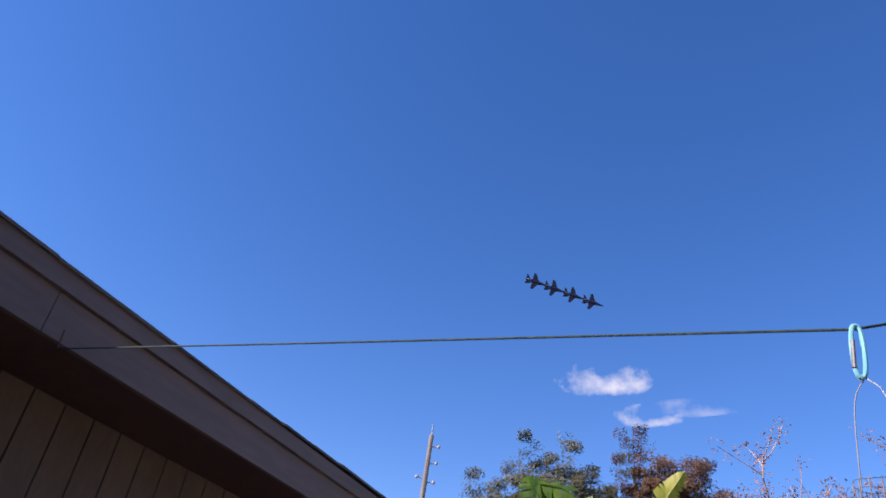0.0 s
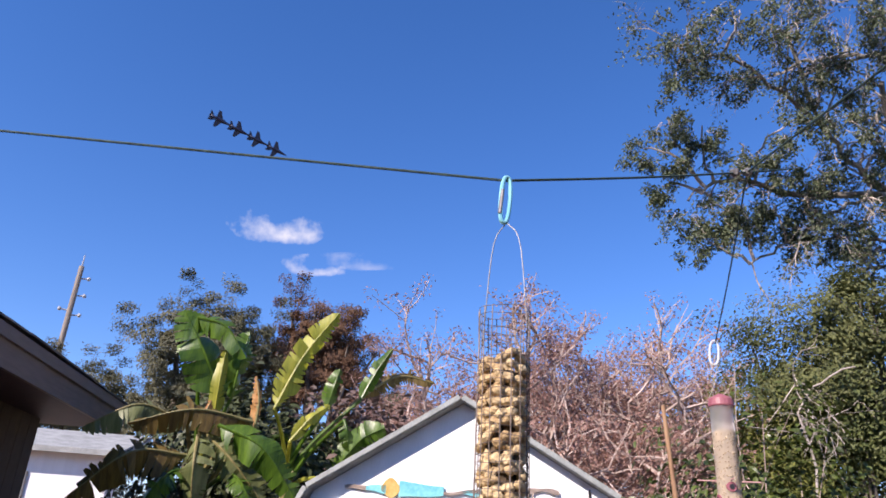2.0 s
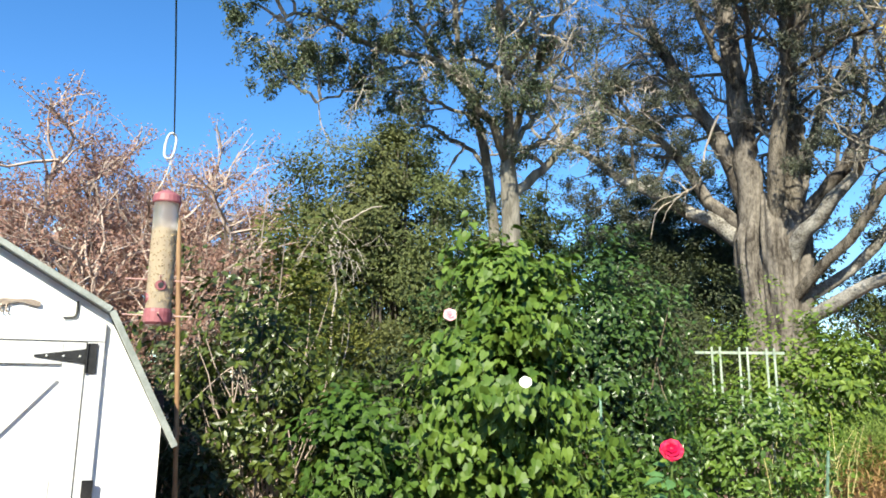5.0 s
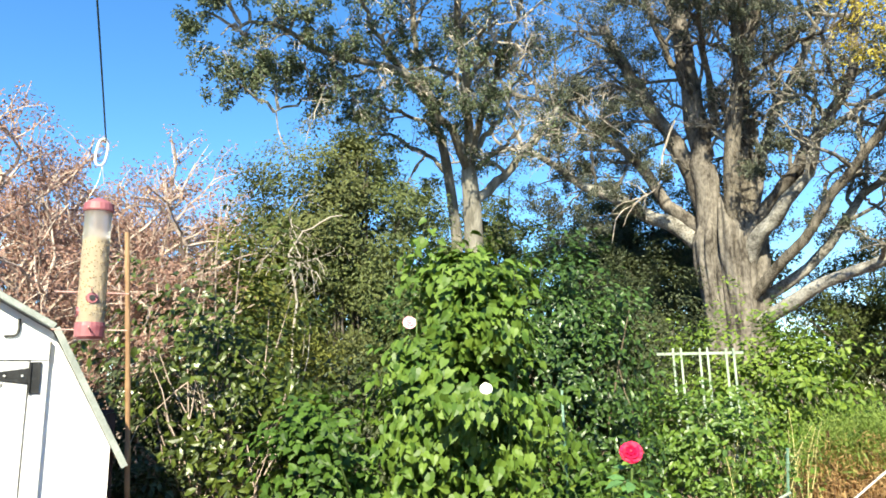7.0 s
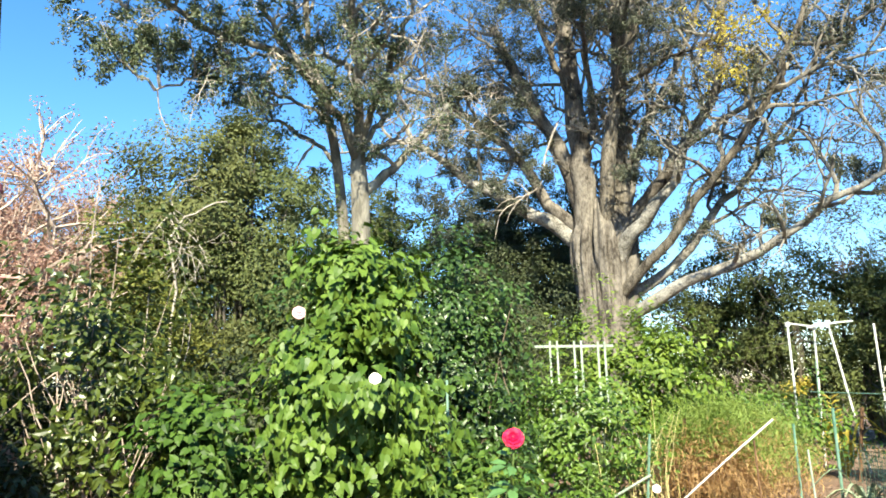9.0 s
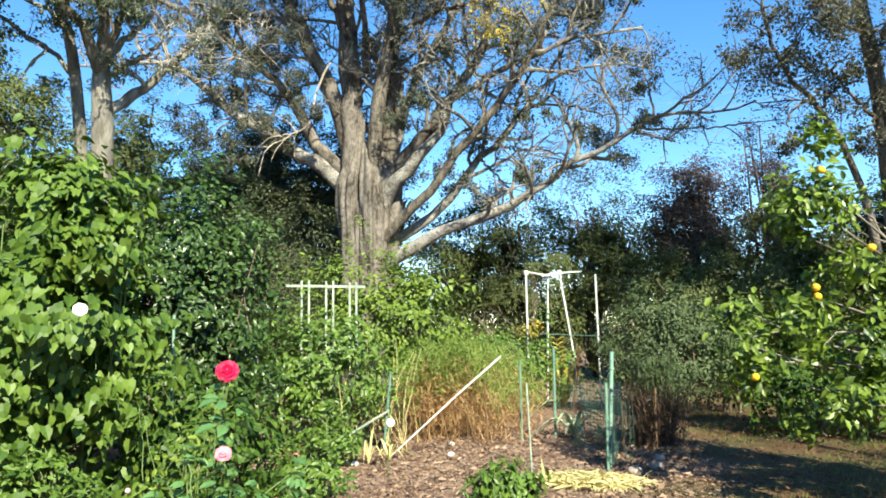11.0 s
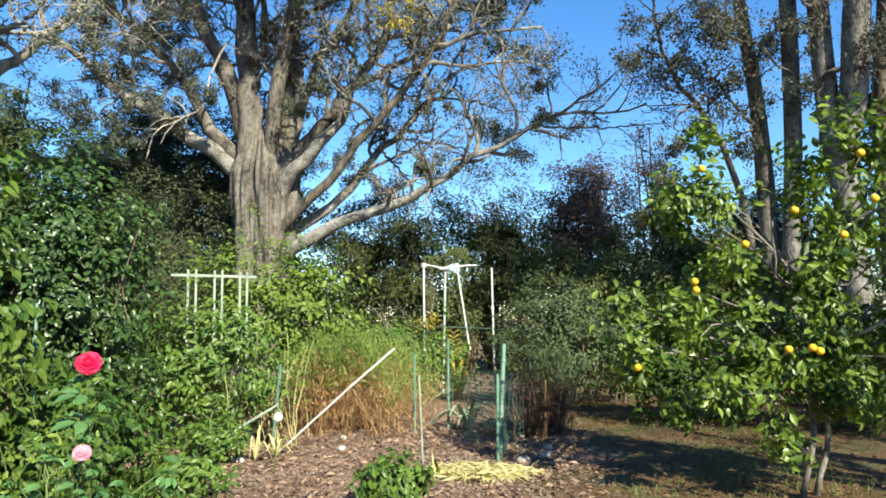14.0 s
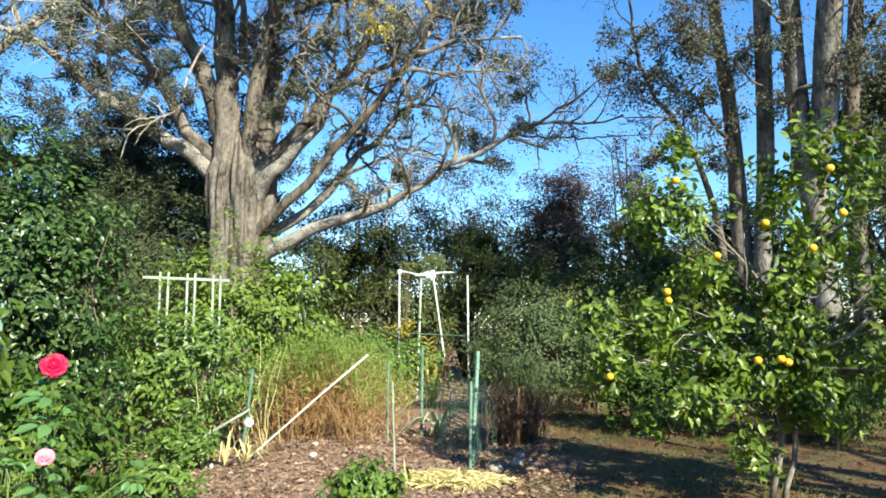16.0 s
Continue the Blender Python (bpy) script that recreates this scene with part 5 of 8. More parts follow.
tree("water_oak", (-7.95, 10.5, 0), "tall open-crowned oak with pale slender trunk", [([(-7.98, 10.55, -0.1), (-7.85, 10.4, 1.5), (-7.71, 10.23, 3.11), (-7.59, 10.10, 4.14), (-7.49, 9.96, 4.85), (-7.42, 9.82, 5.35), (-7.36, 9.72, 5.7)], [0.25, 0.21, 0.188, 0.175, 0.17, 0.15, 0.10])],
     oak_stems + oak_left_boughs + oak_right_boughs,
     "bark_oak", "oak", 0.056, 77, per=9, kids=5, twig=1.0, levels=2, keep=0.42, every=0.5, sag=0.10, loose=0.09, twig_mat="twig_pale", sprays=oak_low_sprays + oak_outer_sprays + oak_mid_sprays + oak_high_sprays, spray_per=11, girth=0.85,
     extra=(((-6.3, 8.2, 8.6), 5, 2.4, 0.3), ((-7.0, 9.2, 7.0), 3, 1.6, 0.2)))

tree("slim_oak", (-8.3, 10.6, 0), "slender pale second stem beside the oak", [([(-8.3, 10.6, -0.1), (-8.2, 10.4, 2.2), (-8.09, 10.21, 4.12), (-7.97, 9.96, 5.00), (-7.86, 9.68, 5.74), (-7.78, 9.41, 6.26)], [0.14, 0.12, 0.108, 0.10, 0.09, 0.08])],
     [([(-7.80, 9.45, 6.2), (-7.76, 9.06, 6.76), (-7.62, 8.71, 7.36), (-7.35, 8.33, 8.09), (-7.06, 8.00, 8.68)], 0.075, 0.04), ([(-7.9, 9.8, 5.5), (-8.3, 9.3, 6.0), (-8.6, 8.7, 6.2), (-8.8, 8.2, 6.0)], 0.045, 0.02)],
     "bark_oak", "oak", 0.072, 78, per=7, kids=5, twig=0.9, keep=0.45, every=0.45, twig_mat="twig_pale", sprays=((-8.5, 8.6, 5.8, 0.4), (-8.2, 9.2, 5.3, 0.35), (-8.8, 8.3, 5.2, 0.45), (-8.4, 9.0, 4.6, 0.4)))

TALL = "tall trees behind the lawn"
hick_sprays_left = ((3.18, 12.18, 6.13, 0.41), (3.56, 12.27, 5.66, 0.41), (2.73, 12.37, 5.72, 0.29), (3.86, 12.47, 4.63, 0.35), (3.42, 12.65, 4.29, 0.31))
tree("hickory", (5.1, 13.45, 0), "slim dark tree leaning out among the tall trunks", [([(5.1, 13.45, -0.1), (4.95, 13.4, 1.5), (4.76, 13.31, 2.58), (4.62, 13.25, 3.34), (4.27, 13.13, 4.40)], [0.09, 0.08, 0.071, 0.06, 0.05])],
     [([(4.3, 13.14, 4.3), (3.88, 13.07, 5.01), (3.52, 12.99, 5.51), (3.31, 12.87, 5.99), (3.19, 12.67, 6.54), (3.0, 12.4, 7.4)], 0.05, 0.02), ([(4.0, 13.1, 4.8), (4.3, 12.9, 5.2), (4.5, 12.7, 5.3)], 0.03, 0.015)],
     "bark_brown", "hickory", 0.062, 5, per=5, kids=5, twig=0.9, keep=0.5, every=0.4, start=0.2, group=TALL, sprays=hick_sprays_left, spray_per=7)
tree("hickory", (5.2, 13.4, 0), "tall straight tree with dark grey-brown trunk", [([(5.2, 13.4, -0.1), (5.08, 13.25, 1.97), (5.02, 13.16, 3.07), (4.97, 13.06, 3.76), (4.86, 12.87, 4.73), (4.73, 12.68, 5.48), (4.58, 12.49, 6.11), (4.41, 12.20, 6.89), (4.1, 11.8, 8.6)], [0.19, 0.165, 0.16, 0.15, 0.13, 0.12, 0.11, 0.10, 0.06])],
     [([(4.9, 12.95, 4.4), (4.4, 12.7, 4.9), (4.0, 12.5, 5.3)], 0.04, 0.015), ([(4.41, 12.2, 6.89), (3.8, 11.9, 7.6), (3.2, 11.6, 8.1)], 0.05, 0.02), ([(4.3, 12.0, 7.6), (4.6, 11.4, 8.4), (4.7, 10.9, 9.0)], 0.05, 0.02), ([(4.6, 12.5, 6.1), (4.0, 12.2, 6.3), (3.6, 11.93, 6.1)], 0.04, 0.015)],
     "bark_brown", "hickory", 0.062, 6, per=5, kids=5, twig=1.0, keep=0.5, every=0.42, start=0.3, group=TALL, sprays=((4.05, 11.94, 6.10, 0.45), (4.26, 12.15, 5.21, 0.35), (4.39, 12.40, 4.12, 0.27)), spray_per=7)
tree("hickory", (5.3, 13.1, 0), "tall straight tree with pale grey trunk", [([(5.28, 13.15, -0.1), (5.29, 12.97, 1.76), (5.30, 12.89, 2.73), (5.33, 12.73, 3.69), (5.30, 12.53, 4.62), (5.22, 12.27, 5.52), (5.12, 11.97, 6.37), (5.00, 11.63, 7.16), (4.8, 11.2, 9.0)], [0.17, 0.15, 0.148, 0.145, 0.14, 0.135, 0.13, 0.12, 0.07])],
     [([(5.15, 12.1, 6.0), (4.87, 11.67, 5.75), (4.54, 11.81, 5.60), (4.11, 11.88, 5.76), (3.63, 11.93, 5.96)], 0.032, 0.014), ([(5.0, 11.6, 7.2), (5.5, 11.2, 7.8), (5.9, 10.8, 8.0)], 0.05, 0.02), ([(4.9, 11.5, 7.8), (4.3, 11.0, 8.3), (3.7, 10.6, 8.5)], 0.05, 0.02)],
     "bark_mottled", "hickory", 0.062, 7, per=5, kids=5, twig=1.0, keep=0.5, every=0.42, start=0.3, group=TALL, sprays=((4.79, 11.75, 5.71, 0.37), (5.16, 11.88, 4.91, 0.27)), spray_per=7)
tree("hickory", (6.25, 12.5, 0), "thick forked tree with mottled pale grey bark", [
    ([(6.25, 12.5, -0.1), (6.12, 12.44, 1.17), (6.07, 12.44, 1.92), (6.03, 12.39, 2.66), (5.90, 12.30, 3.59), (5.82, 12.24, 4.05), (5.80, 12.2, 4.3)], [0.28, 0.22, 0.20, 0.20, 0.215, 0.24, 0.2]),
    ([(5.84, 12.27, 3.75), (5.72, 12.16, 4.51), (5.58, 11.94, 5.39), (5.45, 11.67, 6.22), (5.30, 11.36, 7.00), (5.0, 10.9, 9.0)], [0.17, 0.175, 0.165, 0.155, 0.147, 0.08]),
    ([(5.86, 12.16, 3.75), (5.96, 11.99, 4.36), (5.99, 11.83, 4.87), (5.95, 11.58, 5.61), (5.92, 11.37, 6.16), (5.87, 11.07, 6.83), (5.9, 10.7, 9.0)], [0.18, 0.20, 0.205, 0.20, 0.19, 0.178, 0.10])],
     [([(5.5, 12.05, 4.3), (5.53, 11.90, 4.91), (5.81, 11.73, 5.07), (6.38, 11.47, 5.02), (6.9, 11.2, 5.2)], 0.042, 0.02, "bark_brown"), ([(5.5, 11.7, 6.2), (5.24, 11.5, 6.0), (4.9, 11.3, 6.3)], 0.04, 0.015), ([(5.9, 11.2, 6.5), (6.3, 11.0, 6.2), (6.8, 10.8, 6.0)], 0.05, 0.02),
      ([(5.9, 11.0, 7.2), (6.5, 10.6, 7.9), (7.0, 10.3, 8.1)], 0.06, 0.02), ([(5.2, 11.2, 7.4), (4.7, 10.7, 8.0), (4.2, 10.3, 8.3)], 0.06, 0.02)],
     "bark_mottled", "hickory", 0.062, 8, per=5, kids=5, twig=1.0, keep=0.5, every=0.42, start=0.3, group=TALL, sprays=((5.24, 11.51, 5.79, 0.37), (6.12, 11.0, 5.47, 0.45), (6.50, 10.98, 5.53, 0.45)), spray_per=7)
tree("hickory", (7.1, 13.2, 0), "dark trunk in the shade beside the forked tree", [([(7.1, 13.25, -0.1), (6.95, 13.07, 2.73), (6.84, 12.87, 4.19), (6.78, 12.64, 5.12), (6.72, 12.19, 6.42), (6.6, 11.7, 8.2)], [0.17, 0.15, 0.14, 0.13, 0.12, 0.07])],
     [([(6.75, 12.3, 6.0), (7.3, 11.8, 6.6), (7.8, 11.4, 6.8)], 0.05, 0.02), ([(6.8, 12.6, 5.2), (7.3, 12.3, 5.5), (7.8, 12.0, 5.4)], 0.05, 0.02)],
     "bark_brown", "hickory", 0.062, 9, per=6, kids=5, twig=1.0, keep=0.6, every=0.42, start=0.2, group=TALL)


def rusty_tree(base, height, seed, stems, spread):
    rng = np.random.default_rng(seed)
    ob = thing("bare_rust_tree", base, "half-bare tree with pale twigs and rust-coloured leaves", "tree", "rust-coloured trees behind the shed")
    w, tips = Geo(), []
    for k in range(stems):
        a = 2 * math.pi * k / stems + rng.uniform(-0.3, 0.3)
        top = np.array(base) + (spread * math.cos(a) * rng.uniform(0.4, 1), spread * math.sin(a) * rng.uniform(0.4, 1), height * rng.uniform(0.72, 0.95))
        path = spline([base, (np.array(base) + top) / 2 + (0.2 * math.cos(a), 0.2 * math.sin(a), 0.3), top], 12, rng, 0.03)
        tube(w, path, 0.055, 0.012, 6)
        for i in range(4, 12):
            for _ in range(2):
                d = unit(rng.normal(0, 1, 3) * (1, 1, 0.4) + (0, 0, 0.45))
                grow(w, tips, path[i], d, rng.uniform(0.7, 1.2), 0.022, 1, rng, 6, 0.2, 0.03, 0.7)
    part("branchwork", w, "twig_rust", ob, "pale pinkish bare branches", kind="stuff")
    part("crown", leaf_tips(Geo(), tips, 15, 0.048, "small", rng, 0.07, 0.3, 0.8), "rust", ob, "rust-coloured leaves", kind="stuff")


rusty_tree((-10.6, 2.7, 0), 4.4, 1, 10, 1.9)
rusty_tree((-10.0, 4.6, 0), 4.9, 2, 10, 1.7)
rusty_tree((-11.8, 6.2, 0), 5.2, 3, 9, 1.8)
rusty_tree((-8.6, 3.9, 0), 3.6, 4, 7, 1.2)


def shade_clump(name, base, centre, radii, mat, size, count, per, label, seed, category="tree", kind="small", trunk=0.06, bark="bark_brown", clump=0.165, gaps=0.28, **more):
    return bush(name, base, centre, radii, mat, kind, size, count, per, label, category, seed, bark, 9, -0.8, 0.26, clump, 0.4, 0.4, trunk * 0.5, gaps=gaps, **more)


shade_clump("wax_myrtle", (-7.0, 6.1, 0), (-6.95, 5.95, 3.3), (0.85, 0.85, 1.6), "myrtle", 0.058, 190, 170, "olive-green small tree with fine leaves, sunlit above", 31, clump=0.17, gaps=0.30)
# hedge leaf instead of myrtle: the oak's shade as a darker colour
shade_clump("wax_myrtle", (-6.9, 6.9, 0), (-6.5, 6.75, 3.0), (0.9, 0.95, 1.75), "hedge", 0.058, 190, 170, "small tree under the oak, duller leaf colour for its shade", 32, clump=0.17, gaps=0.32)
shade_clump("wax_myrtle", (-7.4, 5.8, 0), (-7.35, 5.75, 2.4), (0.85, 0.9, 1.55), "myrtle_light", 0.058, 230, 170, "yellow-green leafy small tree beside the rust-coloured trees", 33, clump=0.17, gaps=0.28)
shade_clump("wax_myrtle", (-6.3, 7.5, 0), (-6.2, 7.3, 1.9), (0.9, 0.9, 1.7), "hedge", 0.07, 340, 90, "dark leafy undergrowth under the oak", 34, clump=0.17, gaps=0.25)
shade_clump("wax_myrtle", (-6.7, 6.2, 0), (-6.5, 6.15, 4.5), (0.36, 0.36, 0.6), "myrtle", 0.052, 70, 70, "slender olive-green treetop rising under the oak", 35, clump=0.12, gaps=0.2)
ob = thing("bare_bough", (-6.6, 5.2, 0), "bare pale twisted bough reaching out of the wax myrtles", "branch")
g, rng = Geo(), np.random.default_rng(6)
tube(g, spline([(-6.6, 5.2, -0.05), (-6.5, 5.3, 2.2), (-6.35, 5.2, 3.25), (-5.9, 5.55, 3.55)], 16, rng, 0.02), 0.018, 0.009, 6)
for k in range(14):
    grow(g, [], (-6.45, 5.2, 2.9 + 0.05 * k), (rng.normal(0, 0.6), rng.normal(0, 0.6), rng.normal(-0.2, 0.5)), 0.7, 0.008, 1, rng, 4, 0.3, -0.05)
part("wood", g, "twig_pale", ob, smooth=True)

# left distance
shade_clump("distant_oak", (-25.8, -3.6, 0), (-25.8, -3.4, 7.2), (3.2, 3.0, 3.3), "oak_far", 0.099, 598, 158, "distant dense oak with dull green crown", 51, trunk=0.5, gaps=0.1)
shade_clump("distant_oak", (-26.5, -7.6, 0), (-26.5, -7.4, 4.6), (3.0, 2.6, 2.6), "oak_far", 0.099, 413, 144, "distant low oak beside the neighbouring house", 52, trunk=0.4, gaps=0.1)
shade_clump("brown_topped_tree", (-26.2, 0.3, 0), (-26.0, 0.4, 7.8), (2.0, 2.2, 3.1), "brown_leaf", 0.093, 436, 134, "distant tree with a brown autumn crown", 53, trunk=0.4, gaps=0.1)
shade_clump("distant_oak", (-27.5, 3.6, 0), (-27.5, 3.6, 5.0), (3.0, 2.4, 3.0), "oak_far", 0.099, 413, 144, "distant oak behind the banana plants", 54, trunk=0.4, gaps=0.1)


def far_woods():
    """The wooded distance all round, closed behind the garden."""
    rng = np.random.default_rng(90)
    for mat, label, n, r0, r1, a0, a1, hi, seed in (("hedge", "dense green trees and undergrowth behind the garden", 230, 17.5, 24, 0.15, 2.55, 3.6, 1), ("oak_far", "hazy woods closing off the distance", 230, 30, 46, -1.2, 4.0, 7.0, 2)):
        c, d = [], []
        for _ in range(n):
            a, r = rng.uniform(a0, a1), rng.uniform(r0, r1)
            x, y = r * math.cos(a), r * math.sin(a)
            h = hi * (0.55 + 0.45 * (0.5 + 0.5 * noise.noise(Vector((x * 0.16, y * 0.16, seed)))) * 1.3)
            k = 11
            q, o = clumps((x, y, h * 0.5), (1.5 * r / 20, 1.5 * r / 20, h * 0.55), k, rng, -0.9, 0.2, 0.5)
            c.append(q), d.append(o)
        c, d = np.concatenate(c), np.concatenate(d)
        per = 26
        p = np.repeat(c, per, 0) + rng.normal(0, 0.27, (len(c) * per, 3))
        o = np.repeat(d, per, 0)
        o, p = o[p[:, 2] > 0], p[p[:, 2] > 0]
        tagged(part("far_woods", leaves(Geo(), p, o, 0.0055 * r0 + 0.015, "small", rng), mat), label, "trees", kind="stuff")


far_woods()

# ---- shrubs ----
# stands out of view, added only to throw dappled shade on the lawn
shade_clump("shade_tree", (8.9, 0.5, 0), (8.8, 0.6, 6.0), (2.1, 2.1, 2.2), "oak", 0.1, 150, 26, "unseen tall leafy tree added beside the lawn to cast dappled shade", 60, trunk=0.4, gaps=0.45)
shade_clump("hedge_tree", (2.3, 16.9, 0), (2.35, 16.8, 3.4), (1.15, 1.0, 1.55), "purple", 0.073, 260, 110, "dark purplish tree above the back hedge", 61, trunk=0.1)
shade_clump("hedge_tree", (7.6, 13.3, 0), (7.6, 13.2, 4.6), (0.95, 0.9, 1.8), "dark_leaf", 0.07, 260, 70, "tall dark evergreen behind the forked trunk", 56, trunk=0.12, gaps=0.2)
shade_clump("hedge_tree", (3.7, 16.4, 0), (3.75, 16.4, 3.5), (0.75, 0.8, 1.9), "purple", 0.07, 200, 60, "thin dark tree beside the purplish one", 57, trunk=0.1, gaps=0.35)
shade_clump("hedge_tree", (1.2, 17.0, 0), (0.9, 16.9, 2.5), (1.5, 0.9, 1.9), "hedge", 0.066, 300, 84, "dark evergreen in the back hedge", 62, trunk=0.1)
shade_clump("hedge_tree", (-1.3, 17.0, 0), (-1.4, 17.3, 2.2), (3.1, 0.9, 2.7), "hedge", 0.079, 480, 96, "dense green back hedge under the old tree", 63, trunk=0.08)
shade_clump("hedge_tree", (-2.7, 18.2, 0), (-2.8, 18.2, 2.9), (1.9, 0.9, 1.7), "dark_leaf", 0.075, 300, 80, "dark shrubby tree seen under the long low limb", 150, trunk=0.1, gaps=0.36)
shade_clump("hedge_tree", (0.0, 18.4, 0), (-0.1, 18.4, 3.4), (0.75, 0.7, 2.0), "purple", 0.07, 120, 50, "thin purplish-grey tree above the back hedge", 151, trunk=0.1, gaps=0.42)
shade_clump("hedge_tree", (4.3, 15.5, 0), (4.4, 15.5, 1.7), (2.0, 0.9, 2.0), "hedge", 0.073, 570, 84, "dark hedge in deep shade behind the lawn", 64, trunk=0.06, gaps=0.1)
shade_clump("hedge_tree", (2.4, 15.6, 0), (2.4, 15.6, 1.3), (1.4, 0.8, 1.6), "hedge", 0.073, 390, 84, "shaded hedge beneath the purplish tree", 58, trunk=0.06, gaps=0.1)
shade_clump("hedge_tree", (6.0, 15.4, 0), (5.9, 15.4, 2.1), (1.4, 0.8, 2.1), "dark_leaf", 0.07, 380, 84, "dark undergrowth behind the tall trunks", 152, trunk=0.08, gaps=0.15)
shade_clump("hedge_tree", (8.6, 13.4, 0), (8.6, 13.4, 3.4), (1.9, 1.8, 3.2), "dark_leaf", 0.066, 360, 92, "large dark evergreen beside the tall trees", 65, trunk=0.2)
shade_clump("hedge_tree", (-7.6, 16.5, 0), (-8.2, 17.6, 3.3), (3.4, 1.2, 3.6), "dark_leaf", 0.086, 620, 105, "hedge behind the old tree, leaf colour darkened for its shade", 66, trunk=0.08)
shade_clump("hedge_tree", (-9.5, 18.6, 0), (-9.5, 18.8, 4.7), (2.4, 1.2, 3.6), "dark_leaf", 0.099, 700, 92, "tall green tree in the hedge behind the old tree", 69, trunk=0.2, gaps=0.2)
shade_clump("hedge_tree", (-6.4, 18.9, 0), (-6.4, 19.0, 4.4), (1.5, 1.0, 3.4), "dark_leaf", 0.099, 520, 84, "evergreen rising behind the old trunk, leaf colour darkened for shade", 70, trunk=0.15, gaps=0.2)
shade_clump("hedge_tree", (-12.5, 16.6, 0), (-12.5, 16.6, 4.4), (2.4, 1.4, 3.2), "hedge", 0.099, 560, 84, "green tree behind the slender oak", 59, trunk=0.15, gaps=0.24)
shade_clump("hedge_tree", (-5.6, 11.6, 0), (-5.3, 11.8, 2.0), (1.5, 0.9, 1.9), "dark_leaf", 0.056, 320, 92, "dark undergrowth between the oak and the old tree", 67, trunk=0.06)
shade_clump("hedge_tree", (-10.3, 8.0, 0), (-10.6, 8.2, 2.9), (1.9, 1.9, 3.0), "hedge", 0.073, 400, 84, "green undergrowth behind the wax myrtles", 68, trunk=0.06)

bush("camellia", (-4.55, 3.25, 0), (-4.6, 3.2, 1.42), (0.82, 0.85, 1.38), "camellia_light", "oval", 0.072, 400, 22, "open camellia bush with glossy leaves and pale bare stems", "shrub", 71, "twig_rust", 24, -0.95, 0.28, 0.11, 0.35, 0.3, 0.012, gaps=0.40)
# dark_leaf puts the shade beside the shed into the leaf colour too
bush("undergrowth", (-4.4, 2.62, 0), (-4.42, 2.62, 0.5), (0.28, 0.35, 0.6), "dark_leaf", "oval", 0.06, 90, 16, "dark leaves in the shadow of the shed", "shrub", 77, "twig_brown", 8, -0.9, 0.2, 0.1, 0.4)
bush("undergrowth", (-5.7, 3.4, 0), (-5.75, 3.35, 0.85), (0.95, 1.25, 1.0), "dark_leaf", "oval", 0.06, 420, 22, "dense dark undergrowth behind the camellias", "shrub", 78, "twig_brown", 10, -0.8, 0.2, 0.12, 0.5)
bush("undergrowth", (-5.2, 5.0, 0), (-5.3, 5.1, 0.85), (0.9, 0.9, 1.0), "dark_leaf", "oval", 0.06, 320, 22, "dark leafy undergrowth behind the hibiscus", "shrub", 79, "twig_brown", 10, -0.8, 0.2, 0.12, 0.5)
bush("camellia", (-5.6, 4.2, 0), (-5.6, 4.2, 1.3), (0.9, 0.9, 1.25), "camellia_light", "oval", 0.060, 280, 22, "open camellia bush beside the wax myrtles", "shrub", 75, "twig_pale", 12, -0.7, 0.3, 0.12, 0.45, 0.2, 0.012, gaps=0.25)
bush("camellia", (-3.45, 6.6, 0), (-3.5, 6.5, 1.4), (0.86, 0.8, 1.5), "camellia", "oval", 0.066, 620, 32, "dense dark camellia with small glossy leaves", "shrub", 72, "twig_brown", 18, -0.7, 0.22, 0.12, 0.55, gaps=0.22)
bush("camellia", (-4.9, 6.2, 0), (-4.9, 6.2, 1.25), (1.05, 0.9, 1.4), "camellia", "oval", 0.07, 420, 20, "dark evergreen shrub behind the hibiscus", "shrub", 73, "twig_brown", 14, -0.7, 0.3, 0.12, 0.5, gaps=0.2)
bush("low_shrub", (-3.35, 3.25, 0), (-3.35, 3.25, 0.68), (0.5, 0.5, 0.78), "vine", "heart", 0.055, 230, 17, "low leafy shrub beside the hibiscus", "shrub", 74, "green_stem", 14, -0.7, 0.3, 0.08, 0.5, gaps=0.34)
bush("low_shrub", (-2.3, 4.7, 0), (-2.2, 4.75, 0.45), (0.5, 0.45, 0.5), "vine", "heart", 0.05, 130, 16, "leafy undergrowth at the foot of the hibiscus", "shrub", 76, "green_stem", 10, -0.7, 0.15, 0.08, 0.6)

hib = bush("hibiscus", (-2.85, 4.1, 0), (-2.85, 4.1, 1.10), (0.80, 0.80, 1.45), "hibiscus", "heart", 0.070, 580, 12, "tall hibiscus bush with bright heart-shaped leaves", "shrub", 81, "green_stem", 26, -0.75, 0.2, 0.085, 0.4, 1.2, 0.013,
           singles=300, toward=(0.3, 0.2, 1.4), taper=0.2, gaps=0.14, tops=(((-2.85, 4.1, 2.18), (0.36, 0.36, 0.48), 110), ((-2.7, 4.05, 1.95), (0.45, 0.42, 0.42), 80)))


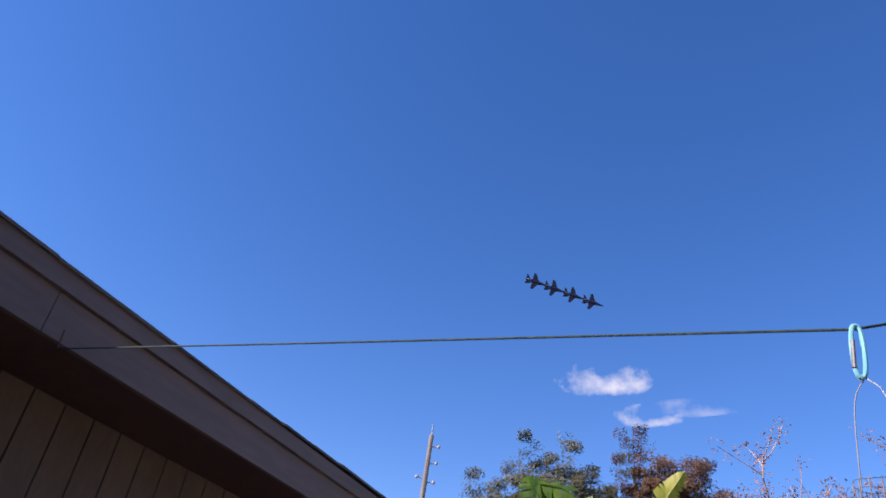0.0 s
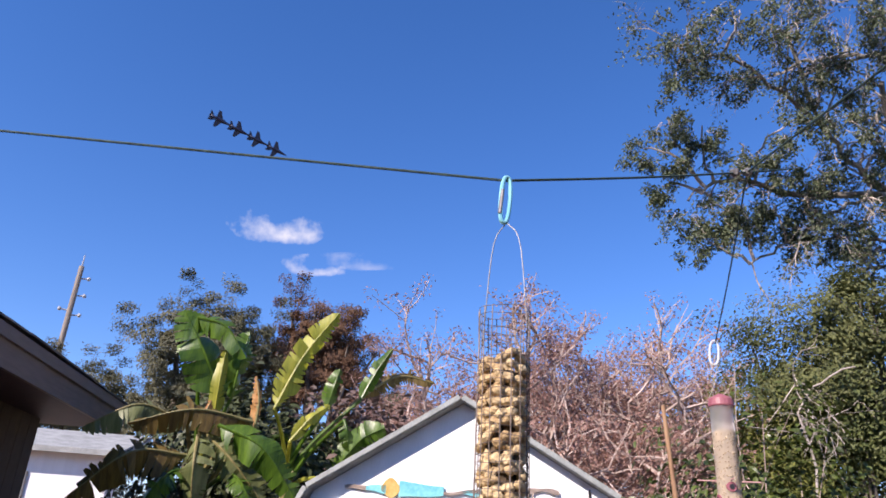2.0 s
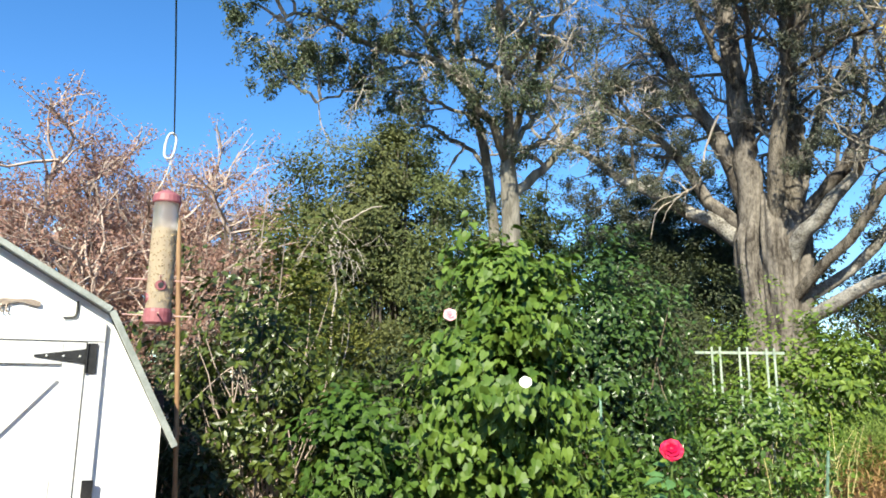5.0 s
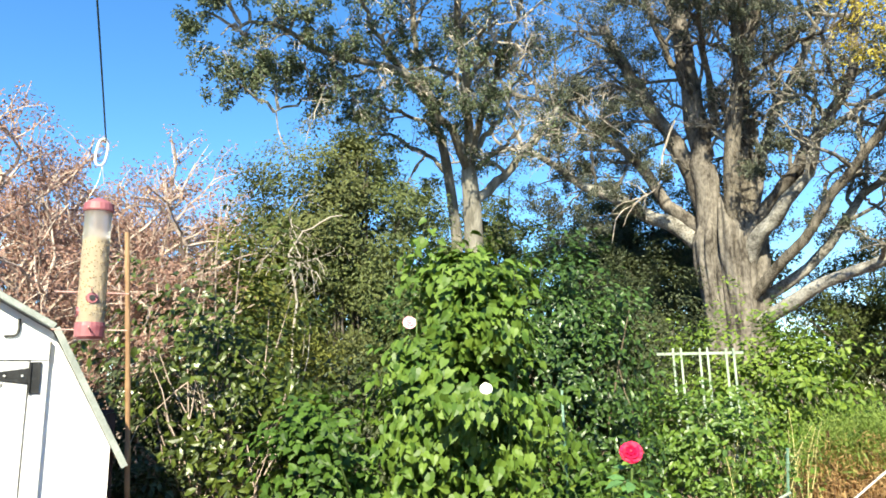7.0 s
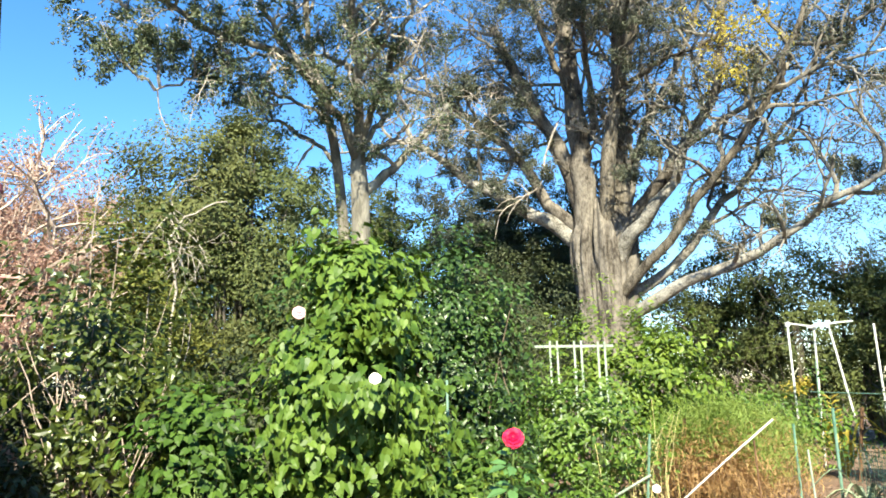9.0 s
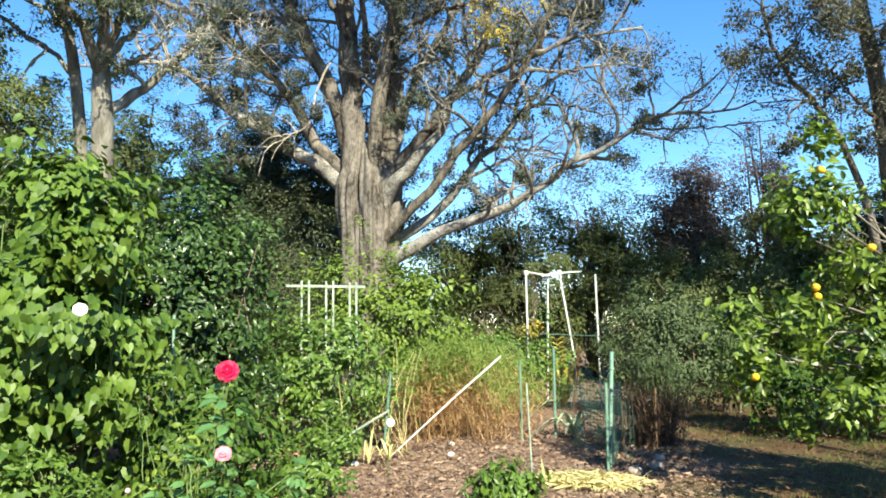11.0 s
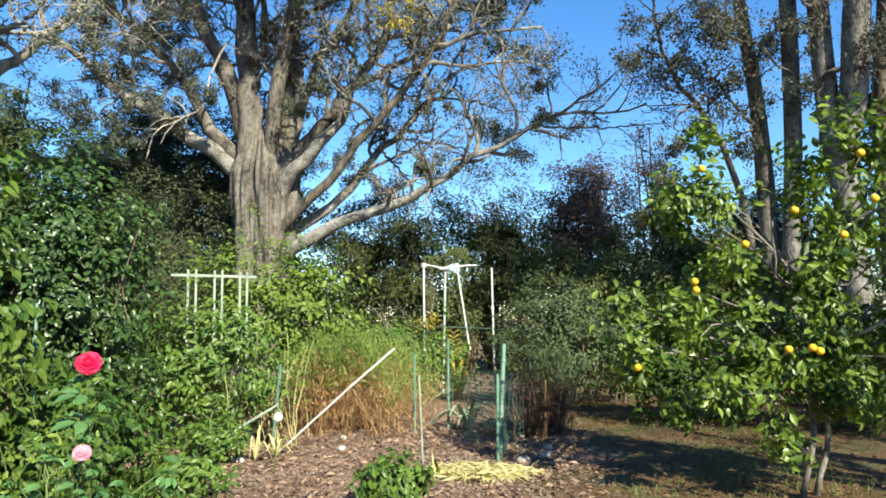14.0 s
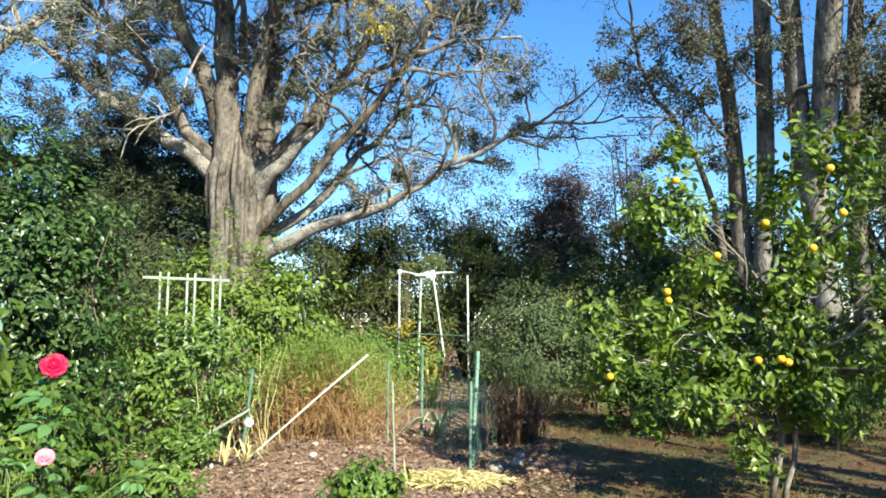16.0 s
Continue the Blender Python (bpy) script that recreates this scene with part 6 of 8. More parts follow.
def flower(name, c, r, material, face, rng_seed, label, stem_to=None, petals=(5, 5, 6, 7), parent=None, stem_mat="green_stem"):
    """A full bloom: rings of cupped petals, each a part."""
    rng = np.random.default_rng(rng_seed)
    ob = parent or thing(name, stem_to or c, label, "flower")
    q = Vector(face).to_track_quat("Z", "Y").to_matrix()
    for ring, n in enumerate(petals):
        tilt = 0.15 + 1.15 * ring / max(1, len(petals) - 1)
        rr = r * (0.45 + 0.55 * ring / max(1, len(petals) - 1))
        for j in range(n):
            a = 2 * math.pi * (j + 0.5 * ring) / n + rng.uniform(-0.15, 0.15)
            g = Geo()
            v = []
            for s in (0.0, 0.35, 0.7, 1.0):
                w = rr * (0.25 + 0.55 * math.sin(min(1, s + 0.1) * 2.2))
                t = tilt * (0.6 + 0.55 * s)
                out, up = rr * s * math.sin(t), rr * s * math.cos(t) * 0.9
                for e in (-1, 0, 1):
                    x, y, z = out - 0.12 * rr * abs(e), e * w * (0.75 if s == 1 else 1), up + 0.1 * rr * abs(e) + rng.normal(0, 0.06 * rr)
                    p = q @ Vector((x * math.cos(a) - y * math.sin(a), x * math.sin(a) + y * math.cos(a), z - 0.3 * r))
                    v.append(np.array(c) + np.array(p))
            f = [(i * 3 + k, i * 3 + k + 1, i * 3 + k + 4, i * 3 + k + 3) for i in range(3) for k in range(2)]
            part("petal", g.add(v, f), material, ob, smooth=True)
    return ob


def bloom_part(parent, name, c, r, material, face, seed, petals):
    """A bloom that is part of a shrub."""
    g = Geo()
    ball(g, c, r * 0.25, 8, 5)
    b = part(name, g, material, parent)
    return flower(name, c, r, material, face, seed, "", None, petals, b)


bloom_part(hib, "pink_bloom", (-2.86, 3.60, 1.875), 0.047, "petal_pale", (0.75, -0.6, 0.3), 3, (4, 5, 6))
bloom_part(hib, "white_bloom", (-2.11, 3.47, 1.415), 0.038, "petal_white", (0.6, -0.7, 0.5), 4, (4, 5, 6))

bush("firebush", (-1.95, 10.0, 0), (-2.2, 9.9, 1.25), (0.8, 0.6, 1.25), "fresh_light", "oval", 0.095, 260, 12, "bright green leafy bush with upright pointed leaves", "shrub", 91, "green_stem", 14, -0.7, 0.36, 0.1, 0.4, gaps=0.18)
bush("garden_shrub", (-3.1, 9.5, 0), (-2.85, 9.7, 1.2), (1.15, 0.6, 1.25), "fresh_light", "oval", 0.07, 320, 17, "mixed yellow-green plants under the old tree", "shrub", 92, "green_stem", 12, -0.7, 0.3, 0.1, 0.45, gaps=0.1)
bush("garden_shrub", (-2.55, 7.9, 0), (-2.65, 7.65, 0.75), (0.95, 0.65, 0.88), "fresh", "oval", 0.075, 230, 15, "tangled green garden plants beside the mulch", "shrub", 93, "green_stem", 16, -0.7, 0.2, 0.1, 0.5, gaps=0.04)
bush("garden_shrub", (-1.6, 11.6, 0), (-1.5, 11.5, 0.6), (1.7, 0.7, 0.8), "fresh", "oval", 0.075, 260, 15, "low bright green plants behind the dry bed", "shrub", 94, "green_stem", 12, -0.7, 0.2, 0.1, 0.5)
bush("garden_shrub", (-4.1, 8.5, 0), (-4.1, 8.4, 0.7), (0.8, 0.7, 0.75), "fresh", "oval", 0.075, 150, 13, "leafy plants in front of the pale railing", "shrub", 95, "green_stem", 12, -0.7, 0.3, 0.1, 0.45, gaps=0.3)
bush("grey_shrub", (1.25, 10.9, 0), (1.3, 10.8, 0.85), (1.0, 0.6, 1.0), "grey_shrub", "small", 0.055, 330, 34, "dense fine-leaved grey-green shrub", "shrub", 96, "twig_brown", 14, -0.7, 0.14, 0.1, 0.6)
bush("yellow_shrub", (2.2, 11.4, 0), (2.2, 11.3, 0.85), (0.6, 0.5, 0.85), "fresh_light", "small", 0.06, 150, 30, "yellow-green shrub at the edge of the lawn", "shrub", 97, "twig_brown", 10, -0.7, 0.16, 0.1, 0.6)
bush("dark_shrub", (2.75, 9.4, 0), (2.75, 9.35, 0.6), (0.95, 0.75, 0.75), "vine", "small", 0.07, 260, 24, "dark shrub in the shade behind the citrus tree", "shrub", 98, "twig_brown", 12, -0.7, 0.16, 0.1, 0.6)
bush("dark_shrub", (4.4, 8.9, 0), (4.4, 8.9, 0.62), (1.25, 0.7, 0.75), "vine", "small", 0.07, 240, 22, "low shaded shrubs along the lawn", "shrub", 99, "twig_brown", 12, -0.7, 0.16, 0.1, 0.6)


def dark_grass():
    """An upright tuft: dark red stems below, grey-green wisps above."""
    rng = np.random.default_rng(100)
    ob = thing("dark_red_plant", (0.95, 8.3, 0), "dark reddish upright feathery plant with grey-green tips", "plant")
    n = 700
    p = np.stack([rng.normal(0.93, 0.10, n), rng.normal(8.3, 0.10, n), np.zeros(n)], 1)
    part("stem_mass", leaves(Geo(), p, rng.normal(0, 0.16, (n, 3)) + (0, 0, 1), 0.62, "stem", rng, 0, 0.05, 0.35), "dark_plant", ob, "dark maroon stems", kind="stuff")
    n = 6000
    p = np.stack([rng.normal(0.93, 0.14, n).clip(0.55, 1.3), rng.normal(8.3, 0.12, n), rng.beta(1.5, 1.6, n) * 0.62], 1)
    part("needle_mass", leaves(Geo(), p, rng.normal(0, 0.5, (n, 3)) + (0, 0, 0.8), 0.07, "needle", rng, 0), "dark_plant", ob, kind="stuff")
    p = np.stack([rng.normal(1.0, 0.10, 2600), rng.normal(8.35, 0.10, 2600), 0.42 + rng.beta(1.5, 2.2, 2600) * 0.5], 1)
    part("wisp_mass", leaves(Geo(), p, rng.normal(0, 0.45, (2600, 3)) + (0, 0, 0.9), 0.09, "needle", rng, 0), "grey_shrub", ob, "grey-green wispy tips", kind="stuff")


dark_grass()


# ---- citrus tree ----
def citrus():
    rng = np.random.default_rng(110)
    ob = thing("citrus_tree", (2.75, 5.85, 0), "small citrus tree with glossy leaves and ripe oranges", "tree")
    lobes = (((2.65, 5.95, 1.15), (1.0, 0.75, 0.65), 130), ((2.05, 5.75, 2.1), (0.34, 0.34, 0.42), 36), ((2.45, 5.75, 1.75), (0.5, 0.45, 0.4), 48), ((3.15, 5.55, 2.25), (0.55, 0.45, 0.5), 60), ((3.5, 5.5, 1.2), (0.6, 0.55, 0.7), 80),
             ((3.0, 5.75, 1.75), (0.5, 0.4, 0.45), 56), ((1.62, 5.95, 1.1), (0.35, 0.35, 0.38), 34), ((2.2, 5.6, 0.75), (0.45, 0.4, 0.4), 40), ((2.5, 5.6, 0.42), (0.14, 0.14, 0.22), 7), ((2.72, 5.5, 0.68), (0.34, 0.26, 0.2), 24))
    wood, cs, ds = Geo(), [], []
    for s in ((2.68, 5.8), (2.8, 5.88)):
        tube(wood, spline([(s[0], s[1], -0.03), (s[0] + 0.12, s[1] + 0.02, 0.5), (2.75, 5.8, 1.0), (2.8, 5.75, 1.8)], 12, rng, 0.008), 0.022, 0.014, 7)
    for c, r, n in lobes:
        q, d = clumps(c, r, n, rng, -0.8, 0.3, 0.35)
        cs.append(q), ds.append(d)
        start = np.array((2.75, 5.82, min(c[2] * 0.8, 1.5)))
        for k in range(max(3, n // 8)):
            e = q[k]
            tube(wood, spline([start, (start + e) / 2 + rng.normal(0, 0.08, 3), e], 7, rng, 0.01), 0.013, 0.004, 5)
    part("trunk", wood, "twig_grey", ob, "thin forked trunk", smooth=True)
    c, d = np.concatenate(cs), np.concatenate(ds)
    k = np.array([noise.noise(Vector(q) * 2.4) for q in c]) > 0.0
    c, d = c[k], d[k]
    p, o = np.repeat(c, 38, 0), np.repeat(d, 38, 0)
    p = p + np.clip(rng.normal(0, 1, p.shape), -1.4, 1.4) * 0.072
    o = o + rng.normal(0, 0.4, o.shape)
    one = leaves(Geo(), [(0, 0, 0)], [(0, 1, 0)], 0.078, "oval", np.random.default_rng(1), 0, 0, 0).mesh("leaf")
    one.materials.append(M["citrus"])
    near = np.argsort(p[:, 1] + rng.normal(0, 0.2, len(p)))[:300]
    for i in near:
        piece("leaf", one, facing(p[i], o[i], 0.25, rng, rng.uniform(0.7, 1.25)), ob)
    rest = np.setdiff1d(np.arange(len(p)), near)
    part("foliage", leaves(Geo(), p[rest], o[rest], 0.072, "oval", rng, 0.25, face=0.8), "citrus", ob, kind="stuff")
    fruit = ball(Geo(), (0, 0, 0), 0.028, 12, 9, (1, 1, 0.95)).mesh("orange_fruit", True)
    fruit.materials.append(M["orange"])
    for x, y, z in ((1.92, 5.42, 1.50), (1.93, 5.43, 1.44), (2.54, 5.25, 1.95), (2.44, 5.22, 1.04), (2.58, 5.2, 1.05), (2.62, 5.19, 1.03), (1.99, 5.36, 2.27), (2.24, 5.33, 1.74), (2.8, 5.16, 1.77), (2.94, 5.03, 1.98),
                    (2.9, 5.08, 2.28), (3.2, 5.0, 1.62), (3.18, 4.92, 2.13), (1.53, 5.52, 0.91)):
        piece("orange_fruit", fruit, Matrix.Translation((x, y, z)), ob)


citrus()


# ---- banana plants ----
def banana_leaf(parent, stem, p0, p1, bow, width, material, seed, torn=0.25, face=(1, 0.1, 0.3), fold=0.3, name="leaf"):
    """A broad paddle blade with a rib, torn here and there along its edge; face: where its upper side looks."""
    rng = np.random.default_rng(seed)
    a, b = np.array(p0, float), np.array(p1, float)
    mid = (a + b) / 2 + np.array(bow, float)
    path = spline([a, mid, b], 25)
    t = unit(np.gradient(path, axis=0))
    side = unit(np.cross(t, np.array(face, float)))
    nor = np.cross(side, t)
    g = Geo()
    n = 24
    for s in (-1, 1):
        lift, wave = 0.0, rng.uniform(0, 6)
        for i in range(n):
            u0, u1 = i / n, (i + 1) / n
            w0, w1 = (width * min(1, 5 * u + 0.05) ** 0.6 * max(0, 1 - u ** 3.5) ** 0.5 * (1 + 0.06 * math.sin(9 * u + wave)) for u in (u0, u1))
            tear = rng.random() < torn
            if tear:
                lift = rng.normal(0, 0.28)
            k0, k1 = fold + lift + 0.10 * math.sin(14 * u0 + wave), fold + lift + 0.10 * math.sin(14 * u1 + wave)
            slant = 0.16 * width * t[i]
            f0, f1 = side[i] * s * math.cos(k0) - nor[i] * math.sin(k0), side[i + 1] * s * math.cos(k1) - nor[i + 1] * math.sin(k1)
            cut = 0.5 if tear else 0.0
            e0 = path[i] * (1 - cut) + path[i + 1] * cut
            v = [path[i], path[i + 1], path[i + 1] + f1 * w1 * 0.5 + slant * 0.5, path[i] + f0 * w0 * 0.5 + slant * 0.5, path[i + 1] + f1 * w1 + slant - nor[i] * 0.12 * w1, e0 + f0 * w0 + slant - nor[i] * 0.12 * w0]
            g.add(v, [(0, 1, 2, 3), (3, 2, 4, 5)] if s > 0 else [(3, 2, 1, 0), (5, 4, 2, 3)])
    ob = part(name, g, material, parent, smooth=True)
    h = Geo()
    tube(h, path + nor * 0.004, 0.014, 0.003, 6)
    q = np.array(stem, float)
    tube(h, spline([q, (q * 0.6 + a * 0.4) + (0, 0, 0.06), a], 8), 0.022, 0.014, 6)
    part("leaf_rib", h, "banana_yellow" if "yellow" in material else "banana_stem" if material != "banana" else "banana", ob)
    return ob


def banana(base, height, seed, label, blades):
    ob = thing("banana_plant", base, label, "banana plant", "banana plants beside the shed")
    top = (base[0], base[1], height)
    g = Geo()
    tube(g, spline([base, (base[0] + 0.03, base[1], height * 0.5), top], 9), 0.10, 0.05, 10)
    part("stem", g, "banana_stem", ob, smooth=True)
    for k, (p0, p1, bow, w, mat, torn, face, fold) in enumerate(blades):
        banana_leaf(ob, (top[0], top[1], top[2] - 0.03 * k), p0, p1, bow, w, mat, seed * 20 + k, torn, face, fold)


FRONT, UP = (1, 0.25, 0.25), (0.6, 0.1, 0.8)
yellowing_blades = [
    ((-5.1, -0.5, 2.4), (-5.1, -0.1, 3.21), (0, -0.03, 0.03), 0.115, "banana_yellow", 0.5, (1, 0.3, -0.1), 0.35),
    ((-5.15, -0.1, 2.44), (-5.15, -0.03, 2.76), (0.03, 0, 0.02), 0.075, "banana", 0.2, FRONT, 0.5),
    ((-5.3, 0.17, 2.56), (-5.3, 0.4, 3.02), (0, 0, 0.03), 0.07, "banana", 0.3, FRONT, 0.6),
    ((-5.0, -0.35, 2.15), (-5.0, -0.09, 2.44), (0.03, 0, 0.03), 0.055, "banana_yellow", 0.2, FRONT, 0.4),
]
side_blades = [
    ((-5.4, 0.17, 2.6), (-5.4, 0.79, 2.79), (0, 0, 0.12), 0.08, "banana_brown", 0.7, FRONT, 0.5),
    ((-5.1, 0.04, 2.36), (-5.1, 0.1, 2.13), (0.05, 0, 0.02), 0.07, "banana", 0.4, FRONT, 0.4),
    ((-5.0, -0.01, 1.91), (-5.0, 0.28, 2.09), (0, 0, 0.08), 0.06, "banana_yellow", 0.4, UP, 0.5),
    ((-5.1, -0.63, 2.24), (-5.1, -0.67, 2.63), (0.02, 0.02, 0), 0.05, "banana_dry", 0.6, FRONT, 0.9),
]
banana((-5.6, -0.35, 0), 2.0, 1, "tall banana plant with a yellowing upright leaf", yellowing_blades + side_blades)
upright_blades = [
    ((-5.3, -0.91, 2.45), (-5.25, -1.31, 3.12), (0.05, 0, 0.03), 0.20, "banana", 0.4, (1, 0.3, 0.1), 0.25),
    ((-5.4, -0.86, 2.49), (-5.4, -0.80, 3.05), (0.04, 0, 0.02), 0.13, "banana", 0.35, (1, 0.5, 0.1), 0.5),
    ((-5.2, -1.2, 3.08), (-5.1, -0.78, 2.78), (0.02, 0.02, 0.08), 0.12, "banana", 0.3, (0.8, 0.4, 0.3), 0.6),
    ((-5.25, -0.95, 2.3), (-5.25, -0.95, 2.85), (0.05, 0, 0), 0.06, "banana_yellow", 0.3, FRONT, 0.5),
]
drooping_blades = [
    ((-4.95, -0.64, 2.26), (-4.8, -1.45, 2.16), (0.05, 0, 0.08), 0.15, "banana_brown", 0.55, (0.8, 0, 0.45), 0.75),
    ((-4.85, -0.86, 2.2), (-4.75, -0.27, 1.74), (0.10, 0.03, 0.08), 0.15, "banana", 0.45, (1, -0.1, 0.45), 0.4),
    ((-4.95, -1.0, 2.18), (-4.9, -0.5, 1.72), (0.06, 0, 0.03), 0.15, "banana_olive", 0.8, (1, -0.4, 0.3), 0.5),
    ((-4.9, -1.0, 2.12), (-4.8, -0.95, 1.62), (0.12, 0, 0.05), 0.13, "banana_olive", 0.7, (1, -0.2, 0.3), 0.6),
    ((-5.0, -1.1, 2.2), (-4.85, -1.75, 2.12), (0.05, 0, 0.14), 0.16, "banana_olive", 0.8, UP, 0.7),
]
low_blades = [
    ((-4.9, -1.05, 1.98), (-4.85, -1.75, 1.66), (0.1, 0, 0.14), 0.18, "banana_brown", 0.5, (1, 0, 0.5), 0.55),
    ((-4.9, -1.0, 1.9), (-4.8, -1.3, 1.58), (0.08, 0, 0.08), 0.12, "banana", 0.6, UP, 0.5),
    ((-4.95, -0.75, 1.9), (-4.8, -0.5, 1.55), (0.08, 0, 0.06), 0.09, "banana", 0.6, UP, 0.5),
    ((-5.0, -0.62, 2.22), (-4.96, -0.65, 2.56), (0.02, 0.02, 0), 0.045, "banana_dry", 0.6, FRONT, 0.9),
    ((-5.15, -1.02, 2.25), (-5.15, -0.98, 2.42), (0.02, 0, 0), 0.04, "banana_dry", 0.4, FRONT, 0.8),
]
banana((-5.6, -1.05, 0), 1.95, 2, "banana plant with broad torn green leaves, some brown", upright_blades + drooping_blades + low_blades)
banana((-6.3, -0.1, 0), 1.7, 3, "smaller banana plant in the shade behind", [
    ((-6.2, 0.05, 2.0), (-5.9, 0.45, 2.45), (0, 0, 0.1), 0.15, "banana", 0.4, FRONT, 0.4), ((-6.1, -0.3, 1.9), (-5.7, -0.4, 2.3), (0, 0, 0.15), 0.16, "banana", 0.4, UP, 0.4),
    ((-6.1, 0.1, 1.8), (-5.7, 0.5, 1.5), (0, 0, 0.2), 0.15, "banana_yellow", 0.5, UP, 0.4), ((-6.2, -0.4, 1.9), (-5.8, -0.9, 2.1), (0, 0, 0.2), 0.16, "banana", 0.4, UP, 0.4)])
bush("low_shrub", (-6.6, 0.3, 0), (-6.7, 0.2, 1.45), (0.8, 1.3, 1.5), "purple", "oval", 0.09, 180, 18, "dark brownish undergrowth behind the banana plants", "shrub", 120)
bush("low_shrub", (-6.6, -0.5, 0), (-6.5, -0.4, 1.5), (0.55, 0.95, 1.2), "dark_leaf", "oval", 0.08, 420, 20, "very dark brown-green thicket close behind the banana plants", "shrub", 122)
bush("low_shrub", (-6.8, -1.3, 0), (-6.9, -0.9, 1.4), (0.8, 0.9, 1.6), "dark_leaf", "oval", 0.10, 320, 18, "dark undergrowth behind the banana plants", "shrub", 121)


# ---- garden bed: frames, stakes, netting ----
def pipe(parent, name, p0, p1, r, material):
    g = Geo()
    tube(g, [p0, p1], r, sides=10)
    return part(name, g, material, parent, smooth=False)


def pvc_frame():
    ob = thing("pipe_frame", (-0.3, 12.0, 0), "standing frame of white plastic pipes", "frame")
    r = 0.0145
    pipe(ob, "upright_pipe", (-0.86, 12.0, 0), (-0.86, 12.0, 2.17), r * 1.1, "pvc")
    pipe(ob, "upright_pipe", (-0.62, 12.5, 0), (-0.55, 12.5, 2.14), r, "pvc")
    pipe(ob, "green_sleeve", (-0.607, 12.5, 0.75), (-0.575, 12.5, 1.6), r * 1.12, "stake_green")
    pipe(ob, "leaning_pipe", (-0.02, 12.1, 0.0), (-0.34, 12.3, 2.18), r, "pvc")
    pipe(ob, "upright_pipe", (0.28, 11.9, 0), (0.265, 11.9, 2.085), r, "pvc")
    pipe(ob, "top_pipe", (-0.86, 12.0, 2.17), (-0.52, 12.45, 2.12), r, "pvc")
    pipe(ob, "top_pipe", (-0.62, 12.2, 2.10), (-0.2, 12.2, 2.15), r, "pvc")
    pipe(ob, "top_pipe", (-0.5, 12.4, 2.16), (-0.02, 12.6, 2.185), r * 0.8, "pvc")
    pipe(ob, "cross_pipe", (-0.7, 12.45, 1.14), (0.31, 11.9, 1.10), r * 0.5, "stake_green")
    for p in ((-0.86, 12.0, 2.17), (-0.55, 12.5, 2.14), (-0.34, 12.3, 2.18)):
        g = Geo()
        tube(g, [(p[0], p[1], p[2] - 0.05), (p[0], p[1], p[2] + 0.02)], 0.036, sides=10)
        part("elbow", g, "pvc", ob)
    g = Geo()
    rng = np.random.default_rng(7)
    for k in range(5):
        x = -0.8 + 0.02 * k
        tube(g, spline([(x, 12.05, 2.15), (x + 0.03, 12.05, 1.7), (x + rng.normal(0, 0.03), 12.05, 1.3)], 6), 0.003, sides=4)
    part("hanging_string", g, "twig_brown", ob)


pvc_frame()


def stake(p0, p1, r, material, label, studs=True):
    ob = thing("garden_stake", (p0[0], p0[1], 0), label, "stake", "stakes in the garden bed")
    pipe(ob, "shaft", p0, p1, r, material)
    if studs:
        a, b = np.array(p0, float), np.array(p1, float)
        for s in (0.35, 0.6, 0.85):
            g = Geo()
            c = a + (b - a) * s
            tube(g, [c - unit(b - a) * 0.006, c + unit(b - a) * 0.006], r * 1.5, sides=8)
            part("stud", g, material, ob)


stake((0.50, 7.0, -0.05), (0.555, 7.35, 1.017), 0.020, "stake_green", "tall weathered green metal stake")
stake((0.49, 6.92, -0.05), (0.50, 6.95, 0.76), 0.014, "stake_green", "short weathered green stake at the netting corner")
stake((-0.16, 6.72, -0.05), (-0.20, 6.8, 0.77), 0.008, "rail", "thin tan cane in the mulch", False)
stake((-0.15, 8.8, -0.05), (-0.14, 8.8, 1.03), 0.016, "stake_green", "pale green stake beside the agave")
stake((-0.5, 8.5, -0.05), (-0.5, 8.5, 0.88), 0.013, "stake_green", "thin green stake by the dry bed", False)
stake((-1.80, 7.45, -0.05), (-1.66, 7.3, 0.84), 0.014, "stake_green", "leaning green stake beside the dry bed")
stake((-1.58, 8.3, -0.05), (-1.56, 8.3, 0.95), 0.012, "rusty", "thin rusty rod in the dry bed", False)
stake((-0.78, 7.9, -0.05), (-0.80, 7.9, 0.75), 0.009, "rusty", "thin rusty rod beside the leaning cane", False)
stake((-2.26, 4.5, -0.05), (-2.25, 4.49, 1.40), 0.010, "stake_green", "thin green cane beside the hibiscus", False)
stake((0.62, 8.2, -0.05), (0.62, 8.2, 0.55), 0.012, "rusty", "short rusty rod by the netting", False)
stake((-0.12, 11.2, -0.05), (0.02, 11.15, 0.95), 0.022, "rusty", "short brown board leaning by the pipe frame", False)
stake((0.95, 8.0, -0.05), (0.96, 8.0, 0.62), 0.008, "rusty", "short wooden peg by the dark plant", False)

ob = thing("leaning_cane", (-1.58, 7.05, 0), "long white cane leaning across the bed", "cane")
pipe(ob, "lower_length", (-1.58, 7.05, 0.04), (-0.95, 7.2, 0.61), 0.0085, "pvc")
pipe(ob, "upper_length", (-0.945, 7.2, 0.615), (-0.52, 7.34, 0.985), 0.010, "pvc")
ob = thing("leaning_cane", (-2.2, 7.3, 0), "short pale stick propped against the green stake", "cane")
pipe(ob, "shaft", (-2.1, 7.2, 0.20), (-1.68, 7.32, 0.45), 0.013, "rail")
pipe(ob, "foot", (-2.1, 7.2, -0.02), (-2.1, 7.2, 0.205), 0.010, "rail")


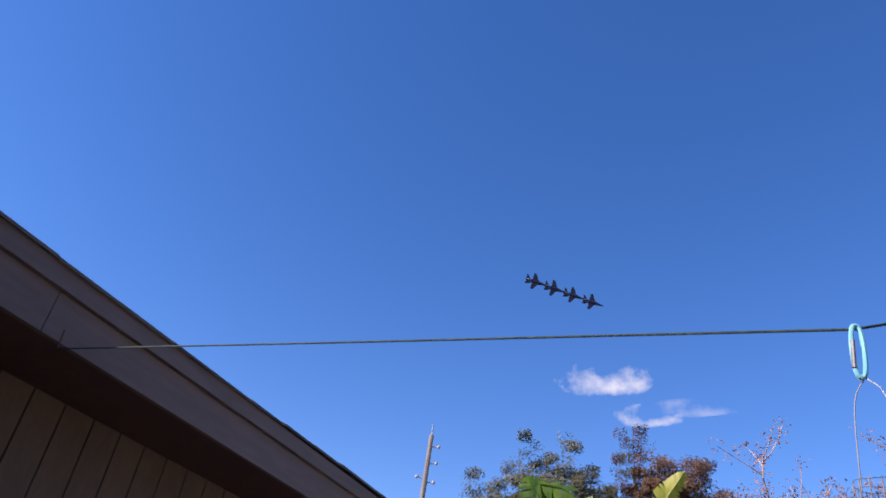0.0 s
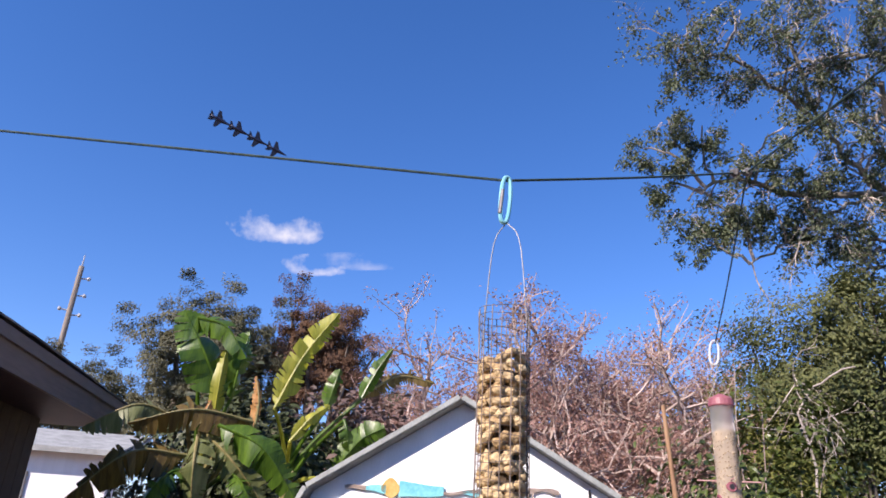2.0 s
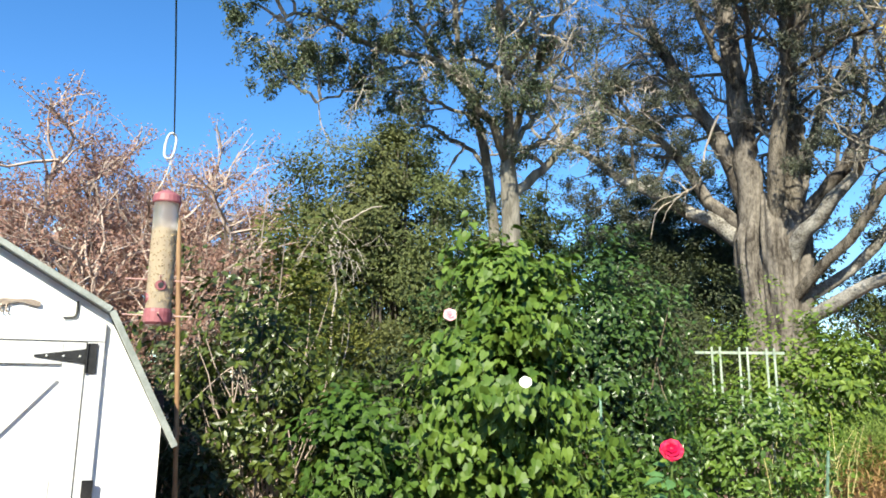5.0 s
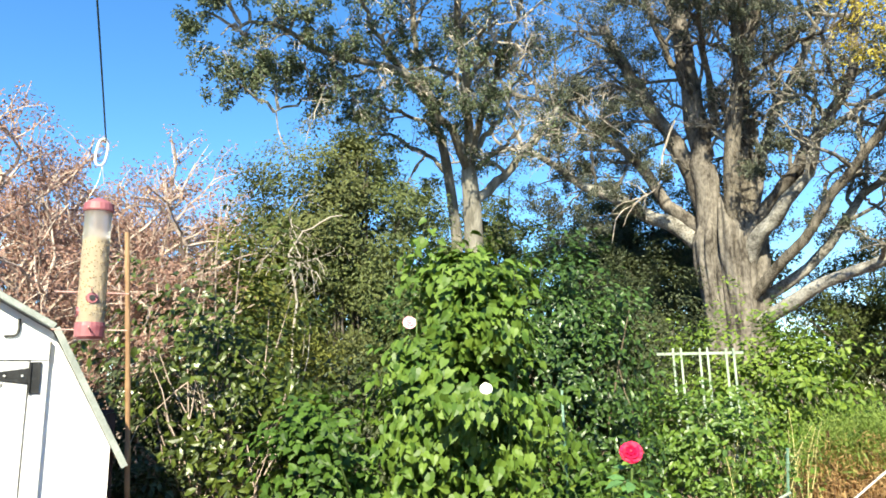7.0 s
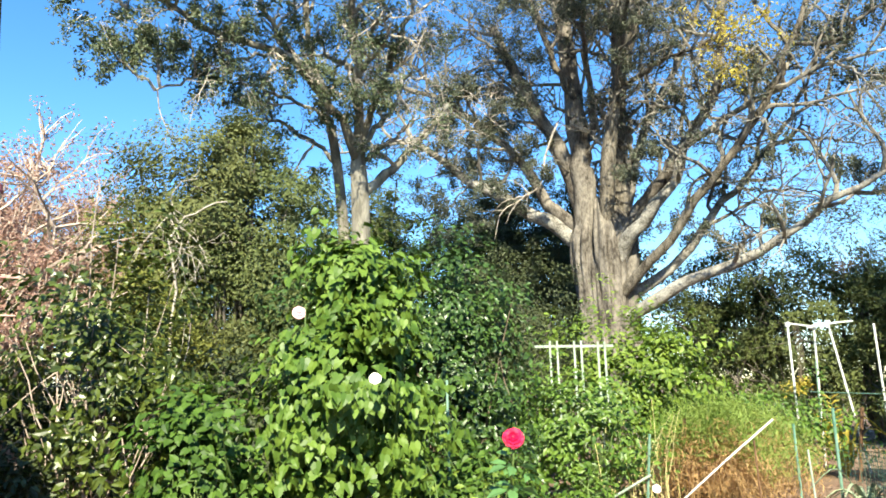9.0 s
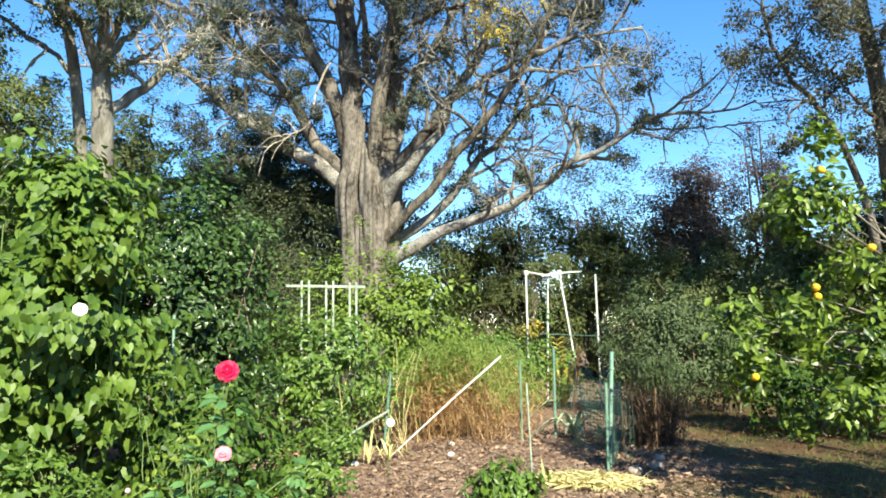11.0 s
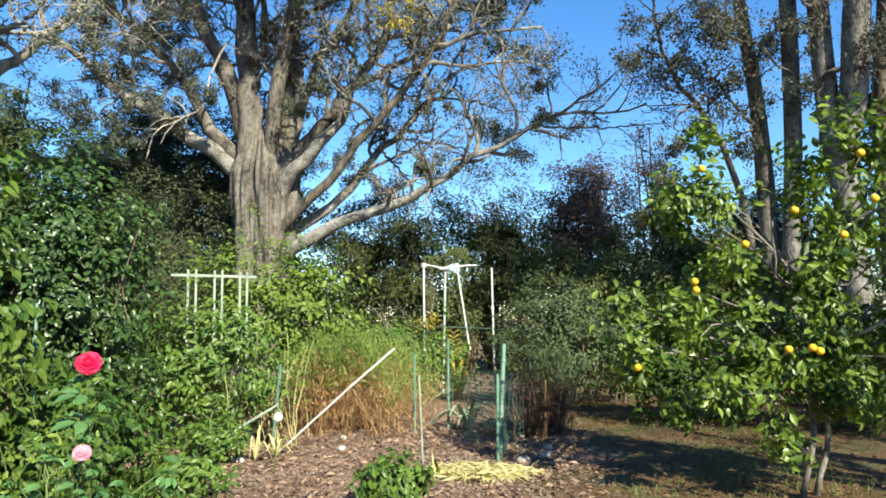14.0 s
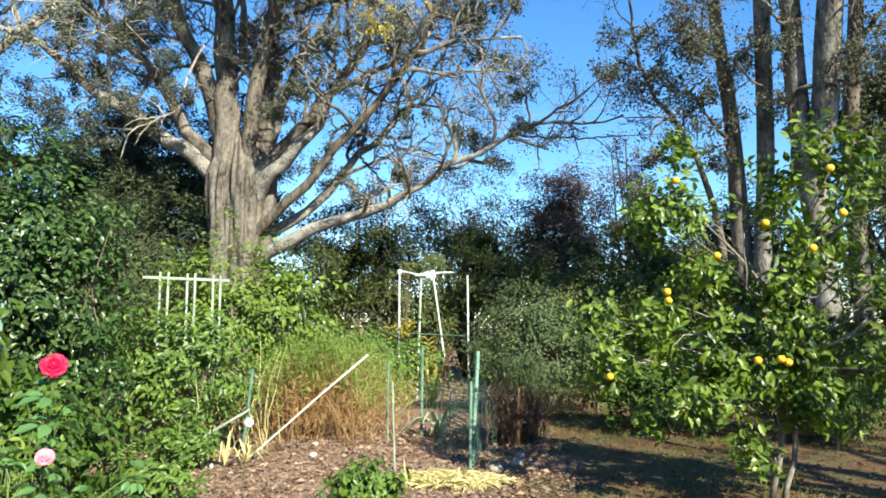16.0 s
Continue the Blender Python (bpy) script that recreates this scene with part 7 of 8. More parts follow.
def netting():
    ob = thing("netting_fence", (0.5, 7.0, 0), "dark green plastic mesh round the bed", "fence")
    for nm, a, b in (("mesh_panel", (0.50, 6.95), (0.62, 8.2)), ("mesh_panel", (0.62, 8.2), (0.05, 8.7)), ("mesh_panel", (0.50, 6.95), (0.72, 7.25)), ("mesh_panel", (0.05, 8.7), (-0.14, 8.8)), ("mesh_panel", (0.50, 7.0), (0.12, 8.0))):
        g = Geo()
        L = math.hypot(b[0] - a[0], b[1] - a[1])
        n = max(4, int(L / 0.05))
        at = lambda s, z: (a[0] + (b[0] - a[0]) * s + 0.01 * math.sin(z * 9 + s * 5), a[1] + (b[1] - a[1]) * s, z)
        for i in range(n + 1):
            tube(g, [at(i / n, z) for z in (0.0, 0.22, 0.45, 0.68)], 0.0024, sides=3, caps=False)
        for k in range(18):
            tube(g, [at(s, 0.68 * k / 17 + 0.008 * math.sin(7 * s + k)) for s in np.linspace(0, 1, 8)], 0.0024, sides=3, caps=False)
        part(nm, g, "net", ob)
    g = Geo()
    ob2 = thing("netting_fence", (-1.7, 7.3, 0), "sagging wire mesh along the dry bed", "fence")
    for i in range(30):
        s = i / 29
        tube(g, [(-1.7 + 1.25 * s, 7.5 + 0.5 * s, 0.0), (-1.7 + 1.25 * s, 7.5 + 0.5 * s, 0.55 + 0.02 * math.sin(i))], 0.0014, sides=3, caps=False)
    for k in range(9):
        tube(g, [(-1.7 + 1.25 * s, 7.5 + 0.5 * s, 0.07 * k + 0.02 * math.sin(6 * s + k)) for s in np.linspace(0, 1, 10)], 0.0014, sides=3, caps=False)
    part("mesh_panel", g, "rusty", ob2)


netting()


def railing():
    ob = thing("railing", (-2.8, 8.4, 0), "weathered pale green wooden railing among plants", "railing")
    a, b = np.array((-3.36, 8.17)), np.array((-2.15, 8.66))
    g = Geo()
    d = unit(b - a)
    n = np.array((-d[1], d[0]))
    box(g, (0.06, -0.02, 1.805), (0.79, 0.02, 1.835), lambda u, w, z: (*(a + (b - a) * u + n * w), z - 0.03 * u))
    part("top_rail", g, "rail", ob)
    for s, top in ((0.205, 1.88), (0.272, 1.88), (0.43, 1.87), (0.495, 1.87), (0.648, 1.85), (0.71, 1.85)):
        g = Geo()
        c = a + (b - a) * s
        box(g, (-0.012, -0.045, 0), (0.012, -0.022, top), lambda u, w, z: (*(c + d * u + n * w), z))
        part("baluster", g, "rail", ob)


railing()


# ---- garden plants on the bed ----
def fennel():
    rng = np.random.default_rng(130)
    ob = thing("asparagus_bed", (-1.3, 8.8, 0), "feathery plants, green above dry reddish stems", "plants")
    def spot(n, lo, hi, power):
        """Places in the bed, higher in some tufts than in others."""
        x, y = rng.normal(-1.32, 0.36, n).clip(-2.3, -0.4), rng.uniform(8.1, 10.4, n)
        h = np.array([(0.88 + 0.45 * noise.noise(Vector((a * 2.2, b * 2.2, 3)))) * (1 - 0.38 * min(1, abs((a + 1.3) / 0.85)) ** 2) for a, b in zip(x, y)])
        return np.stack([x, y, h * (lo + (hi - lo) * rng.beta(2, power, n))], 1)

    p = spot(420, 0, 0.01, 2)
    d = rng.normal(0, 0.3, (420, 3))
    d[:, 2] = 1
    part("dry_stem_mass", leaves(Geo(), p, d, 0.66, "stem", rng, 0, 0.08, 0.35), "dry_stem", ob, "dry reddish-brown stems", kind="stuff")
    p = spot(24000, 0.04, 0.95, 1.6)
    part("dry_wisp_mass", leaves(Geo(), p, rng.normal(0, 0.8, (24000, 3)) + (0, 0, 0.25), 0.075, "needle", rng, 0), "dry_stem", ob, "dry wispy foliage", kind="stuff")
    p = spot(17000, 0.5, 1.2, 1.7)
    part("green_wisp_mass", leaves(Geo(), p, rng.normal(0, 0.8, (17000, 3)) + (0, 0, 0.5), 0.09, "needle", rng, 0), "fennel", ob, "feathery bright green tops", kind="stuff")


fennel()


def rosette(name, base, n, length, width, material, label, category, seed, lift=0.6, arch=0.35):
    """Strap leaves that arch out from one root."""
    rng = np.random.default_rng(seed)
    ob = thing(name, base, label, category)
    for k in range(n):
        a = 2 * math.pi * k / n + rng.uniform(-0.3, 0.3)
        L, up = length * rng.uniform(0.7, 1.15), lift * rng.uniform(0.5, 1.3)
        c, s = math.cos(a), math.sin(a)
        path = spline([base, (base[0] + c * L * 0.45, base[1] + s * L * 0.45, base[2] + up * L), (base[0] + c * L, base[1] + s * L, base[2] + max(0.02, (up - arch) * L))], 9)
        g, v = Geo(), []
        for i, q in enumerate(path):
            w = width * (0.5 + 0.9 * math.sin(math.pi * min(0.98, 0.25 + i / 11)) - 0.45) * (1 - (i / 8) ** 3 * 0.9)
            v += [q + np.array((-s * w, c * w, 0.012)), q, q + np.array((s * w, -c * w, 0.012))]
        g.add(v, [(i * 3 + j, i * 3 + j + 1, i * 3 + j + 4, i * 3 + j + 3) for i in range(8) for j in range(2)])
        part("leaf", g, material, ob, smooth=True)


rosette("agave", (0.08, 8.7, 0), 17, 0.48, 0.028, "agave", "pale striped agave with arching strap leaves", "plant", 140)
rosette("dry_plant", (-1.56, 6.9, 0.02), 9, 0.24, 0.012, "straw", "withered straw-coloured plant drooping over the mulch", "plant", 141, 0.75, 0.9)
rosette("dry_plant", (-1.72, 6.8, 0), 5, 0.25, 0.012, "straw", "small withered plant on the mulch", "plant", 142, 0.9, 0.9)
rosette("striped_plant", (-0.28, 11.6, 0), 12, 0.62, 0.03, "yellow_leaf", "yellow-banded strap-leaved plant by the pipe frame", "plant", 143, 1.0, 0.35)
bush("small_bush", (-0.16, 5.3, 0), (-0.16, 5.3, 0.14), (0.24, 0.2, 0.2), "fresh", "oval", 0.062, 90, 12, "small round bush with upright bright green leaves", "shrub", 144, "green_stem", 10, -0.8, 0.25, 0.04, 0.5, -0.9)
bush("weed", (-2.1, 5.5, 0), (-2.1, 5.5, 0.22), (0.35, 0.3, 0.28), "fresh", "oval", 0.05, 60, 10, "leafy green weed on the mulch", "plant", 145, "green_stem", 8, -0.8, 0.2, 0.05, 0.4)
bush("weed", (-1.95, 6.6, 0), (-1.95, 6.6, 0.25), (0.25, 0.2, 0.3), "fresh", "oval", 0.05, 46, 10, "low leafy plant at the edge of the bed", "plant", 146, "green_stem", 8, -0.8, 0.2, 0.05, 0.4)
bush("weed", (-1.72, 5.5, 0), (-1.72, 5.5, 0.14), (0.3, 0.3, 0.2), "fresh", "oval", 0.06, 60, 10, "low bright green weeds at the edge of the mulch", "plant", 162, "green_stem", 8, -0.5, 0.3, 0.05, 0.4, gaps=0.1)
bush("weed", (-2.1, 6.6, 0), (-2.1, 6.6, 0.2), (0.32, 0.3, 0.26), "fresh", "oval", 0.07, 60, 10, "leafy green weeds beside the mulch bed", "plant", 163, "green_stem", 8, -0.5, 0.3, 0.05, 0.4, gaps=0.1)
bush("marigolds", (-2.55, 3.5, 0), (-2.55, 3.6, 0.32), (0.45, 0.35, 0.32), "fresh", "oval", 0.05, 90, 14, "low yellow-green plants at the foot of the hibiscus", "plant", 149, "green_stem", 8, -0.8, 0.2, 0.05, 0.4)
bush("ground_cover", (-1.7, 4.4, 0), (-1.7, 4.4, 0.12), (0.8, 0.6, 0.2), "vine", "oval", 0.045, 130, 9, "low leafy ground cover between the roses", "plant", 150, "green_stem", 6, -0.6, 0.2, 0.06, 0.3)


def tall_weeds():
    rng = np.random.default_rng(151)
    ob = thing("dry_weeds", (-1.9, 7.7, 0), "tall straggly yellow-green weeds by the green stake", "plants")
    g, tips = Geo(), []
    for k in range(26):
        b = np.array((rng.uniform(-2.35, -1.6), rng.uniform(7.3, 8.1), 0))
        e = b + (rng.normal(0, 0.15), rng.normal(0, 0.1), rng.uniform(0.6, 1.25))
        path = spline([b, (b + e) / 2 + rng.normal(0, 0.06, 3), e], 9, rng, 0.01)
        tube(g, path, 0.006, 0.002, 4)
        tips += [(q, unit(rng.normal(0, 1, 3))) for q in path[3:]]
    part("stems", g, "straw", ob)
    part("leaves", leaf_tips(Geo(), tips, 2, 0.06, "small", rng, 0.03), "fresh", ob, kind="stuff")


tall_weeds()


def yellow_frond():
    """A tall pinnate frond that has turned pale yellow."""
    rng = np.random.default_rng(160)
    ob = thing("fern", (-0.5, 13.6, 0), "pale yellowing feather-shaped frond behind the pipe frame", "plant")
    for lean, top in ((0.0, 1.0), (0.22, 0.72)):
        path = spline([(-0.5, 13.6, -0.02), (-0.5 - lean * 0.4, 13.6, top * 0.5), (-0.53 - lean, 13.58, top)], 14, rng, 0.006)
        g = Geo()
        tube(g, path, 0.008, 0.004, 5)
        stalk = part("stalk", g, "green_stem", ob)
        for q in path[5:]:
            for side in (-1, 1):
                e = q + (side * 0.13, rng.normal(0, 0.03), 0.07 + rng.normal(0, 0.015))
                g = Geo()
                tube(g, [tuple(q), tuple((q + e) / 2 + (0, 0, 0.012)), tuple(e)], 0, radii=[0.008, 0.017, 0.003], sides=4)
                part("leaflet", g, "yellow_leaf", stalk)


yellow_frond()
bush("yellow_shrub", (-0.86, 12.77, 0), (-0.86, 12.77, 1.22), (0.26, 0.2, 0.2), "yellow_leaf", "small", 0.06, 26, 9, "leggy plant with yellow leaves behind the fennel", "plant", 161, "green_stem", 7, -0.8, 0.2, 0.05, 0.4, 0.3, 0.007)


def straggly_stems():
    rng = np.random.default_rng(153)
    ob = thing("straggly_weed", (-1.75, 3.8, 0), "straggly pale green stems with small leaves beside the hibiscus", "plant")
    tips = []
    for k in range(12):
        b = np.array((rng.uniform(-1.95, -1.5), rng.uniform(3.6, 4.0), 0))
        e = b + (rng.normal(0, 0.12), rng.normal(0, 0.08), rng.uniform(0.55, 1.1))
        path = spline([b, (b + e) / 2 + rng.normal(0, 0.04, 3), e], 10, rng, 0.008)
        g = Geo()
        tube(g, path, 0.005, 0.002, 5)
        part("stem", g, "green_stem", ob)
        tips += [(q, unit(rng.normal(0, 1, 3))) for q in path[2:]]
    part("leaves", leaf_tips(Geo(), tips, 3, 0.05, "oval", rng, 0.035), "fresh_light", ob, kind="stuff")


straggly_stems()


def straw_pile():
    rng = np.random.default_rng(152)
    ob = thing("straw_pile", (0.3, 6.55, 0), "flat pile of pale yellow cut leaves on the ground", "straw")
    n = 1500
    a, r = rng.uniform(0, 6.28, n), np.sqrt(rng.random(n))
    p = np.stack([0.36 + 0.42 * r * np.cos(a), 6.35 + 0.25 * r * np.sin(a), 0.015 + 0.06 * (1 - r) * rng.random(n)], 1)
    part("leaf_litter", leaves(Geo(), p, rng.normal(0, 1, (n, 3)) * (1, 1, 0.05), 0.15, "blade", rng, 0, 0.10, 0.5), "straw", ob, kind="stuff")


straw_pile()


def rose_bush():
    rng = np.random.default_rng(160)
    base = (-1.15, 3.45, 0)
    ob = thing("rose_bush", base, "rose bush with one large red bloom and pink ones", "rose")
    canes = (((-1.04, 3.16, 1.07), 0.009), ((-1.03, 3.12, 0.72), 0.007), ((-1.5, 3.55, 0.7), 0.006), ((-0.85, 3.6, 0.62), 0.006), ((-1.35, 3.2, 0.55), 0.006), ((-1.7, 3.6, 0.55), 0.005))
    cs, ds = [], []
    for end, r in canes:
        g = Geo()
        path = spline([base, (np.array(base) + np.array(end)) / 2 + rng.normal(0, 0.05, 3) + (0, 0, 0.12), end], 14, rng, 0.006)
        tube(g, path, r, r * 0.6, 6)
        part("cane", g, "green_stem", ob, smooth=True)
        for q in path[4:-1]:
            for _ in range(2):
                cs.append(q + rng.normal(0, 0.03, 3)), ds.append(unit(rng.normal(0, 1, 3) * (1, 1, 0.3)))
    one = leaves(Geo(), [(0, 0, 0)], [(0, 1, 0)], 0.085, "oval", np.random.default_rng(1), 0, 0, 0).mesh("leaf")
    one.materials.append(M["rose_leaf"])
    for c, d in zip(cs, ds):
        q = Vector(unit(d + np.array((0, 0, -0.15)))).to_track_quat("Y", "Z")
        for turn in (-0.7, 0, 0.7):
            s = rng.uniform(0.6, 1.0)
            piece("leaf", one, Matrix.LocRotScale(Vector(c + d * 0.03), Euler((0, 0, turn)).to_quaternion() @ q, Vector((s, s, s))), ob)
    # the whorl right under the red bloom
    for a in np.linspace(0, 6.28, 6)[:-1]:
        d = np.array((math.cos(a), math.sin(a), -0.25))
        piece("leaf", one, Matrix.LocRotScale(Vector((-1.04, 3.15, 0.99)) + Vector(d) * 0.04, Vector(d).to_track_quat("Y", "Z"), Vector((1.1, 1.1, 1.1))), ob)
        piece("leaf", one, Matrix.LocRotScale(Vector((-1.05, 3.17, 0.88)) + Vector(d) * 0.04, Vector(d).to_track_quat("Y", "Z"), Vector((1.25, 1.25, 1.25))), ob)
    bloom_part(ob, "red_bloom", (-1.04, 3.15, 1.11), 0.052, "rose_red", (0.42, -0.75, 0.5), 11, (5, 6, 7, 8))
    bloom_part(ob, "pink_bloom", (-1.03, 3.11, 0.755), 0.036, "rose_pink", (0.4, -0.7, 0.6), 12, (4, 5, 6))
    bloom_part(ob, "pale_bloom", (-1.70, 3.36, 0.52), 0.013, "petal_pale", (0.5, -0.6, 0.6), 13, (4, 5, 5))
    bloom_part(ob, "pale_bloom", (-1.86, 2.95, 0.52), 0.013, "petal_white", (0.5, -0.6, 0.6), 14, (4, 5, 5))


rose_bush()

for k, (x, y, z, r) in enumerate(((-1.32, 6.27, 0.47, 0.036),)):
    ob = thing("white_bloom", (x, y, 0), "single white bloom on a thin stem", "flower")
    g = Geo()
    tube(g, spline([(x - 0.05, y + 0.05, -0.02), (x - 0.03, y + 0.03, z * 0.5), (x, y, z - 0.02)], 8), 0.005, 0.003, 5)
    part("stem", g, "green_stem", ob)
    bloom_part(ob, "bloom", (x, y, z), r, "petal_white", (0.3, -0.8, 0.4), 20 + k, (5, 6, 7))
rng = np.random.default_rng(170)
for x, y, r in ((-1.92, 6.75, 0.045), (-1.84, 6.72, 0.04), (-1.05, 7.35, 0.035), (-1.2, 8.0, 0.03), (-2.2, 7.1, 0.03), (0.95, 7.4, 0.05), (0.72, 6.75, 0.06), (0.9, 7.0, 0.055)):
    ob = thing("stone", (x, y, 0), "pale rounded stone lying on the mulch" if r < 0.05 else "weathered tan stone at the edge of the bed", "stone")
    g = Geo()
    ball(g, (x, y, r * 0.5), r, 10, 7, (1.2, 1, 0.7), 0.06, rng)
    part("stone_body", g, "eggshell" if r < 0.05 else "rock", ob, smooth=True)


def edging():
    ob = thing("bed_edging", (-2.3, 7.7, 0), "low black plastic edging round the bed", "edging")
    for a, b in (((-2.7, 7.9), (-2.35, 7.8)), ((-2.34, 7.8), (-1.9, 7.75))):
        g = Geo()
        path = spline([(*a, 0.03), ((a[0] + b[0]) / 2, (a[1] + b[1]) / 2 + 0.05, 0.03), (*b, 0.03)], 9)
        n = len(path)
        v = [p + np.array((0, dy, dz)) for p in path for dy, dz in ((-0.01, -0.06), (0.01, -0.06), (0.01, 0.06), (-0.01, 0.06))]
        g.add(v, [(i * 4 + j, i * 4 + (j + 1) % 4, i * 4 + 4 + (j + 1) % 4, i * 4 + 4 + j) for i in range(n - 1) for j in range(4)])
        part("edging_strip", g, "edging", ob)


edging()


# ---- distance on the house side ----
def utility_pole():
    d = unit(np.array((-0.905, -0.28)))
    x, y = 0.6 + d[0] * 38, -0.4 + d[1] * 38
    ob = thing("utility_pole", (x, y, 0), "weathered wooden utility pole with insulators", "pole")
    g = Geo()
    tube(g, [(x, y, -0.2), (x, y, 13.9)], 0.17, 0.12, 10)
    part("pole_shaft", g, "pole_wood", ob)
    g = Geo()
    tube(g, [(x, y, 13.9), (x, y, 14.5)], 0.04, 0.03, 6)
    part("top_pin", g, "insulator", ob)
    for z, s in ((13.3, -1), (12.4, -1), (11.6, 1), (11.4, -1)):
        g = Geo()
        q = (x + 0.1 * s, y - 0.45 * s, z)
        tube(g, [(x, y, z - 0.05), q], 0.035, sides=6)
        ball(g, q, 0.10, 8, 6)
        part("insulator", g, "insulator", ob)


utility_pole()


def overhead_wires():
    ob = thing("overhead_wires", (0, 55, 0), "two thin dark overhead wires far beyond the trees", "wires")
    for a, b in ([(-12.89, 56.68, 16.89), (26.7, 51.34, 19.42)], [(-12.93, 56.89, 16.09), (26.8, 51.67, 18.29)]):
        a, b = np.array(a), np.array(b)
        g = Geo()
        tube(g, spline([a, (a + b) / 2 - (0, 0, 0.5), b], 14), 0.016, sides=5)
        part("wire", g, "insulator", ob)


overhead_wires()


def neighbour():
    ob = thing("neighbouring_house", (-14.5, -5.2, 0), "white neighbouring house in sunshine", "house")
    g = Geo()
    box(g, (-15.2, -9.0, 0), (-14.5, -3.6, 2.9))
    part("wall", g, "white_paint", ob)
    g = Geo()
    g.add([(-14.2, -9.2, 2.85), (-14.2, -3.4, 2.85), (-17, -3.4, 3.5), (-17, -9.2, 3.5), (-14.2, -9.2, 2.95), (-14.2, -3.4, 2.95), (-17, -3.4, 3.6), (-17, -9.2, 3.6)],
          [(0, 1, 2, 3), (7, 6, 5, 4), (0, 4, 5, 1), (1, 5, 6, 2), (2, 6, 7, 3), (3, 7, 4, 0)])
    part("roof", g, "shed_roof", ob)
    g = Geo()
    box(g, (-14.5, -5.6, 1.4), (-14.46, -5.0, 2.5))
    part("window", g, "door_gap", ob, "dark window")


neighbour()


def yard_light():
    ob = thing("vent_post", (-9.75, 3.2, 0), "white capped post behind the shed", "post")
    g = Geo()
    tube(g, [(-9.75, 3.2, 0), (-9.75, 3.2, 3.4)], 0.04, sides=8)
    part("post", g, "pole_wood", ob)
    for z, w in ((3.42, 0.13), (2.95, 0.11)):
        g = Geo()
        box(g, (-9.75 - w, 3.2 - w, z), (-9.75 + w, 3.2 + w, z + 0.13))
        part("white_cap", g, "white_paint", ob)
    ob = thing("board_fence", (-9.2, 3.7, 0), "short run of red-brown boards behind the shed", "fence")
    g = Geo()
    box(g, (-9.7, 3.45, 2.55), (-9.62, 4.15, 2.72))
    part("top_board", g, "brick_roof", ob)
    for y in (3.5, 3.8, 4.1):
        g = Geo()
        box(g, (-9.70, y, 0), (-9.64, y + 0.07, 2.55))
        part("fence_post", g, "brick_roof", ob)


yard_light()


# ---- sky: clouds and aircraft ----
def cloud_mat(dense):
    m = bpy.data.materials.new("thin_cloud")
    m.use_nodes = True
    n, l = m.node_tree.nodes, m.node_tree.links
    n.clear()
    co, ns, mr = n.new("ShaderNodeTexCoord"), n.new("ShaderNodeTexNoise"), n.new("ShaderNodeMapRange")
    ns.inputs["Scale"].default_value, ns.inputs["Detail"].default_value, ns.inputs["Roughness"].default_value = 0.035, 7, 0.55
    l.new(co.outputs["Object"], ns.inputs["Vector"])
    dist = n.new("ShaderNodeVectorMath")
    dist.operation = "DISTANCE"
    dist.inputs[1].default_value = (0.5, 0.5, 0.5)
    l.new(co.outputs["Generated"], dist.inputs[0])
    a = n.new("ShaderNodeMath")
    a.operation = "MULTIPLY_ADD"
    l.new(dist.outputs["Value"], a.inputs[0])
    a.inputs[1].default_value = -1.75
    l.new(ns.outputs[0], a.inputs[2])
    mr.inputs["From Min"].default_value, mr.inputs["From Max"].default_value, mr.inputs["To Max"].default_value = -0.20, 0.24, dense
    l.new(a.outputs[0], mr.inputs["Value"])
    tr, em, mx, out = n.new("ShaderNodeBsdfTransparent"), n.new("ShaderNodeEmission"), n.new("ShaderNodeMixShader"), n.new("ShaderNodeOutputMaterial")
    # the sheet glows in place of sunlight scattered by the cloud
    em.inputs[0].default_value, em.inputs[1].default_value = (0.80, 0.82, 0.88, 1), 0.78
    l.new(mr.outputs[0], mx.inputs[0])
    l.new(tr.outputs[0], mx.inputs[1])
    l.new(em.outputs[0], mx.inputs[2])
    l.new(mx.outputs[0], out.inputs[0])
    return m


M["cloud"], M["wisp"] = cloud_mat(0.95), cloud_mat(0.35)


def cloud(direction, wide, high, depth, label, material="cloud"):
    d = unit(np.array(direction, float))
    c = np.array((0.6, -0.3, 1.4)) + 900 * d
    side = unit(np.cross(d, (0, 0, 1)))
    up = np.cross(side, d)
    side, up = side * math.cos(0.12) + up * math.sin(0.12), up * math.cos(0.12) - side * math.sin(0.12)
    g = Geo()
    n = 12
    v = [c + side * wide * 900 * (i / n - 0.5) + up * high * 900 * (j / n - 0.5) - d * depth * math.sin(math.pi * i / n) * math.sin(math.pi * j / n) for j in range(n + 1) for i in range(n + 1)]
    g.add(v, [(j * (n + 1) + i, j * (n + 1) + i + 1, (j + 1) * (n + 1) + i + 1, (j + 1) * (n + 1) + i) for j in range(n) for i in range(n)])
    ob = part("cloud", g, material, None)
    ob.visible_shadow = False
    return tagged(ob, label, "cloud", kind="structure")


cloud((-0.912, -0.058, 0.406), 0.165, 0.066, 10, "small white fair-weather cloud in a blue sky")
cloud((-0.932, 0.002, 0.362), 0.10, 0.034, 10, "thin white cloud streak low in the sky")
cloud((-0.925, 0.062, 0.375), 0.13, 0.026, 10, "faint wispy cloud trailing from a streak", "wisp")


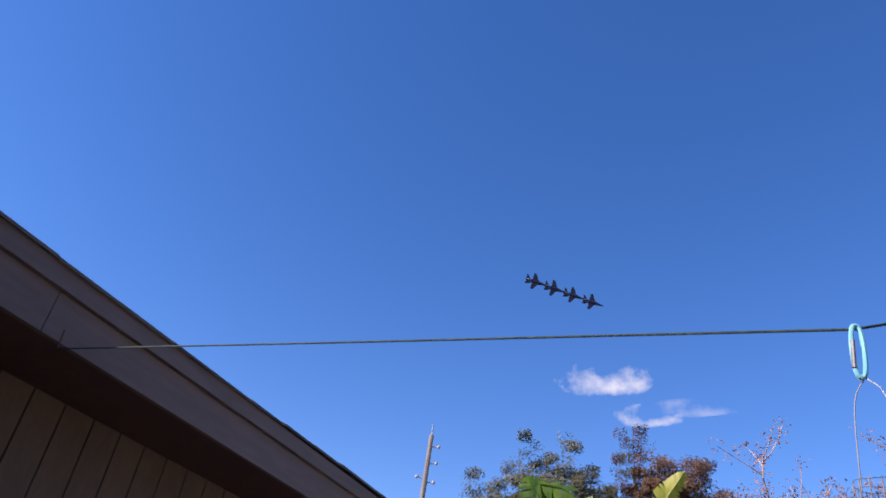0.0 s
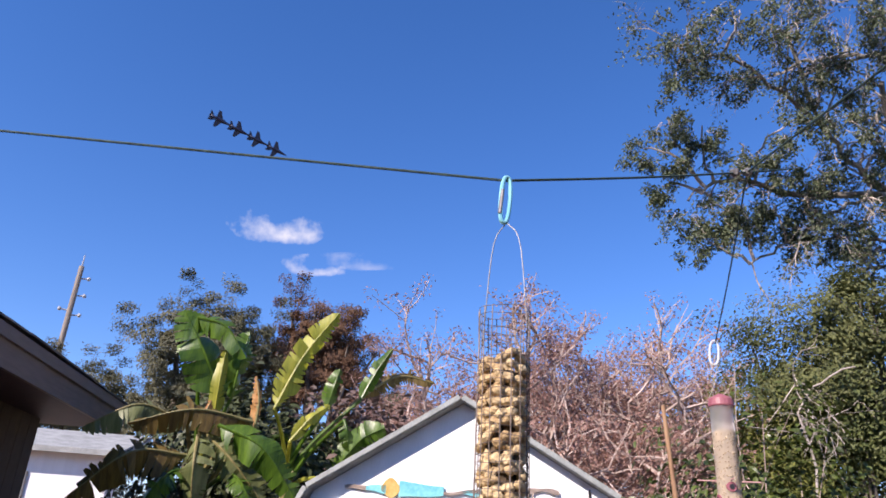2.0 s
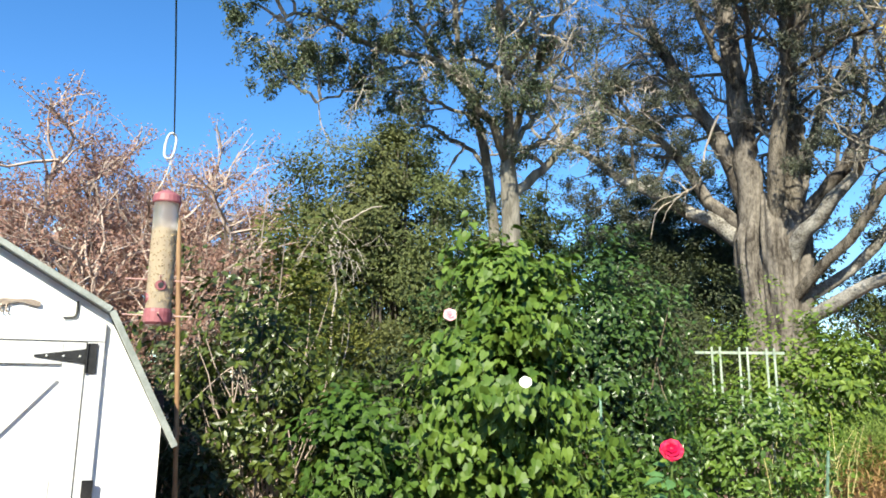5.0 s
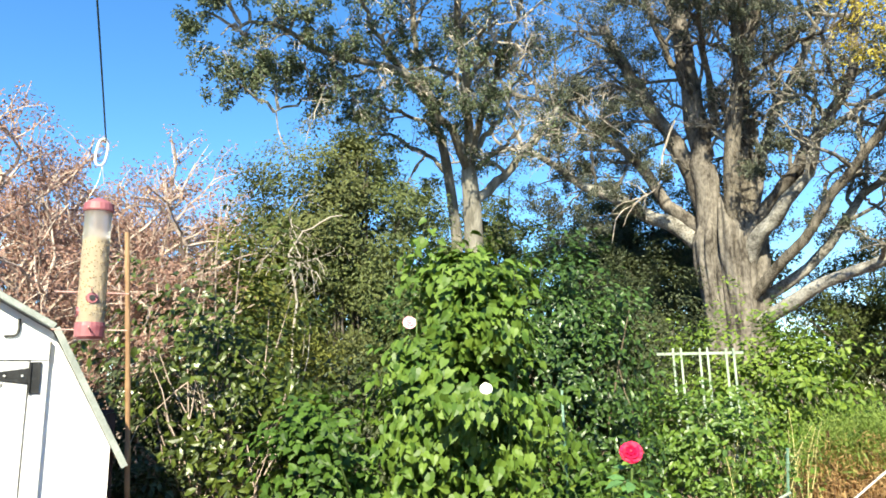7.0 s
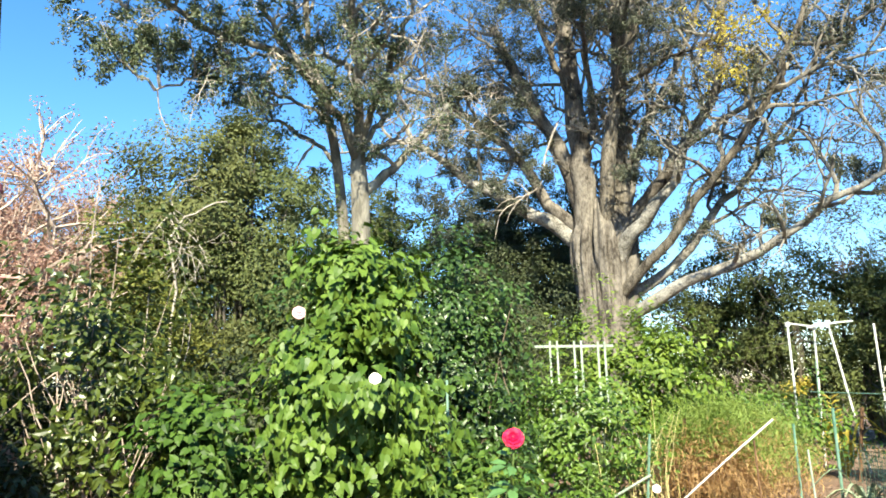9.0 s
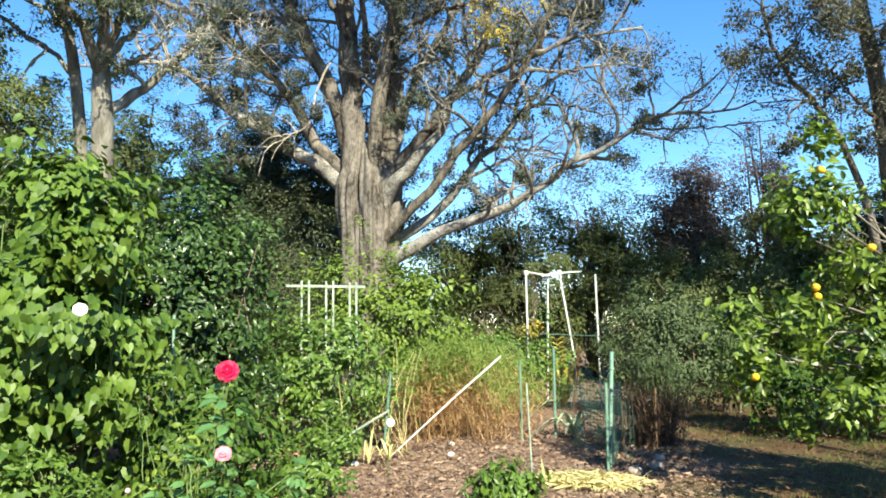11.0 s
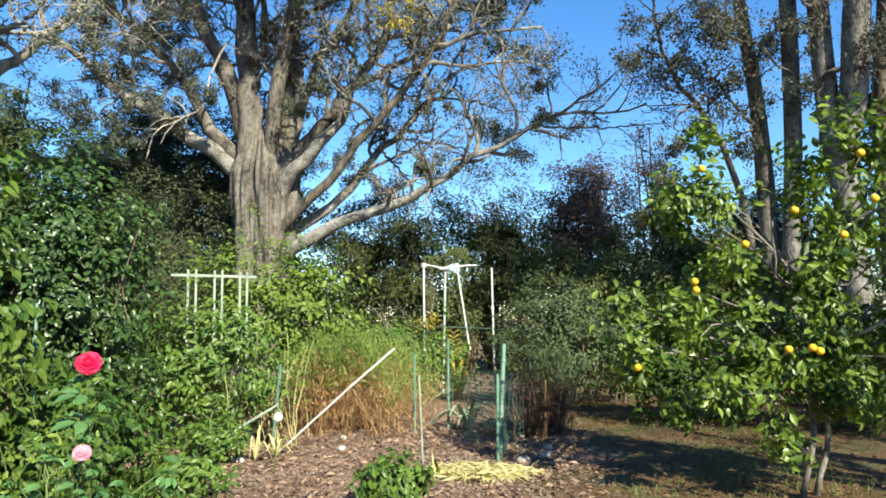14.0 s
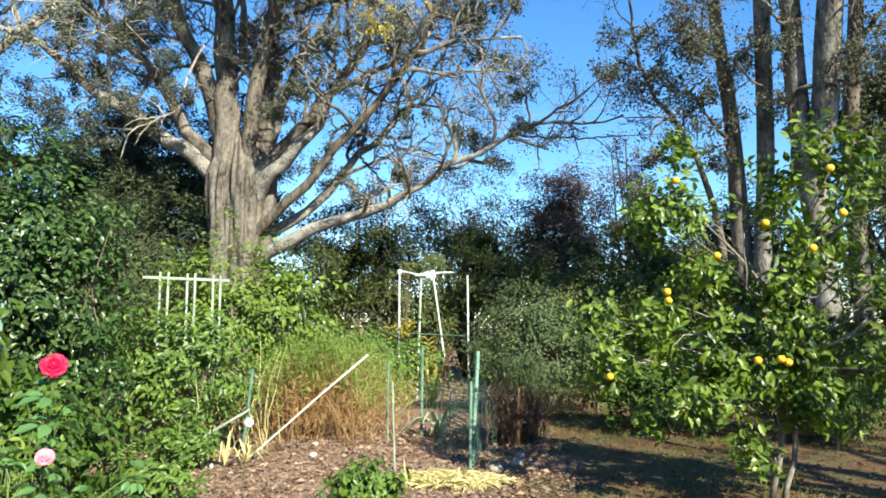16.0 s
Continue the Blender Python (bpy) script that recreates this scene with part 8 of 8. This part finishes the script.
def jet():
    """One fighter aircraft, nose along +x, 17 m long."""
    ob = thing("fighter_jet", (0, 0, 0), "dark blue twin-tailed display jet in close formation", "aircraft", "jets in formation")
    g = Geo()
    tube(g, [(x, 0, z) for x, z in ((8.6, 0), (7.5, 0), (5, 0.1), (2, 0.1), (-3, 0), (-7.5, 0))], 0, radii=[0.05, 0.4, 0.8, 1.05, 1.1, 0.7], sides=12)
    part("fuselage", g, "jet", ob, smooth=True)
    g = Geo()
    ball(g, (4.2, 0, 0.85), 0.6, 10, 7, (2.2, 0.8, 0.8))
    part("canopy", g, "black_iron", ob, smooth=True)
    for s in (-1, 1):
        for nm, o, z in (("wing", [(1.5, 0.9), (-1.6, 6.0), (-3.4, 6.0), (-3.4, 0.9)], 0.1), ("tailplane", [(-5.2, 0.8), (-7.4, 3.4), (-8.6, 3.4), (-7.8, 0.8)], 0), ("wing_root", [(5.4, 0.6), (1.5, 1.5), (-1, 1.5), (-1, 0.6)], 0.15)):
            g = Geo()
            slab(g, [(x, y * s) for x, y in o], 0.16, lambda u, w, v, z=z: (u, v, z + w))
            part(nm, g, "jet", ob)
        g = Geo()
        slab(g, [(-3.2, 0.7), (-5.2, 3.8), (-6.6, 3.8), (-6.4, 0.6)], 0.14, lambda u, w, v, s=s: (u, s * (0.9 + 0.28 * (v - 0.6)) + w, v))
        part("tail_fin", g, "jet", ob)
        g = Geo()
        tube(g, [(-7.4, 0.5 * s, 0), (-8.4, 0.5 * s, 0)], 0.5, 0.42, 10)
        part("engine_nozzle", g, "black_iron", ob)
        g = Geo()
        box(g, (-3.5, 5.6 * s - 0.2, 0.30), (-1.9, 5.6 * s + 0.2, 0.33))
        part("wing_stripe", g, "jet_yellow", ob)
    return ob


d0, d1 = np.array((-0.838, -0.162, 0.520)), np.array((-0.869, -0.054, 0.492))
eye = np.array((0.63, -0.45, 1.42))
first = jet()
heading = unit((d1 - d0) + 0.03 * d0)
for k in range(4):
    q = eye + (520 + 7 * k) * unit(d0 + (d1 - d0) * (0.17 + 0.235 * k))
    turn = Vector(heading).to_track_quat("X", "Z").to_matrix().to_4x4() @ pose(0, 0, 0, -74, 0, 0)
    m = Matrix.Translation(Vector(q)) @ turn
    if k:
        copy_thing(first, m)
    else:
        first.matrix_basis = m
